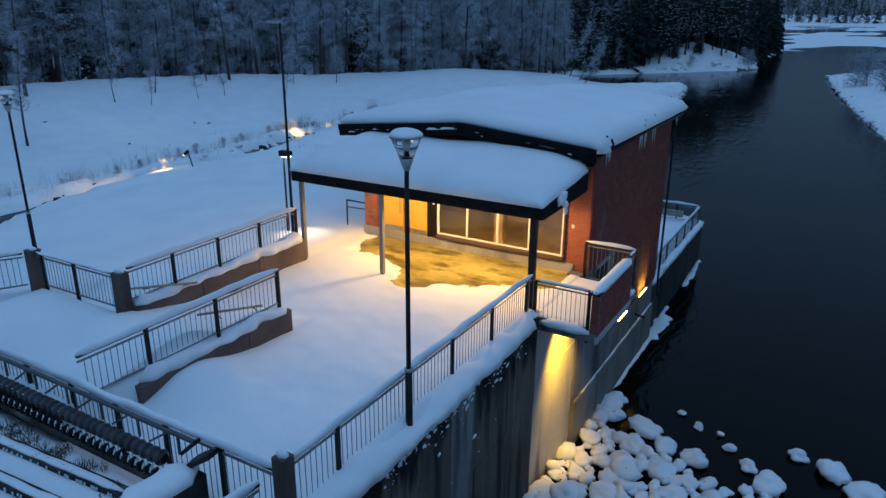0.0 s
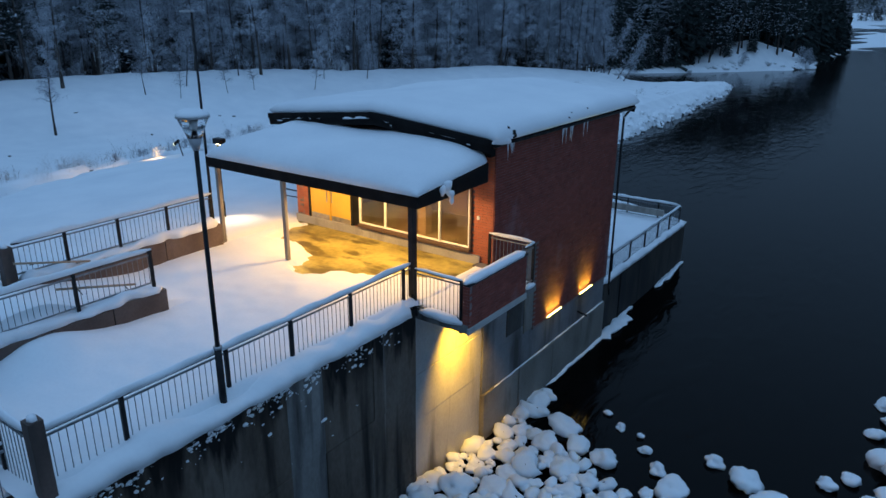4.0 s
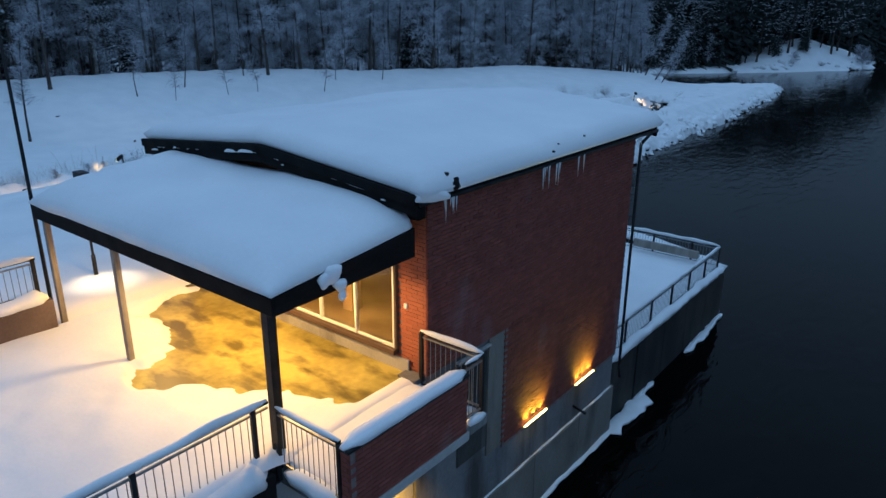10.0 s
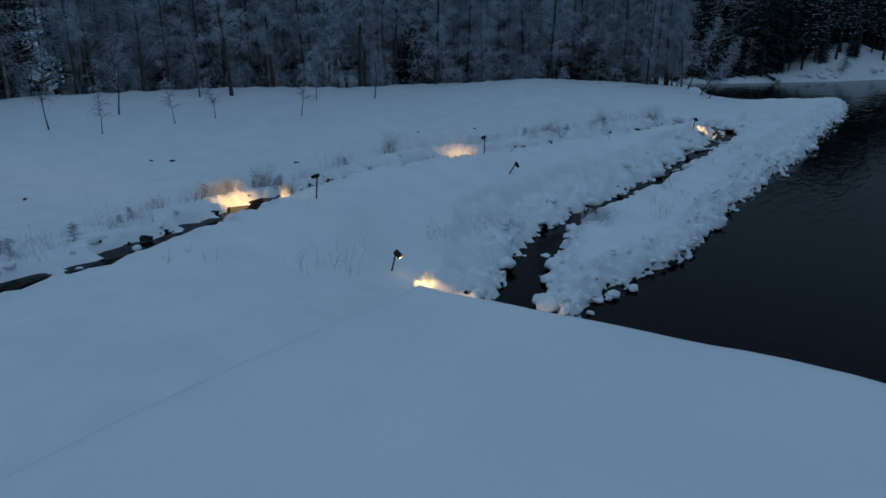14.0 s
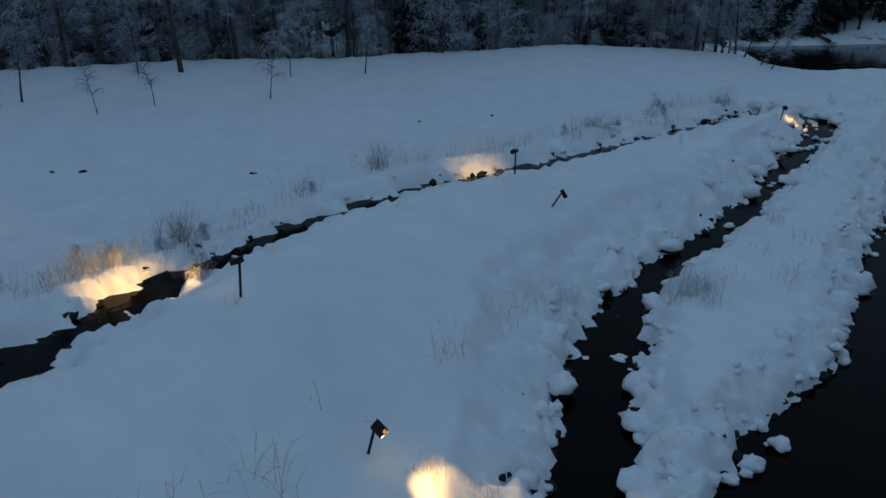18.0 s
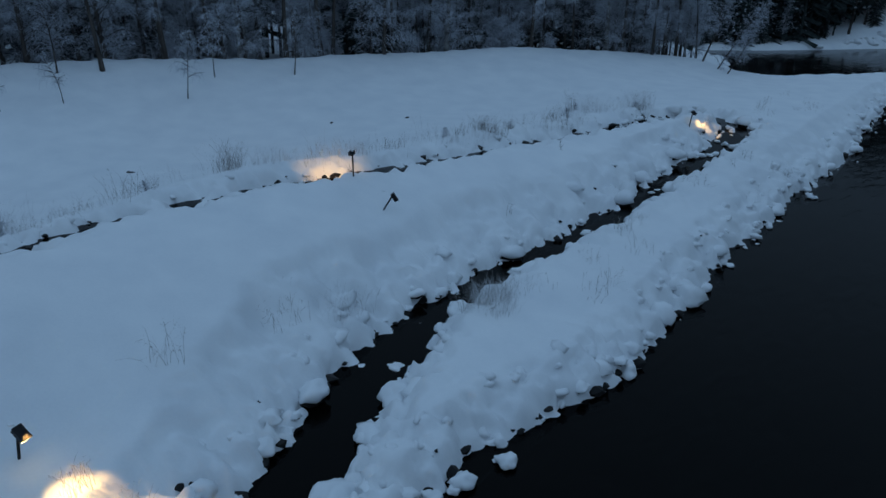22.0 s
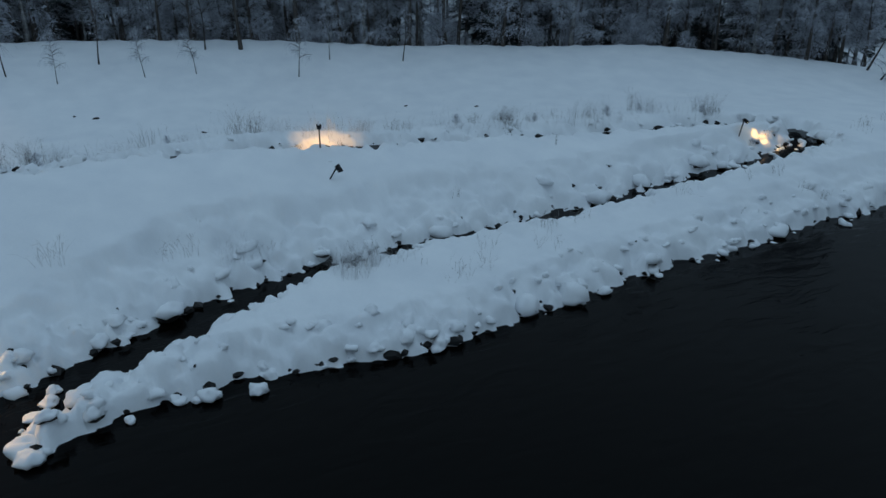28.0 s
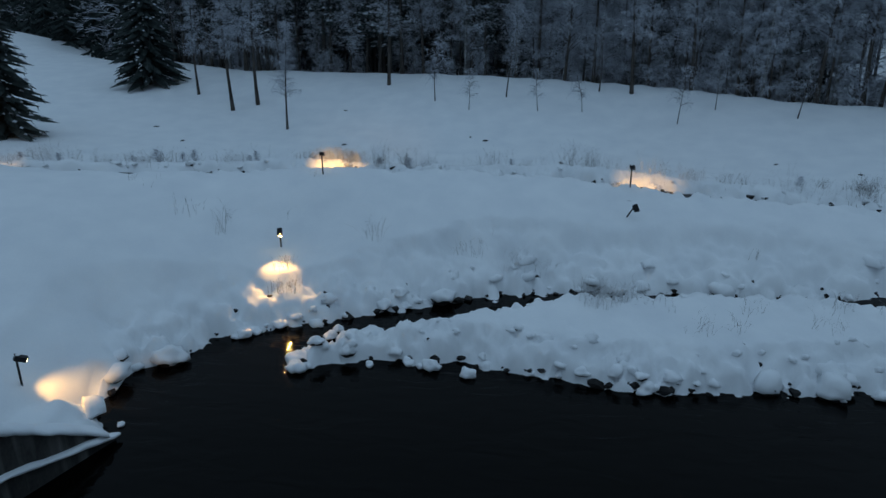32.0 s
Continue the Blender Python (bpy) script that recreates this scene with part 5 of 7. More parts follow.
bollard(-28.6, 24.3, (-30.8, 22.2, -1.5, 74), 0.75, 12, 700, "black path light near the upper brook, lit")
# tall variant by the canopy
tall = thing("path_light", (-14.45, 16.03, 0.1), "tall black path light beside the canopy, lit", "path light", "path lights")
tube("post", (0, 0, -0.3), (0, 0, 2.45), 0.03, BLACK, tall)
tube("sleeve", (0, 0, -0.3), (0, 0, 0.55), 0.05, BLACK, tall)
box("head", -0.1, 0.28, -0.11, 0.11, 2.45, 2.62, BLACK, tall)
box("lens", 0.0, 0.25, -0.09, 0.09, 2.438, 2.448, LIT_WARM, tall, "glowing lens")
lamp("path_lamp", "SPOT", (-14.3, 16.03, 2.4), (-13.7, 15.9, 0.0), 300, (1.0, 0.68, 0.34), 0.04, 52, 1.0)


# ---- boulders with snow caps ----
def stone_mesh(seed):
    bm = bmesh.new()
    bmesh.ops.create_icosphere(bm, subdivisions=2, radius=1.0)
    for v in bm.verts:
        d = 1 + 0.5 * lump(v.co, 1.05, seed) + 0.28 * lump(v.co, 2.3, seed + 3)
        v.co = Vector((v.co.x * d * 0.88, v.co.y * d * 0.88, v.co.z * d * 0.66))
    me = bpy.data.meshes.new("boulder")
    bm.to_mesh(me)
    bm.free()
    me.materials.append(ROCK)
    return me


def cap_mesh(seed):
    bm = bmesh.new()
    bmesh.ops.create_icosphere(bm, subdivisions=3, radius=1.0)
    for v in bm.verts:
        d = 1 + 0.5 * lump(v.co, 1.05, seed) + 0.28 * lump(v.co, 2.3, seed + 3)
        u = v.co.z
        if u > 0:
            v.co = Vector((v.co.x * d * 1.07, v.co.y * d * 1.07, 0.10 + d * 0.80 * u ** 0.8))
        else:
            v.co = Vector((v.co.x * d * (1.07 + 0.25 * u), v.co.y * d * (1.07 + 0.25 * u), 0.10 + 0.36 * u + 0.22 * lump(v.co, 1.6, seed + 8)))
    me = bpy.data.meshes.new("snow_cap")
    bm.to_mesh(me)
    bm.free()
    me.shade_smooth()
    me.materials.append(SNOW)
    return me


STONES = [(stone_mesh(3.1 * k), cap_mesh(3.1 * k)) for k in range(7)]
rnd = random.Random(4)
stone_count = 0


def boulder(x, y, z, r, label="dark boulder under a round cap of snow", group="snowy boulders"):
    global stone_count
    sm, cm = STONES[rnd.randrange(len(STONES))]
    b = new("boulder", sm)
    b.matrix_basis = Matrix.LocRotScale((x, y, z), Euler((rnd.uniform(-0.15, 0.15), rnd.uniform(-0.15, 0.15), rnd.uniform(0, 6.3))), (r * rnd.uniform(0.85, 1.35), r, r * rnd.uniform(0.8, 1.1)))
    tagged(b, label, "boulder", group)
    c = new("snow_cap", cm)
    c.parent = b
    stone_count += 1
    return b


# heap at the foot of the retaining wall: (x, y, r)
placed = []


def try_stone(x, y, r, gap=0.62):
    if all((x - a) ** 2 + (y - b) ** 2 > (gap * (r + c)) ** 2 for a, b, c in placed):
        placed.append((x, y, r))
        return True
    return False


for x, y, r in ((-4.75, 19.85, 0.34), (-4.62, 20.25, 0.26), (-3.35, 19.0, 0.40), (-2.0, 20.0, 0.13), (-2.6, 20.5, 0.11), (-1.35, 19.9, 0.09), (-1.0, 19.3, 0.16), (0.75, 19.85, 0.24), (1.65, 19.5, 0.42), (2.45, 18.8, 0.4), (-1.75, 18.2, 0.33), (-0.4, 18.6, 0.2), (3.4, 20.6, 0.26), (0.2, 18.0, 0.36), (-2.6, 18.3, 0.3)):
    try_stone(x, y, r)
for x, y, r in ((3.9, 21.2, 0.2), (4.3, 26.0, 0.26), (4.2, 24.0, 0.24), (4.6, 22.6, 0.4), (4.4, 20.2, 0.3)):
    try_stone(x, y, r)
for k in range(160):
    x, y = rnd.uniform(3.9, 8.0), rnd.uniform(17.5, 33.0)
    if x < 4.2 + 0.3 * abs(math.sin(y * 1.7)):
        continue
    try_stone(x, y, rnd.choice((0.22, 0.3, 0.42, 0.55)), 0.72)
for k in range(6000):
    x, y = rnd.uniform(-4.9, 4.5), rnd.uniform(11.0, 19.4)
    limit = 19.2 if x < -4.3 else 18.4 - 0.35 * (x + 4.3) if x < -1.5 else 17.4 + 0.25 * x
    if y > limit + rnd.uniform(-0.5, 0.3):
        continue
    thin = 0.80 if x < -1 else 0.92
    try_stone(x, y, rnd.choice((0.13, 0.17, 0.21, 0.26, 0.31, 0.38)), thin)
placed = placed[:420]
heap_rest = []
for k, (x, y, r) in enumerate(placed):
    heap = 0.35 * max(0.0, min(1.0, (18.2 - y) / 4.0)) * max(0.0, min(1.0, (0.5 - x) / 3.0)) + max(0, (16 - y)) * 0.03 + (0.25 if x > 4.8 and y > 19 else 0)
    if k < 225:
        boulder(x, y, WATER_Z + 0.05 * r + heap + 0.02, r)
    else:
        heap_rest.append((x, y, r, WATER_Z + 0.05 * r + heap + 0.02))


# stones along the banks: the nearest stand singly, the rest are joined
def along(line, step):
    pts = []
    for a, b in zip(line, line[1:]):
        a, b = np.array(a[:2]), np.array(b[:2])
        n = max(1, int(np.linalg.norm(b - a) / step))
        d = (b - a) / np.linalg.norm(b - a)
        pts += [(a + (b - a) * (k / n), np.array((-d[1], d[0]))) for k in range(n)]
    return pts


bank_stones = []      # x, y, r, height above the water or None where it sits in the snow


def face_point(p, n, level, back, ahead):
    """The spot on the line p + n*u where the snow rises out of the water."""
    us = np.arange(back, ahead, 0.09)
    z = heights(p[None, :] + us[:, None] * n[None, :])
    up = np.nonzero(z > level + 0.1)[0]
    return p + n * us[up[0]] if len(up) else None


gap_stones = []       # bare dark stones in the face of the bank


def face_stones(p, n, level, back, ahead, chance, capped=0.24):
    q = face_point(p, n, level, back, ahead)
    if q is None:
        return
    along_ = np.array((-n[1], n[0]))
    if rnd.random() < chance:
        gap_stones.append((*(q + n * rnd.uniform(0.0, 0.10)), rnd.choice((0.12, 0.16, 0.2, 0.26)), level + rnd.uniform(-0.02, 0.12)))
    if chance > 0.5:
        for _ in range(2):
            v = q + n * rnd.uniform(0.12, 1.0) + along_ * rnd.uniform(-0.25, 0.25)
            if cells(v[0], v[1]) < 0.40:
                r = rnd.choice((0.08, 0.11, 0.15))
                gap_stones.append((v[0], v[1], r, ground_at(v[0], v[1]) + 0.1 * r))
    if rnd.random() < capped:
        r = rnd.choice((0.12, 0.16, 0.22, 0.3, 0.45))
        bank_stones.append((*(q + n * rnd.uniform(-0.5, 0.5) * r + along_ * rnd.uniform(-0.2, 0.2)), r, level + rnd.uniform(0.25, 0.5) * r))


def shore_rows(line, closed_side, step):
    for p, n in along(line, step):
        n = n * closed_side(p, n)
        if p[1] > 72 and rnd.random() < 0.3:
            continue
        face_stones(p, n, WATER_Z, -1.2, 1.3, 0.52)
        if rnd.random() < 0.16:
            r = rnd.choice((0.07, 0.1, 0.14, 0.2))
            bank_stones.append((*(p - n * abs(rnd.gauss(0.45, 0.3))), r, WATER_Z + rnd.uniform(0.1, 0.3) * r))


for p, n in along(RIGHT_SHORE[3:8], 0.9):
    n = n if inside(np.array([p + n]), RIGHT_SHORE)[0] else -n
    face_stones(p, n, WATER_Z, -1.2, 1.3, 0.7, 0.4)
shore_rows(SHORE[2:24], lambda p, n: 1 if inside(np.array([p + n]), SHORE)[0] else -1, 0.4)
for k in range(len(BROOK_LINE) - 1):
    a, b = BROOK_LINE[k], BROOK_LINE[k + 1]
    n = int(np.linalg.norm(b[:2] - a[:2]) / 0.4)
    d = (b[:2] - a[:2]) / np.linalg.norm(b[:2] - a[:2])
    s = np.array((-d[1], d[0]))
    for i in range(n):
        t = i / n
        w, lev = a[3] + (b[3] - a[3]) * t, a[2] + (b[2] - a[2]) * t
        c = a[:2] + (b[:2] - a[:2]) * t
        rapid = 74 < c[1] and k < 13
        for side in (-1, 1):
            face_stones(c, side * s, lev, 0.0, w + 1.2, 0.52 if k < 13 else 0.2, 0.24 if k < 13 else 0.0)
        if rnd.random() < (0.8 if rapid else 0.06):
            bank_stones.append((*(c + s * rnd.uniform(-1, 1) * w), rnd.choice((0.1, 0.14, 0.2)), lev + 0.03))
# snow pillows over hidden stones on the slopes of spit, island and brook
def pillows(p, n, reach_, count, sizes):
    side = np.array((-n[1], n[0]))
    for _ in range(count):
        u = reach_ * rnd.random() ** 1.5
        q = p + n * u + side * rnd.uniform(-0.3, 0.3)
        r = rnd.choice(sizes) * (1 - 0.3 * u / reach_)
        bank_stones.append((q[0], q[1], r, None))
        if rnd.random() < 0.10:
            g = q - n * r * rnd.uniform(0.75, 1.0) + side * r * rnd.uniform(-0.5, 0.5)
            gap_stones.append((g[0], g[1], r * rnd.uniform(0.35, 0.6), ground_at(g[0], g[1]) - 0.05 * r))


for p, n in along(SHORE[7:21], 0.42):
    n = n if inside(np.array([p + n]), SHORE)[0] else -n
    q = face_point(p, n, WATER_Z, -1.2, 1.3)
    if q is not None and (p[1] < 80 or rnd.random() < 0.5):
        pillows(q, n, 1.4, 1, (0.15, 0.19, 0.24, 0.3, 0.36))
for k in range(12):
    a, b = BROOK_LINE[k], BROOK_LINE[k + 1]
    d = (b[:2] - a[:2]) / np.linalg.norm(b[:2] - a[:2])
    for i in range(int(np.linalg.norm(b[:2] - a[:2]) / 0.5)):
        c = a[:2] + d * 0.5 * i
        for side in (-1, 1):
            n = side * np.array((-d[1], d[0]))
            q = face_point(c, n, a[2], 0.0, a[3] + 1.2)
            if q is not None and rnd.random() < 0.6:
                pillows(q, n, 1.2 if side > 0 else 0.6, 1, (0.14, 0.18, 0.24, 0.3, 0.38))
for k in range(12, 22):
    a, b = BROOK_LINE[k], BROOK_LINE[k + 1]
    d = (b[:2] - a[:2]) / np.linalg.norm(b[:2] - a[:2])
    for i in range(int(np.linalg.norm(b[:2] - a[:2]) / 0.6)):
        n = np.array((-d[1], d[0]))
        n = n if n[0] < 0 else -n
        q = face_point(a[:2] + d * 0.6 * i, n, a[2], 0.0, a[3] + 1.0)
        if q is not None and rnd.random() < 0.55:
            pillows(q, n, 0.7, 1, (0.1, 0.14, 0.18, 0.24))
bank_stones += heap_rest
for k in range(26):
    u = rnd.random()
    bank_stones.append((-40.0 + 19.0 * u + rnd.gauss(0, 0.5), 144.2 + 29.5 * u + rnd.gauss(0, 0.5), rnd.choice((0.3, 0.45, 0.6, 0.8)), WATER_Z + 0.15))
bank_z = heights(np.array([q[:2] for q in bank_stones]))
sv, sf, cv, cf = [], [], [], []


def coarse(seed, cap):
    """A cheaper stone or cap for the joined rows."""
    bm = bmesh.new()
    bmesh.ops.create_icosphere(bm, subdivisions=2 if cap else 1, radius=1.0)
    for v in bm.verts:
        d = 1 + 0.7 * lump(v.co, 1.1, seed) + 0.4 * lump(v.co, 2.3, seed + 3)
        u = v.co.z
        if not cap:
            v.co = Vector((v.co.x * d * 0.9, v.co.y * d * 0.9, v.co.z * d * 0.66))
        elif u > 0:
            v.co = Vector((v.co.x * d * 1.07, v.co.y * d * 1.07, 0.10 + d * 0.78 * u ** 0.8))
        else:
            v.co = Vector((v.co.x * d * (1.07 + 0.25 * u), v.co.y * d * (1.07 + 0.25 * u), 0.10 + 0.36 * u + 0.22 * lump(v.co, 1.6, seed + 8)))
    bm.verts.index_update()
    out = np.array([v.co for v in bm.verts]), [tuple(v.index for v in f.verts) for f in bm.faces]
    bm.free()
    return out


flat_s = [(*coarse(2.7 * k, False), *coarse(2.7 * k, True)) for k in range(9)]
# stones off the point of the spit, in the brook mouth and at the shore
for x, y, r in ((-21.65, 43.05, 0.24), (-21.1, 42.7, 0.26), (-20.4, 42.8, 0.34), (-19.75, 42.4, 0.36), (-19.25, 42.6, 0.32), (-21.3, 39.9, 0.24), (-24.6, 49.5, 0.24), (-19.3, 54.0, 0.3), (-19.9, 47.05, 0.3), (-19.55, 48.3, 0.26)):
    boulder(x, y, WATER_Z + 0.06, r, "snow-capped stone at the water's edge", "bank stones")
singles = 0
for (x, y, r, lev), z in sorted(zip(bank_stones, bank_z), key=lambda k: (k[0][1] - 47) ** 2 + 0.4 * (k[0][0] + 22) ** 2):
    z = z - 0.58 * r if lev is None else max(lev, z - 0.5 * r)
    if singles < 45 and lev is not None and x > -29:
        boulder(x, y, z, r, "snow-capped stone at the water's edge", "bank stones")
        singles += 1
        continue
    pv, pf, qv, qf = flat_s[rnd.randrange(9)]
    a, e = rnd.uniform(0, 6.3), rnd.uniform(0.8, 1.5)
    m = np.array([[math.cos(a), -math.sin(a), 0], [math.sin(a), math.cos(a), 0], [0, 0, 1]]) @ np.diag((r * e, r, r * rnd.uniform(0.8, 1.25)))
    if lev is not None:
        k = len(sv)
        sv += (pv @ m.T + (x, y, z)).tolist()
        sf += [tuple(i + k for i in f) for f in pf]
    k = len(cv)
    cv += (qv @ m.T + (x, y, z)).tolist()
    cf += [tuple(i + k for i in f) for f in qf]
for x, y, r, z in gap_stones:
    pv, pf, _, _ = flat_s[rnd.randrange(9)]
    a = rnd.uniform(0, 6.3)
    m = np.array([[math.cos(a), -math.sin(a), 0], [math.sin(a), math.cos(a), 0], [0, 0, 1]]) @ np.diag((r * rnd.uniform(0.9, 1.6), r, r))
    k = len(sv)
    sv += (pv @ m.T + (x, y, z)).tolist()
    sf += [tuple(i + k for i in f) for f in pf]
tagged(mesh_ob("bank_stones", sv, sf, ROCK), "dark stones lining the brook and shore", "stones", "", "stuff")
tagged(mesh_ob("bank_stone_snow", cv, cf, SNOW, None, "", True), "round snow caps on the bank stones", "snow", "", "stuff")


# ---- reeds and dry stems ----
def blades(x, y, z, n, h, spread_r, width, rng):
    """Stems that rise, bend over and carry short side shoots."""
    v, f = [], []

    def sliver(a, b, w):
        la = rng.uniform(0, 6.3)
        sx, sy = math.cos(la) * w, math.sin(la) * w
        k = len(v)
        v.extend([(a[0] - sx, a[1] - sy, a[2]), (a[0] + sx, a[1] + sy, a[2]), (b[0] + sx * 0.6, b[1] + sy * 0.6, b[2]), (b[0] - sx * 0.6, b[1] - sy * 0.6, b[2])])
        f.append((k, k + 1, k + 2, k + 3))

    for _ in range(n):
        a, r = rng.uniform(0, 6.3), spread_r * math.sqrt(rng.random())
        bx, by = x + r * math.cos(a), y + r * math.sin(a)
        lean, la = rng.uniform(0.05, 0.85) * h, rng.uniform(0, 6.3)
        hh = h * rng.uniform(0.25, 1.1)
        tx, ty = math.cos(la) * lean, math.sin(la) * lean
        p0, p1, p2 = (bx, by, z - 0.1), (bx + tx * 0.25, by + ty * 0.25, z + hh * 0.55), (bx + tx * 0.6, by + ty * 0.6, z + hh * 0.92)
        p3 = (bx + tx, by + ty, z + hh * rng.uniform(0.8, 1.1))
        for q, w, e in ((p0, p1, 1.0), (p1, p2, 0.85), (p2, p3, 0.6)):
            sliver(q, w, width * e)
        for _k in range(rng.randint(0, 3)):
            t = rng.random()
            q = tuple(m + (w - m) * t for m, w in zip(p1, p2))
            sliver(q, (q[0] + rng.uniform(-0.2, 0.2) * h, q[1] + rng.uniform(-0.2, 0.2) * h, q[2] + rng.uniform(-0.02, 0.22) * h), width * 0.6)
    return v, f


def reed_clump(x, y, n, h, r, width=0.0055, label="clump of frosted dry reeds in the snow", mat=None):
    v, f = blades(0, 0, 0, n, h, r, width, rnd)
    gap, seg, at = edge_distance(np.array([(x, y)]), [tuple(q) for q in BROOK_LINE], False)
    if seg[0] < 12 and gap[0] < BROOK_LINE[seg[0], 3] + 0.25 + 0.8 * r:
        return None
    o = mesh_ob("reeds", v, f, mat or REED)
    o.location = (x, y, ground_at(x, y))
    return tagged(o, label, "reeds", "reed clumps", "stuff")


for x, y, n, h, r in ((-33.0, 40.9, 34, 0.6, 0.22), (-24.6, 40.5, 16, 0.5, 0.25), (-23.4, 40.4, 20, 0.5, 0.3), (-34.2, 56.4, 26, 0.5, 0.25), (-31.0, 24.4, 34, 0.8, 0.25), (-36.0, 38.6, 70, 0.7, 0.7), (-27.2, 78.5, 16, 0.4, 0.2), (-33.2, 40.8, 26, 0.6, 0.25), (-33.5, 40.4, 16, 0.45, 0.2), (-36.3, 39.6, 60, 0.8, 0.8), (-24.8, 40.4, 22, 0.45, 0.3), (-23.6, 41.1, 18, 0.5, 0.25), (-34.3, 54.2, 22, 0.5, 0.25), (-27.0, 77.2, 14, 0.4, 0.2),
                      (-31.7, 22.8, 26, 0.8, 0.3), (-33.4, 20.5, 40, 0.7, 0.6), (-23.9, 52.6, 80, 0.7, 0.8), (-23.9, 54.0, 60, 0.7, 0.8), (-27.4, 50.5, 50, 0.6, 0.7), (-27.4, 47.6, 40, 0.6, 0.8), (-26.8, 43.6, 22, 1.0, 0.5), (-25.9, 37.3, 18, 1.2, 0.7), (-26.3, 35.6, 14, 0.8, 0.7)):
    reed_clump(x, y, n, h, r)
for x, y, n, h, r in ((-33.1, 40.65, 46, 0.55, 0.25), (-32.9, 40.4, 20, 0.4, 0.2), (-35.7, 39.3, 150, 0.75, 0.6), (-36.1, 38.7, 110, 0.7, 0.7), (-36.3, 40.1, 90, 0.7, 0.6), (-33.8, 55.9, 34, 0.5, 0.22), (-35.4, 55.4, 40, 0.3, 0.5), (-35.6, 56.6, 30, 0.3, 0.6), (-27.25, 77.9, 16, 0.4, 0.2), (-24.3, 40.2, 20, 0.5, 0.22), (-23.5, 40.6, 24, 0.45, 0.3), (-23.9, 41.0, 16, 0.5, 0.3), (-29.9, 23.65, 40, 0.55, 0.22), (-30.3, 23.2, 26, 0.4, 0.25), (-31.2, 21.9, 40, 0.45, 0.5)):
    reed_clump(x, y, n, h, r, 0.006, "white hoar-frosted grass lit by a path light", FROSTREED)
for x, y, n in ((-24.2, 51.8, 150), (-24.0, 53.4, 150), (-23.4, 52.8, 160), (-27.1, 49.6, 90), (-27.3, 53.6, 90), (-23.4, 49.6, 60)):
    reed_clump(x, y, n, 0.75, 0.8, 0.005, "dense hoar-frosted grass on the brook bank", FROSTREED)
small_shrubs = []
for k in range(170):
    t = rnd.uniform(0.0, 1.0)
    y = 16 + 64 * t
    i = int(np.argmin(np.abs(BROOK_LINE[12:, 1] - y))) + 12
    x = BROOK_LINE[i, 0] - BROOK_LINE[i, 3] - rnd.choice((0.5, 0.9, 1.4, 2.2, 3.4)) - rnd.random()
    reed_clump(x, y, rnd.choice((6, 12, 20, 34, 60)), rnd.choice((0.35, 0.45, 0.6, 0.8, 1.2)), rnd.uniform(0.25, 1.1), rnd.uniform(0.004, 0.006), "clump of frosted dry reeds in the snow", FROSTREED if rnd.random() < 0.4 else None)
    if k % 9 == 0:
        small_shrubs.append((x - rnd.uniform(-0.3, 0.8), y + rnd.uniform(-1, 1)))
for k in range(22):
    y = rnd.uniform(46, 95)
    reed_clump(rnd.uniform(-24.2, -21.6) if y < 80 else rnd.uniform(-28, -23), y, rnd.randint(6, 24), rnd.uniform(0.3, 0.8), rnd.uniform(0.3, 0.8))
for k in range(14):
    reed_clump(rnd.uniform(-32, -27), rnd.uniform(28, 66), rnd.randint(2, 6), rnd.uniform(0.3, 0.6), 0.25, 0.007, "few dry stems poking through the snow")
for x, y in ((-53.0, 45.2), (-52.4, 46.4), (-46, 52), (-58, 34), (-50, 36), (-48.4, 24), (-52, 20), (-44, 70), (-47, 66)):
    s, c = STONES[rnd.randrange(7)]
    b = new("boulder", s)
    b.matrix_basis = Matrix.LocRotScale((x, y, ground_at(x, y)), Euler((0, 0, rnd.uniform(0, 6))), (rnd.uniform(0.12, 0.3), rnd.uniform(0.08, 0.16), rnd.uniform(0.08, 0.14)))
    tagged(b, "dark stone half buried in the meadow snow", "boulder", "meadow stones")


# ---- trees ----
def strip(v, f, a, b, w0, w1, rng):
    """A thin twig: two crossed tapering strips."""
    d = b - a
    s = d.cross(Vector((rng.uniform(-1, 1), rng.uniform(-1, 1), rng.uniform(-0.3, 0.3))))
    if s.length < 1e-6:
        return
    s.normalize()
    k = len(v)
    v += [a - s * w0, a + s * w0, b + s * w1, b - s * w1]
    f.append((k, k + 1, k + 2, k + 3))


def trunk_mesh(h, r, bend, rng, sides=7, mat=BARK):
    v, f = [], []
    n = 9
    ox, oy = rng.uniform(-1, 1) * bend, rng.uniform(-1, 1) * bend
    line = []
    for i in range(n + 1):
        t = i / n
        c = Vector((ox * t * t + 0.15 * math.sin(3 * t + ox), oy * t * t + 0.15 * math.sin(4 * t), h * t - 0.3 * (i == 0)))
        line.append(c)
        rr = r * (1 - 0.9 * t) + 0.35 * r * max(0, 0.12 - t) / 0.12
        for j in range(sides):
            a = 2 * math.pi * j / sides
            v.append(c + Vector((math.cos(a) * rr, math.sin(a) * rr, 0)))
        if i:
            o = (i - 1) * sides
            f += [(o + j, o + (j + 1) % sides, o + sides + (j + 1) % sides, o + sides + j) for j in range(sides)]
    f.append(tuple(range(n * sides, (n + 1) * sides)))
    me = bpy.data.meshes.new("trunk")
    me.from_pydata([tuple(p) for p in v], [], f)
    me.shade_smooth()
    me.materials.append(mat)
    return me, line


def on_line(line, t):
    k = min(int(t * (len(line) - 1)), len(line) - 2)
    return line[k].lerp(line[k + 1], t * (len(line) - 1) - k)


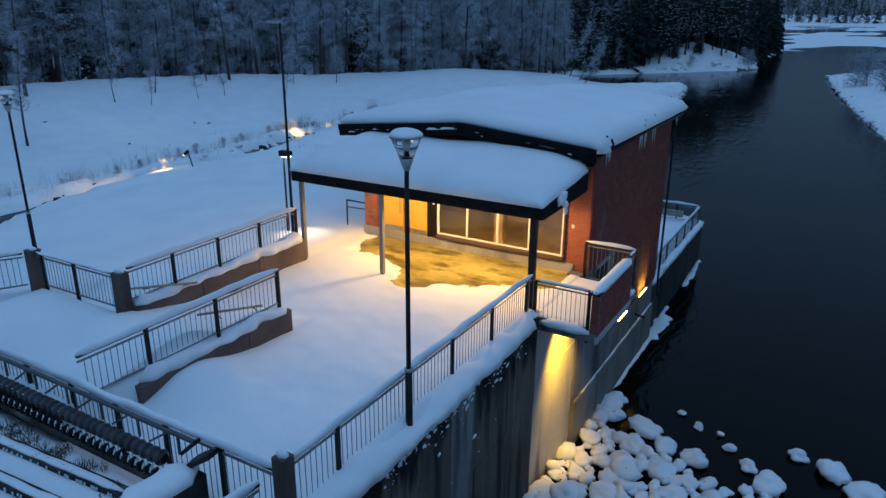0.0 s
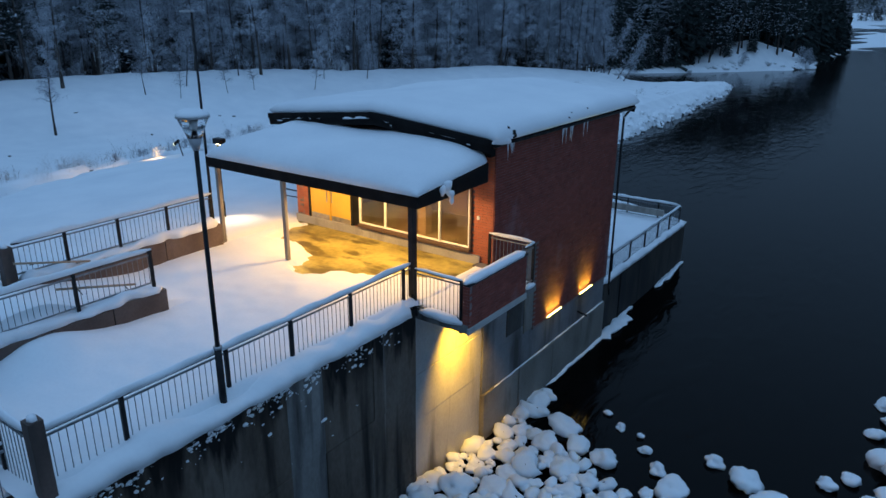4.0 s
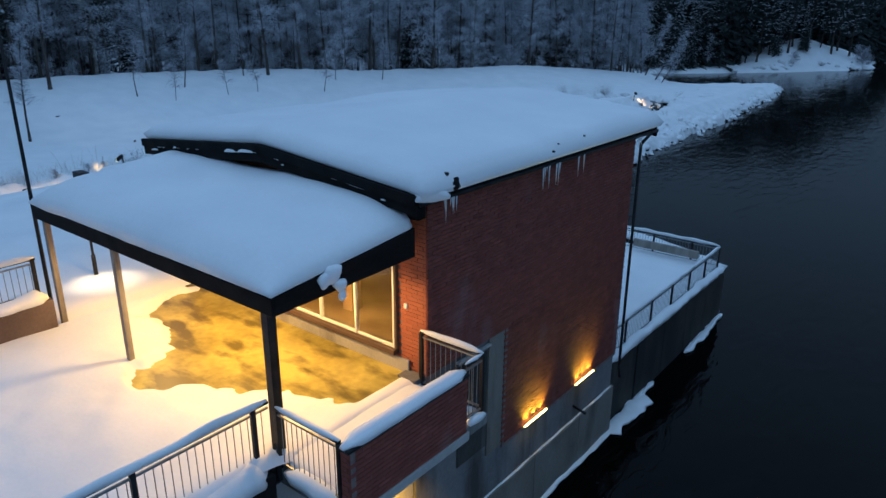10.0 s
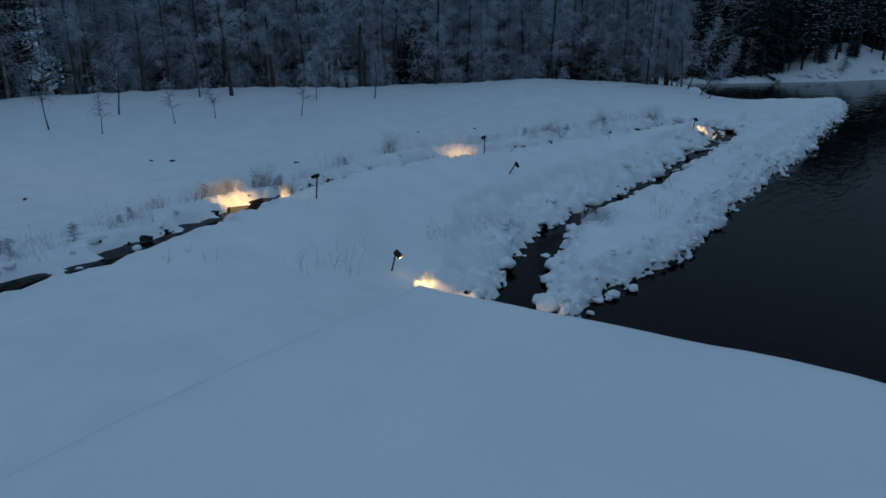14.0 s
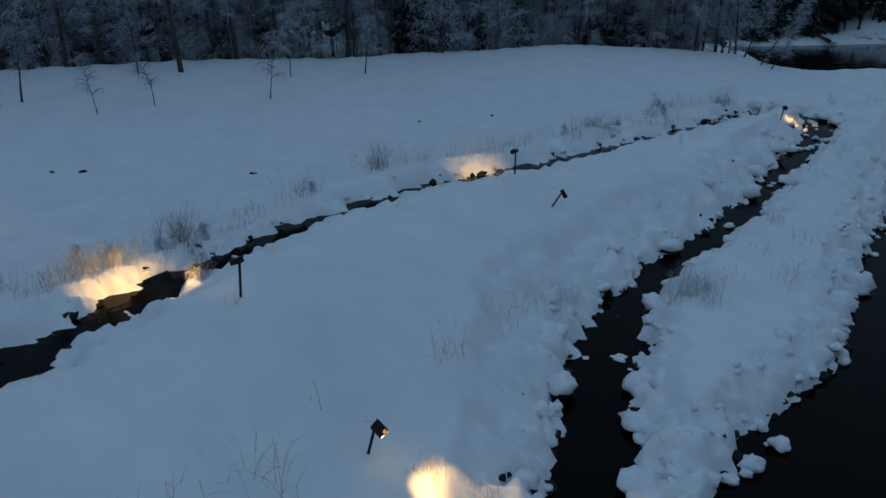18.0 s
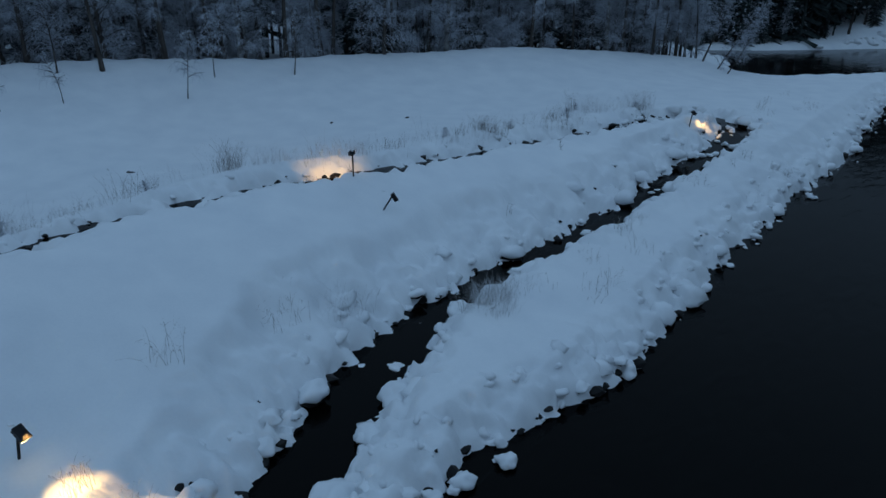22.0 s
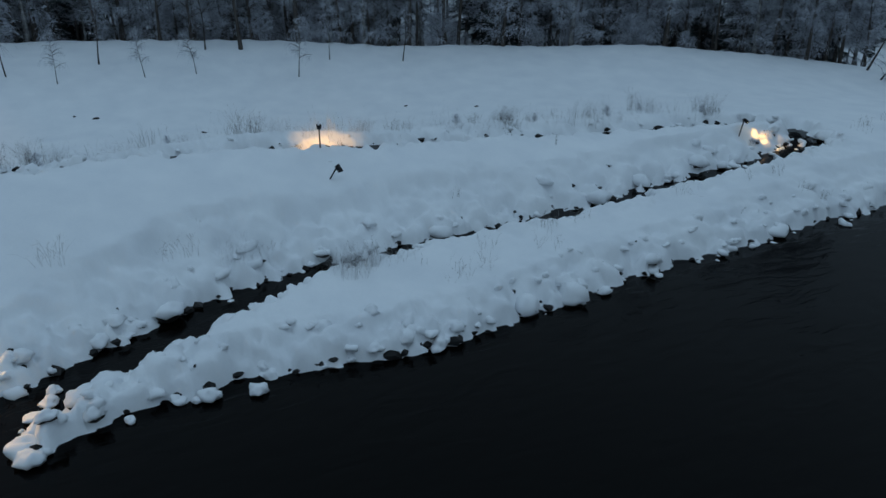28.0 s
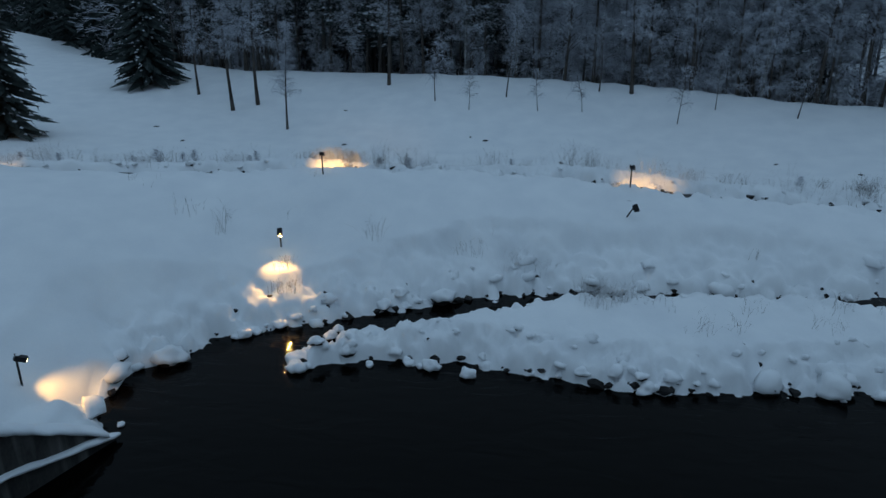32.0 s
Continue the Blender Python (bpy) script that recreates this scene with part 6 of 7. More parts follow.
def mesh_of(name, v, f, mat):
    me = bpy.data.meshes.new(name)
    me.from_pydata([tuple(p) for p in v], [], f)
    me.materials.append(mat)
    return me


def birch_parts(seed, h=14.0, low=0.18, limbs=46, twigs=17, width=0.016, reach=2.3):
    rng = random.Random(seed)
    trunk, line = trunk_mesh(h, h * (0.0075 + 0.0035 * rng.random()), 0.8, rng, mat=BIRCH if seed % 5 == 1 else BARK)
    lv, lf, tv, tf = [], [], [], []
    for k in range(limbs):
        t = low + (0.97 - low) * (k + rng.random()) / limbs
        a = on_line(line, t)
        ang = rng.uniform(0, 6.3)
        ln = reach * (1.1 - 0.75 * t) * rng.uniform(0.6, 1.2)
        out = Vector((math.cos(ang), math.sin(ang), rng.uniform(0.35, 1.0))).normalized()
        mid = a + out * ln * 0.6
        end = mid + (out + Vector((0, 0, -0.45))).normalized() * ln * 0.6
        strip(lv, lf, a, mid, 0.032, 0.02, rng)
        strip(lv, lf, a, mid, 0.032, 0.02, rng)
        strip(lv, lf, mid, end, 0.02, 0.008, rng)
        for i in range(twigs):
            s = rng.uniform(0.15, 1.0)
            p = a.lerp(mid, s / 0.55) if s < 0.55 else mid.lerp(end, (s - 0.55) / 0.45)
            d = Vector((rng.uniform(-1, 1), rng.uniform(-1, 1), rng.uniform(-0.9, 0.7))) * rng.uniform(0.35, 0.85)
            q = p + d * 0.6
            strip(tv, tf, p, q, width, width * 0.8, rng)
            strip(tv, tf, q, q + d * 0.5 + Vector((0, 0, -0.25)), width * 0.8, width * 0.3, rng)
            strip(tv, tf, p.lerp(q, 0.5), p.lerp(q, 0.5) + Vector((rng.uniform(-0.4, 0.4), rng.uniform(-0.4, 0.4), rng.uniform(-0.5, 0.1))), width * 0.7, width * 0.3, rng)
    tv0 = [v.co.copy() for v in trunk.vertices]
    both = mesh_of("trunk", tv0 + lv, [tuple(f.vertices) for f in trunk.polygons] + [tuple(i + len(tv0) for i in f) for f in lf], trunk.materials[0])
    return [("trunk", both), ("crown", mesh_of("crown", tv, tf, FROST))]


def spruce_parts(seed, h=15.0, reach=2.6, snowy=0.5, low=0.04):
    rng = random.Random(seed)
    trunk, line = trunk_mesh(h, h * 0.012, 0.2, rng)
    nv, nf, sv_, sf_ = [], [], [], []
    tiers = int(h * 2.3)
    for k in range(tiers):
        t = low + (0.98 - low) * k / tiers
        ln0 = reach * (1 - t) ** 0.85 + 0.15
        for j in range(9):
            ang = 2 * math.pi * (j + rng.random()) / 9
            ln = ln0 * rng.uniform(0.7, 1.15)
            o = on_line(line, t) + Vector((0, 0, rng.uniform(-0.2, 0.2)))
            d = Vector((math.cos(ang), math.sin(ang), 0))
            s = Vector((-d.y, d.x, 0))
            pts = [o + d * ln * u + Vector((0, 0, -0.38 * ln * u ** 1.6 + 0.10 * ln * max(0, u - 0.75))) for u in (0.0, 0.35, 0.7, 1.0)]
            ws = [0.05, 0.20 * ln ** 0.6, 0.17 * ln ** 0.6, 0.03]
            base = len(nv)
            for p, w in zip(pts, ws):
                nv += [p - s * w + Vector((0, 0, -w * 0.7)), p, p + s * w + Vector((0, 0, -w * 0.7))]
            for i in range(3):
                b = base + 3 * i
                nf += [(b, b + 1, b + 4, b + 3), (b + 1, b + 2, b + 5, b + 4)]
            for i in range(5):
                u = rng.uniform(0.2, 0.95)
                p = o + d * ln * u + Vector((0, 0, -0.38 * ln * u ** 1.6))
                q = p + s * rng.choice((-1, 1)) * rng.uniform(0.15, 0.4) + d * rng.uniform(0, 0.2) + Vector((0, 0, -rng.uniform(0.15, 0.4)))
                strip(nv, nf, p, q, 0.07, 0.02, rng)
            for _ in range(4):
                if rng.random() > snowy:
                    continue
                u = rng.uniform(0.3, 1.0)
                p = o + d * ln * u + s * rng.uniform(-0.12, 0.12) * ln + Vector((0, 0, -0.38 * ln * u ** 1.6 + 0.05))
                w, b = rng.uniform(0.07, 0.2), len(sv_)
                sv_ += [p + Vector((0, 0, 0.06)), p + d * w * 1.5 + Vector((0, 0, -0.1)), p + s * w - Vector((0, 0, 0.05)), p - d * w, p - s * w - Vector((0, 0, 0.05))]
                sf_ += [(b, b + 1, b + 2), (b, b + 2, b + 3), (b, b + 3, b + 4), (b, b + 4, b + 1)]
    return [("trunk", trunk), ("crown", mesh_of("crown", nv, nf, NEEDLE)), ("snow_load", mesh_of("snow_load", sv_, sf_, SNOWY))]


def pine_parts(seed, h=15.0):
    rng = random.Random(seed)
    trunk, line = trunk_mesh(h, h * 0.012, 0.6, rng)
    nv, nf, sv_, sf_ = [], [], [], []
    for k in range(46):
        t = 0.24 + 0.74 * (k + rng.random()) / 46
        a = on_line(line, t)
        ang = rng.uniform(0, 6.3)
        ln = 2.1 * (1.25 - t) * rng.uniform(0.6, 1.2)
        d = Vector((math.cos(ang), math.sin(ang), rng.uniform(-0.1, 0.45)))
        e = a + d * ln
        strip(nv, nf, a, e, 0.04, 0.02, rng)
        for i in range(34):
            c = a.lerp(e, rng.uniform(0.45, 1.05)) + Vector((rng.gauss(0, 0.28), rng.gauss(0, 0.28), rng.gauss(0, 0.14)))
            strip(nv, nf, c, c + Vector((rng.uniform(-0.3, 0.3), rng.uniform(-0.3, 0.3), rng.uniform(-0.1, 0.25))), 0.045, 0.015, rng)
        if rng.random() < 0.75:
            for i in range(3):
                c = a.lerp(e, rng.uniform(0.5, 1.0)) + Vector((rng.gauss(0, 0.2), rng.gauss(0, 0.2), 0.12))
                w, b = rng.uniform(0.14, 0.3), len(sv_)
                ring = [c + Vector((math.cos(q) * w * rng.uniform(0.7, 1.2), math.sin(q) * w * rng.uniform(0.7, 1.2), -0.08)) for q in (0, 1.05, 2.1, 3.14, 4.2, 5.2)]
                sv_ += [c + Vector((0, 0, 0.1))] + ring
                sf_ += [(b, b + 1 + q, b + 1 + (q + 1) % 6) for q in range(6)]
    return [("trunk", trunk), ("crown", mesh_of("crown", nv, nf, NEEDLE)), ("snow_load", mesh_of("snow_load", sv_, sf_, SNOWY))]


KINDS = {
    "birch": [birch_parts(k, 13.0 + 1.3 * (k % 4), (0.03, 0.16, 0.30)[k % 3], 64, 24, 0.013) for k in range(9)],
    "spruce": [spruce_parts(20 + k, 14.0 + 2 * k, 2.4 + 0.2 * k, 0.55) for k in range(3)],
    "pine": [pine_parts(40 + k, 14.0 + 1.5 * k) for k in range(2)],
    "fir": [spruce_parts(31, 13.0, 4.6, 0.3, 0.10), spruce_parts(33, 14.0, 3.2, 0.35, 0.03)],
    "sapling": [birch_parts(60 + k, 4.2 + 0.5 * k, 0.30, 16, 9, 0.010, 1.1) for k in range(3)],
    "shrub": [birch_parts(80 + k, 2.6, 0.02, 26, 12, 0.012, 1.3) for k in range(2)],
}
WORDS = {"birch": ("birch_tree", "bare birch with hoar frost on its twigs", "tree", "forest birches"), "spruce": ("spruce_tree", "dark spruce with snow on its drooping branches", "tree", "forest spruces"),
         "fir": ("spruce_tree", "broad dark spruce", "tree", "forest spruces"), "pine": ("pine_tree", "tall pine with clumps of snow in its crown", "tree", "forest pines"), "sapling": ("young_birch", "thin young birch standing in the meadow snow", "tree", "young trees"),
         "shrub": ("shrub", "leafless frosted shrub at the wood's edge", "shrub", "shrubs")}


def tree(kind, x, y, scale=1.0, variant=None, lean=0.0, label="", z=None):
    parts_ = KINDS[kind][rnd.randrange(len(KINDS[kind])) if variant is None else variant]
    name, lab, cat, grp = WORDS[kind]
    o = thing(name, (0, 0, 0), label or lab, cat, grp)
    o.matrix_basis = Matrix.LocRotScale((x, y, (ground_at(x, y) if z is None else z) - 0.05), Euler((lean, rnd.uniform(-0.03, 0.03), rnd.uniform(0, 6.3))), (scale,) * 3)
    for n, me in parts_:
        p = new(n, me)
        p.parent = o
        if n == "snow_load":
            tagged(p, "", "", "", "stuff")
    return o


wood = []
for (a, s) in along(EDGE_LINE, 0.9):
    n = np.array(s)
    if n[0] > 0:
        n = -n
    for d0, chance in ((1.6, 0.6), (4.5, 0.7), (8.5, 0.6)):
        if rnd.random() < chance:
            wood.append((a + n * (d0 + rnd.uniform(-1.2, 2.2)) + np.array((rnd.uniform(-0.6, 0.6), rnd.uniform(-0.8, 0.8))), d0))
wood_z = heights(np.array([w for w, _ in wood]), False)
for (p, d0), z in zip(wood, wood_z):
    x, y = p
    u = rnd.random()
    kind = "birch"
    if y > 84:
        kind = "spruce" if u < 0.26 else "birch"
    elif y < 50:
        kind = "pine" if u < (0.6 if y < 42 else 0.35) else "birch"
    else:
        kind = "pine" if u < 0.13 else "spruce" if u < 0.15 else "birch"
    if kind == "spruce" and d0 < 8:
        kind = "birch"
    if y > 92 and d0 > 6 and rnd.random() < 0.35:
        kind = "spruce"
    tree(kind, x, y, rnd.uniform(0.85, 1.25), None, rnd.uniform(-0.04, 0.04), "", z)

for x, y in small_shrubs:
    tree("shrub", x, y, rnd.uniform(0.14, 0.3), None, 0.0, "small bare shrub beside the upper brook")
# named single trees on the meadow
for kind, x, y, sc, lean, lab in (("sapling", -58.0, 50.3, 0.75, 0.2, ""), ("sapling", -58.1, 53.9, 0.8, 0.1, ""), ("sapling", -58.0, 44.6, 0.75, 0.05, "forked leafless young tree in the meadow snow"), ("sapling", -56.2, 61.2, 1.0, -0.08, ""), ("sapling", -57.7, 64.3, 1.0, 0.05, ""),
                                  ("sapling", -55.7, 69.9, 0.9, 0, ""), ("birch", -61.8, 58.3, 0.9, 0.03, "slender pale birch ahead of the wood"), ("sapling", -59.1, 41.6, 1.3, 0, ""), ("birch", -54.1, 30.1, 0.55, 0.02, "small frosted birch on the meadow"), ("birch", -59.5, 25.6, 0.95, 0, ""), ("birch", -58.0, 24.0, 0.9, 0, ""),
                                  ("fir", -65.5, 12.3, 0.95, 0, "broad dark spruce alone on the snowy slope"), ("fir", -44.6, 12.8, 1.0, 0.001, "big dark spruce close by the brook meadow"), ("birch", -62, 19, 0.7, 0, ""), ("sapling", -61, 47.5, 1.1, 0, ""), ("sapling", -62.5, 55.6, 1.1, 0, ""), ("birch", -64.5, 36.4, 0.9, 0, "")):
    tree(kind, x, y, sc, (0 if lean == 0 else 1) if kind == "fir" else 2 if kind == "birch" else None, lean, lab)
for k in range(60):
    (a, s) = rnd.choice(along(EDGE_LINE, 1.0))
    tree("shrub", a[0] - rnd.uniform(1.0, 5.0), a[1] + rnd.uniform(0, 2.0), rnd.uniform(0.6, 1.3))
for x, y, sc, l in ((-36.6, 104, 0.45, 0.5), (-35.4, 103.4, 0.5, -0.5), (-38.5, 105, 0.6, 0.35), (-40, 107, 0.8, 0.1), (-41.5, 108.5, 0.8, -0.2)):
    tree("birch", x, y, sc, None, l, "leaning bare birch at the inlet shore")


# woods further back and across the water: one mesh of rough trees each
def far_wood(name, spots, label, conifer=0.4, seed=3, low=lambda x, y: 0.06, tall=(11, 17)):
    rng = random.Random(seed)
    bv, bf, tv, tf = [], [], [], []
    for x, y, z in spots:
        h = rng.uniform(*tall)
        lean = Vector((rng.uniform(-0.4, 0.4), rng.uniform(-0.4, 0.4), 0))
        base, top = Vector((x, y, z - 0.3)), Vector((x, y, z + h)) + lean
        for _ in range(2):
            strip(bv, bf, base, top, 0.15, 0.03, rng)
        fir = rng.random() < (conifer(x, y) if callable(conifer) else conifer)
        for k in range(46 if fir else 60):
            t = rng.uniform(low(x, y) if fir else 0.12, 1.0)
            a = base.lerp(top, t)
            ang = rng.uniform(0, 6.3)
            ln = (2.6 * (1 - t) + 0.3) if fir else rng.uniform(0.6, 2.0)
            e = a + Vector((math.cos(ang) * ln, math.sin(ang) * ln, -0.35 * ln if fir else rng.uniform(-0.2, 1.2)))
            if fir:
                strip(bv, bf, a, e, 0.16, 0.30, rng)
                strip(bv, bf, a, e, 0.10, 0.2, rng)
            else:
                strip(tv, tf, a, e, 0.04, 0.025, rng)
                strip(tv, tf, a.lerp(e, 0.6), e + Vector((rng.uniform(-0.6, 0.6), rng.uniform(-0.6, 0.6), -0.2)), 0.035, 0.025, rng)
                strip(tv, tf, a.lerp(e, 0.3), a.lerp(e, 0.5) + Vector((rng.uniform(-0.8, 0.8), rng.uniform(-0.8, 0.8), rng.uniform(-0.5, 0.4))), 0.035, 0.02, rng)
    tagged(mesh_ob(name, bv, bf, NEEDLE), label, "woods", "", "stuff")
    if tf:
        tagged(mesh_ob(name + "_twigs", tv, tf, FROST), "frosted twigs of the distant woods", "woods", "", "stuff")


spots = []
for (a, s) in along([(-190, -120), (-141, -63), (-110, -28)] + EDGE_LINE, 0.8):
    n = np.array(s if s[0] < 0 else -s)
    for d0 in ((11, 13, 17, 20, 24, 29, 36, 46, 58) if a[0] > -82 else (0, 3, 6, 10, 15, 20, 26)):
        if rnd.random() < 0.8:
            q = a + n * (d0 + rnd.uniform(-2, 3)) + np.array((rnd.uniform(-1, 1), rnd.uniform(-1, 1)))
            spots.append(q)
_z = heights(np.array(spots), False)
far_wood("far_woods", [(q[0], q[1], z) for q, z in zip(spots, _z)], "dense dark woods behind the meadow", lambda x, y: 0.75 if y < 40 else 0.45 if y < 52 else 0.2, 5, tall=(13, 20))
spots = []
for k in range(5200):
    x, y = rnd.uniform(-130, -20), rnd.uniform(134, 275)
    spots.append((x, y))
spots = np.array(spots)
d, _, _ = edge_distance(spots, FAR_SHORE)
keep = inside(spots, FAR_SHORE) & (d > np.where(spots[:, 1] > 186, 0.3, np.where(spots[:, 0] < -37, 1.6, 7.5)))
spots = spots[keep]
_z = heights(spots, False)
far_wood("far_woods", [(q[0], q[1], z) for q, z in zip(spots, _z)], "dark woods on the headland across the inlet", 0.85, 7, lambda x, y: 0.03 if x < -41 or y > 180 else 0.2, (12, 18))
spots = np.array([(rnd.uniform(-2, 120), rnd.uniform(100, 210)) for k in range(300)] + [(rnd.uniform(18, 80), rnd.uniform(20, 110)) for k in range(160)])
d, _, _ = edge_distance(spots, RIGHT_SHORE)
keep = inside(spots, RIGHT_SHORE) & (d > 9)
spots = spots[keep]
_z = heights(spots, False)
far_wood("far_woods", [(q[0], q[1], z) for q, z in zip(spots, _z)], "frosted woods on the opposite bank", 0.3, 9)
spots = [(x, y, WATER_Z + 2 + (y - 830) * 0.12) for x, y in ((rnd.uniform(-250, 420), rnd.uniform(840, 1010)) for k in range(1500))] + [(x, y, WATER_Z + 2.0) for x, y in ((rnd.uniform(-200, 360), rnd.uniform(826, 840)) for k in range(330))]
far_wood("far_woods", spots, "distant wooded shore", 0.5, 11)
# houses on the distant shore
for x, y, w in ((30.0, 818.0, 9.0), (92.0, 822.0, 11.0), (118.0, 820.0, 8.0)):
    house = thing("house", (x, y, WATER_Z + 2.0), "small pale house with a snowy gable roof on the distant shore", "house", "distant houses")
    box("wall", -w / 2, w / 2, -3.5, 3.5, 0.0, 3.6, WHITEFRAME if w < 10 else RUSTCON, house)
    for _x in (-w * 0.25, w * 0.2):
        box("window", _x - 0.6, _x + 0.6, -3.56, -3.505, 1.3, 2.6, FASCIA, house)
    mesh_ob("roof", [(-w / 2 - 0.4, -4.0, 3.5), (w / 2 + 0.4, -4.0, 3.5), (w / 2 + 0.4, 0, 6.3), (-w / 2 - 0.4, 0, 6.3), (-w / 2 - 0.4, 4.0, 3.5), (w / 2 + 0.4, 4.0, 3.5)], [(0, 1, 2, 3), (3, 2, 5, 4), (0, 3, 4), (1, 5, 2), (0, 4, 5, 1)], SNOW, house)
# thin trunks on the open slope of the headland and shrubs at its point
for u, inland in ((0.12, 5.0), (0.2, 8.0), (0.3, 6.5), (0.36, 3.0), (0.42, 8.0), (0.45, 5.5), (0.5, 7.5), (0.54, 4.0), (0.6, 7.5), (0.66, 5.0), (0.70, 8.5), (0.75, 6.0), (0.80, 4.5), (0.86, 6.5), (0.92, 5.0)):
    inland *= 0.5
    x, y = -44.0 + 23.0 * u - 0.83 * inland, 139.5 + 34.5 * u + 0.55 * inland
    tree("pine", x, y, rnd.uniform(0.75, 1.15), None, rnd.uniform(-0.08, 0.08), "slender dark pine on the open snow slope")
for u, inland in ((0.02, 2.5), (0.06, 5.5), (0.1, 2.0), (0.14, 7.0), (0.18, 3.0), (0.22, 5.0), (0.27, 2.2), (0.33, 8.0), (0.38, 5.5), (0.48, 2.4), (0.57, 6.5), (0.64, 2.6)):
    x, y = -44.0 + 23.0 * u - 0.83 * inland, 139.5 + 34.5 * u + 0.55 * inland
    tree("birch" if rnd.random() < 0.6 else "spruce", x, y, rnd.uniform(0.4, 0.75), None, rnd.uniform(-0.1, 0.1), "young tree on the open snow slope of the headland")
for x, y in ((-21.8, 174.0), (-22.4, 173.2), (-21.6, 175.4), (-23.2, 172.6), (-22.6, 175.0), (-31.5, 157.0)):
    tree("shrub", x, y, rnd.uniform(0.7, 1.2), None, 0.0, "dark bare shrub at the point of the headland")
for x, y in ((-47.5, 139), (-50, 138), (-46.5, 143), (-52, 137.5), (-44.5, 147), (-49, 143)):
    tree("pine" if rnd.random() < 0.4 else "spruce", x, y, rnd.uniform(0.8, 1.15))
for k in range(10):
    tree("shrub", rnd.uniform(-2.0, 8.0), rnd.uniform(112, 165), rnd.uniform(1.2, 2.2), None, 0.0, "frosted willow shrub on the opposite bank")
for k in range(40):
    x = rnd.uniform(-150, -88)
    tree("shrub", x, -28 + (x + 110) * 1.13 + rnd.uniform(2, 14), rnd.uniform(0.6, 1.6))

# ---- intake beside the dam ----
bed = snow_slab("intake_snow", -14.5, -5.4, 2.6, 5.32, lambda x, y: 0.26, 0.1, "thin snow over dry grass beside the intake", 51, 0.2, 0.3, 0.5)
ledge_ = box("floor_intake", -15, -5.45, 2.2, 5.3, -0.9, 0.26, CONCRETE)
tagged(ledge_, "concrete ledge of the intake", "floor", "", "structure")
for k in range(16):
    x, y = rnd.uniform(-11.0, -7.6), rnd.uniform(4.85, 5.08)
    v, f = blades(0, 0, 0, 44, 0.16, 0.16, 0.007, rnd)
    o = mesh_ob("dry_grass", v, f, MUDDY)
    o.location = (x, y, 0.34)
    tagged(o, "tuft of dead brown grass in thin snow", "grass", "grass tufts", "stuff")
auger = thing("corrugated_pipe", (0, 0, 0), "black corrugated pipe along the intake railing", "pipe")
_v, _f = [], []
_rings = (0.074, 0.08, 0.112, 0.118, 0.118, 0.112, 0.08, 0.074)
for i in range(46 * 8):
    x = -14.4 + i * 0.16 / 8
    r = _rings[i % 8]
    for j in range(16):
        a = 2 * math.pi * j / 16
        _v.append((x, 5.42 + r * math.cos(a), 0.80 + r * math.sin(a)))
    if i:
        o = (i - 1) * 16
        _f += [(o + j, o + (j + 1) % 16, o + 16 + (j + 1) % 16, o + 16 + j) for j in range(16)]
mesh_ob("pipe_body", _v, _f, PIPE, auger)
box("carrier_rail", -14.5, -6.95, 5.17, 5.22, 0.54, 0.62, DARKCON, auger, "worn grey board under the pipe")
for k in range(46):
    x = -14.28 + k * 0.16
    box("saddle", x, x + 0.035, 5.19, 5.3, 0.56, 0.74, BLACK, auger, bevel=0)
    if k > 18:
        tube("snow_tooth", (x + 0.09, 5.235, 0.665), (x + 0.09, 5.25, 0.75), 0.026, SNOW, auger, "", 0.006, 6)
truss = thing("truss_rail", (0, 0, 0), "dark steel lattice rail above the pipe", "truss")
_bm = bmesh.new()
bm_beam(_bm, (-14.5, 5.47, 1.26), (-6.45, 5.47, 1.26), 0.045, 0.045)
part("chord", _bm, PIPE, truss)
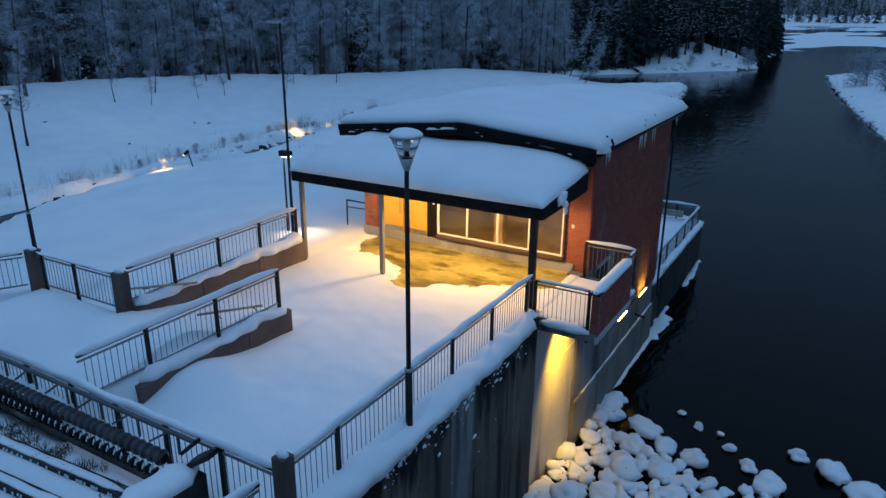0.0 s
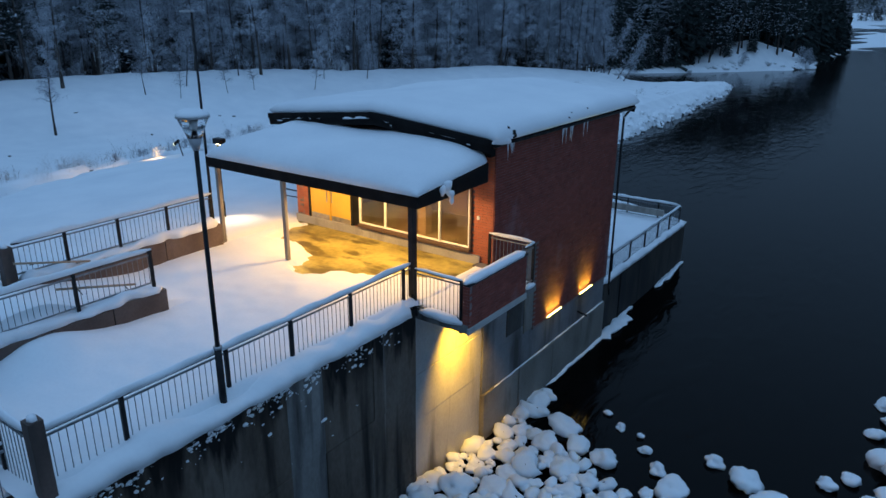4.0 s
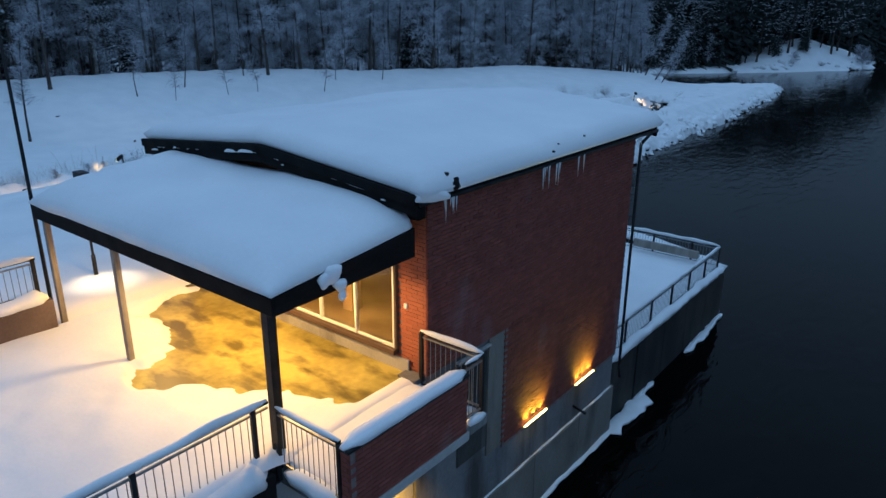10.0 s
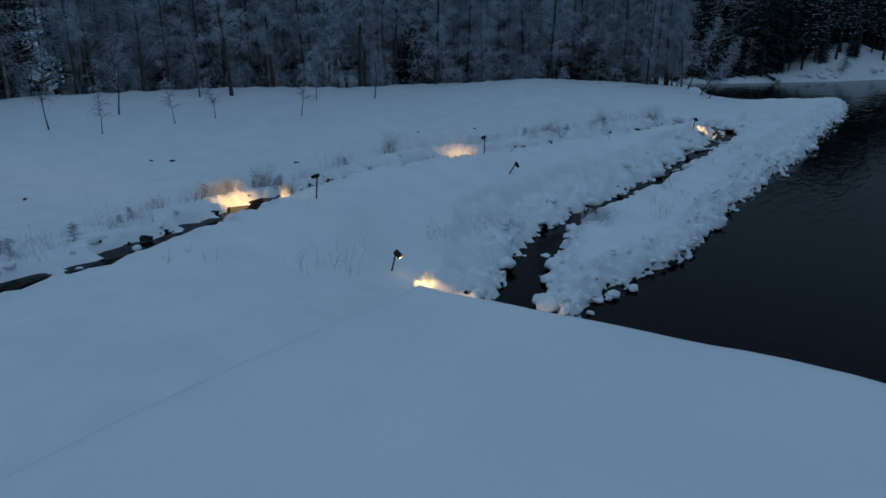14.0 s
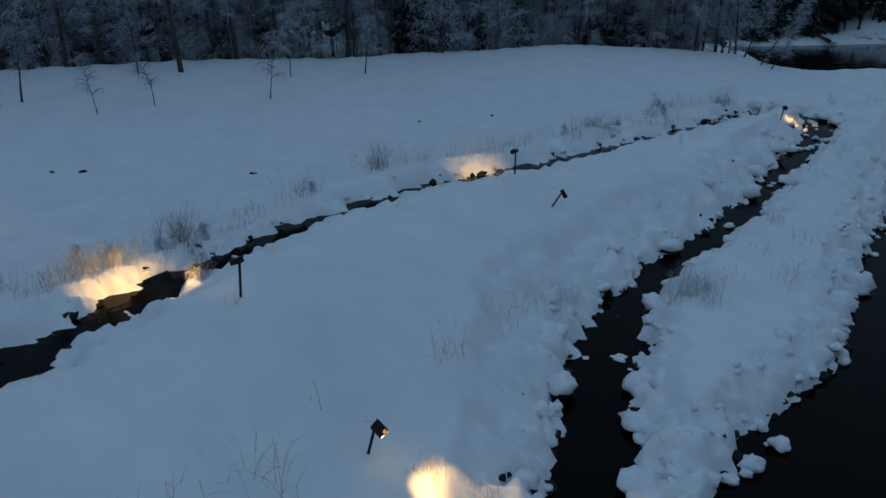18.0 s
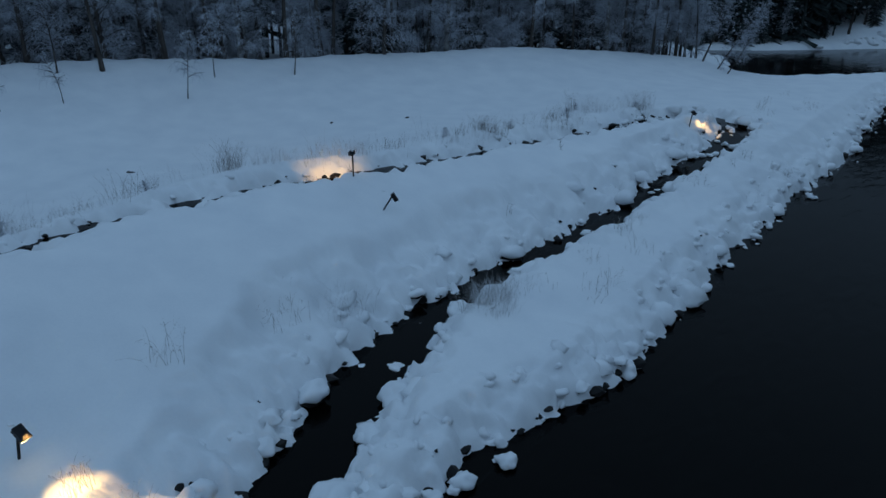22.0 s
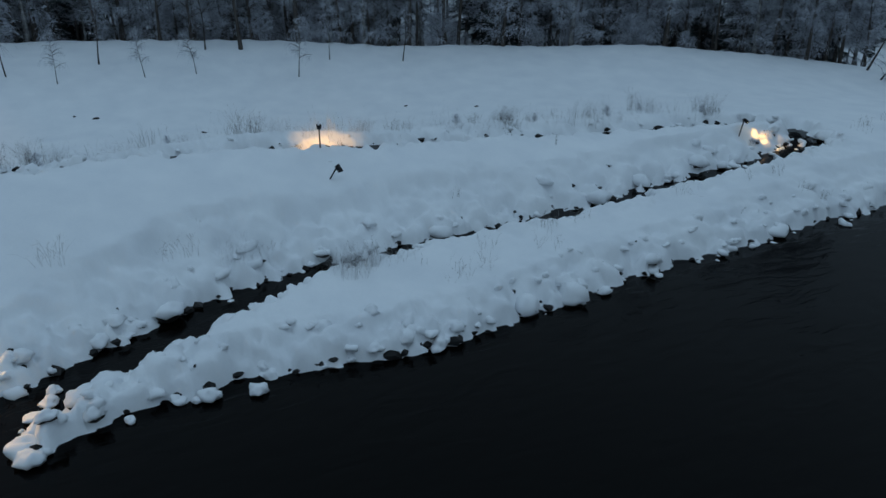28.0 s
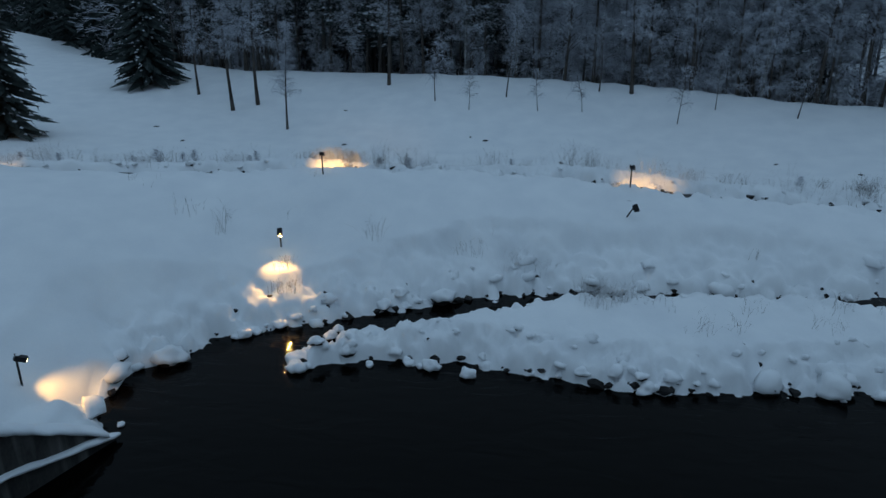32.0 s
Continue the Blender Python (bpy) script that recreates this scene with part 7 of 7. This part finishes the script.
for k in range(9):
    x = -14.2 + k * 0.85
    _bm = bmesh.new()
    bm_beam(_bm, (x, 5.47, 0.95), (x + 0.42, 5.47, 1.24), 0.03, 0.03)
    part("brace", _bm, PIPE, truss)
    _bm = bmesh.new()
    bm_beam(_bm, (x + 0.62, 5.47, 1.24), (x + 0.62, 5.47, 0.95), 0.03, 0.03)
    part("upright", _bm, PIPE, truss)
chute = thing("chute", (-6.5, 5.05, 0.7), "dark steel discharge chute with a snowy top", "chute")
_bm = bmesh.new()
bm_box(_bm, -0.26, 0.24, -0.75, 0.42, -0.6, 0.14, 0.02)
part("hopper", _bm, BLACK, chute)
_bm = bmesh.new()
bm_beam(_bm, (-0.02, 0.40, 0.22), (0.42, 0.46, 0.52), 0.3, 0.07)
part("lip", _bm, BLACK, chute, "bent steel lip")
_bm = bmesh.new()
bm_beam(_bm, (-0.22, 0.44, 0.30), (0.06, 0.52, 0.56), 0.14, 0.05)
part("flap", _bm, BLACK, chute)
snow_strip("chute_snow", [(-6.52, 4.3, 0.85), (-6.5, 4.8, 0.84), (-6.5, 5.46, 0.85)], 0.5, 0.2, "thick snow on the discharge chute", 61, lumpy=0.15)
for (x0, y0), (x1, y1), z in (((-14.5, 4.45), (-7.4, 4.94), 0.44), ((-14.5, 3.85), (-7.4, 4.34), 0.46)):
    beam_ = thing("intake_beam", (0, 0, 0), "icy concrete beam of the intake", "beam", "intake beams")
    _bm = bmesh.new()
    bm_beam(_bm, (x0, y0, z - 0.25), (x1, y1, z - 0.25), 0.22, 0.5)
    part("beam_body", _bm, DARKCON, beam_)
    _bm = bmesh.new()
    for k in range(60):
        t, h = rnd.random(), rnd.uniform(0.05, 0.22)
        bm_tube(_bm, (x0 + (x1 - x0) * t, y0 + (y1 - y0) * t - 0.12, z - h), (x0 + (x1 - x0) * t, y0 + (y1 - y0) * t - 0.12, z), 0.003, 0.018, 5)
    part("ice_fringe", _bm, ICE, beam_, "fringe of icicles", True)
    snow_strip("beam_snow", [(x0, y0, z), (x1, y1, z)], 0.14, 0.04, "snow on an intake beam", z * 7)
railing("steel railing on the dam beside the corner pillar", (-5.1, 5.3, 0.08), (-5.1, 2.6, 0.08), 1.15, (0.4, 0.9), seed=66, snow=0.12)
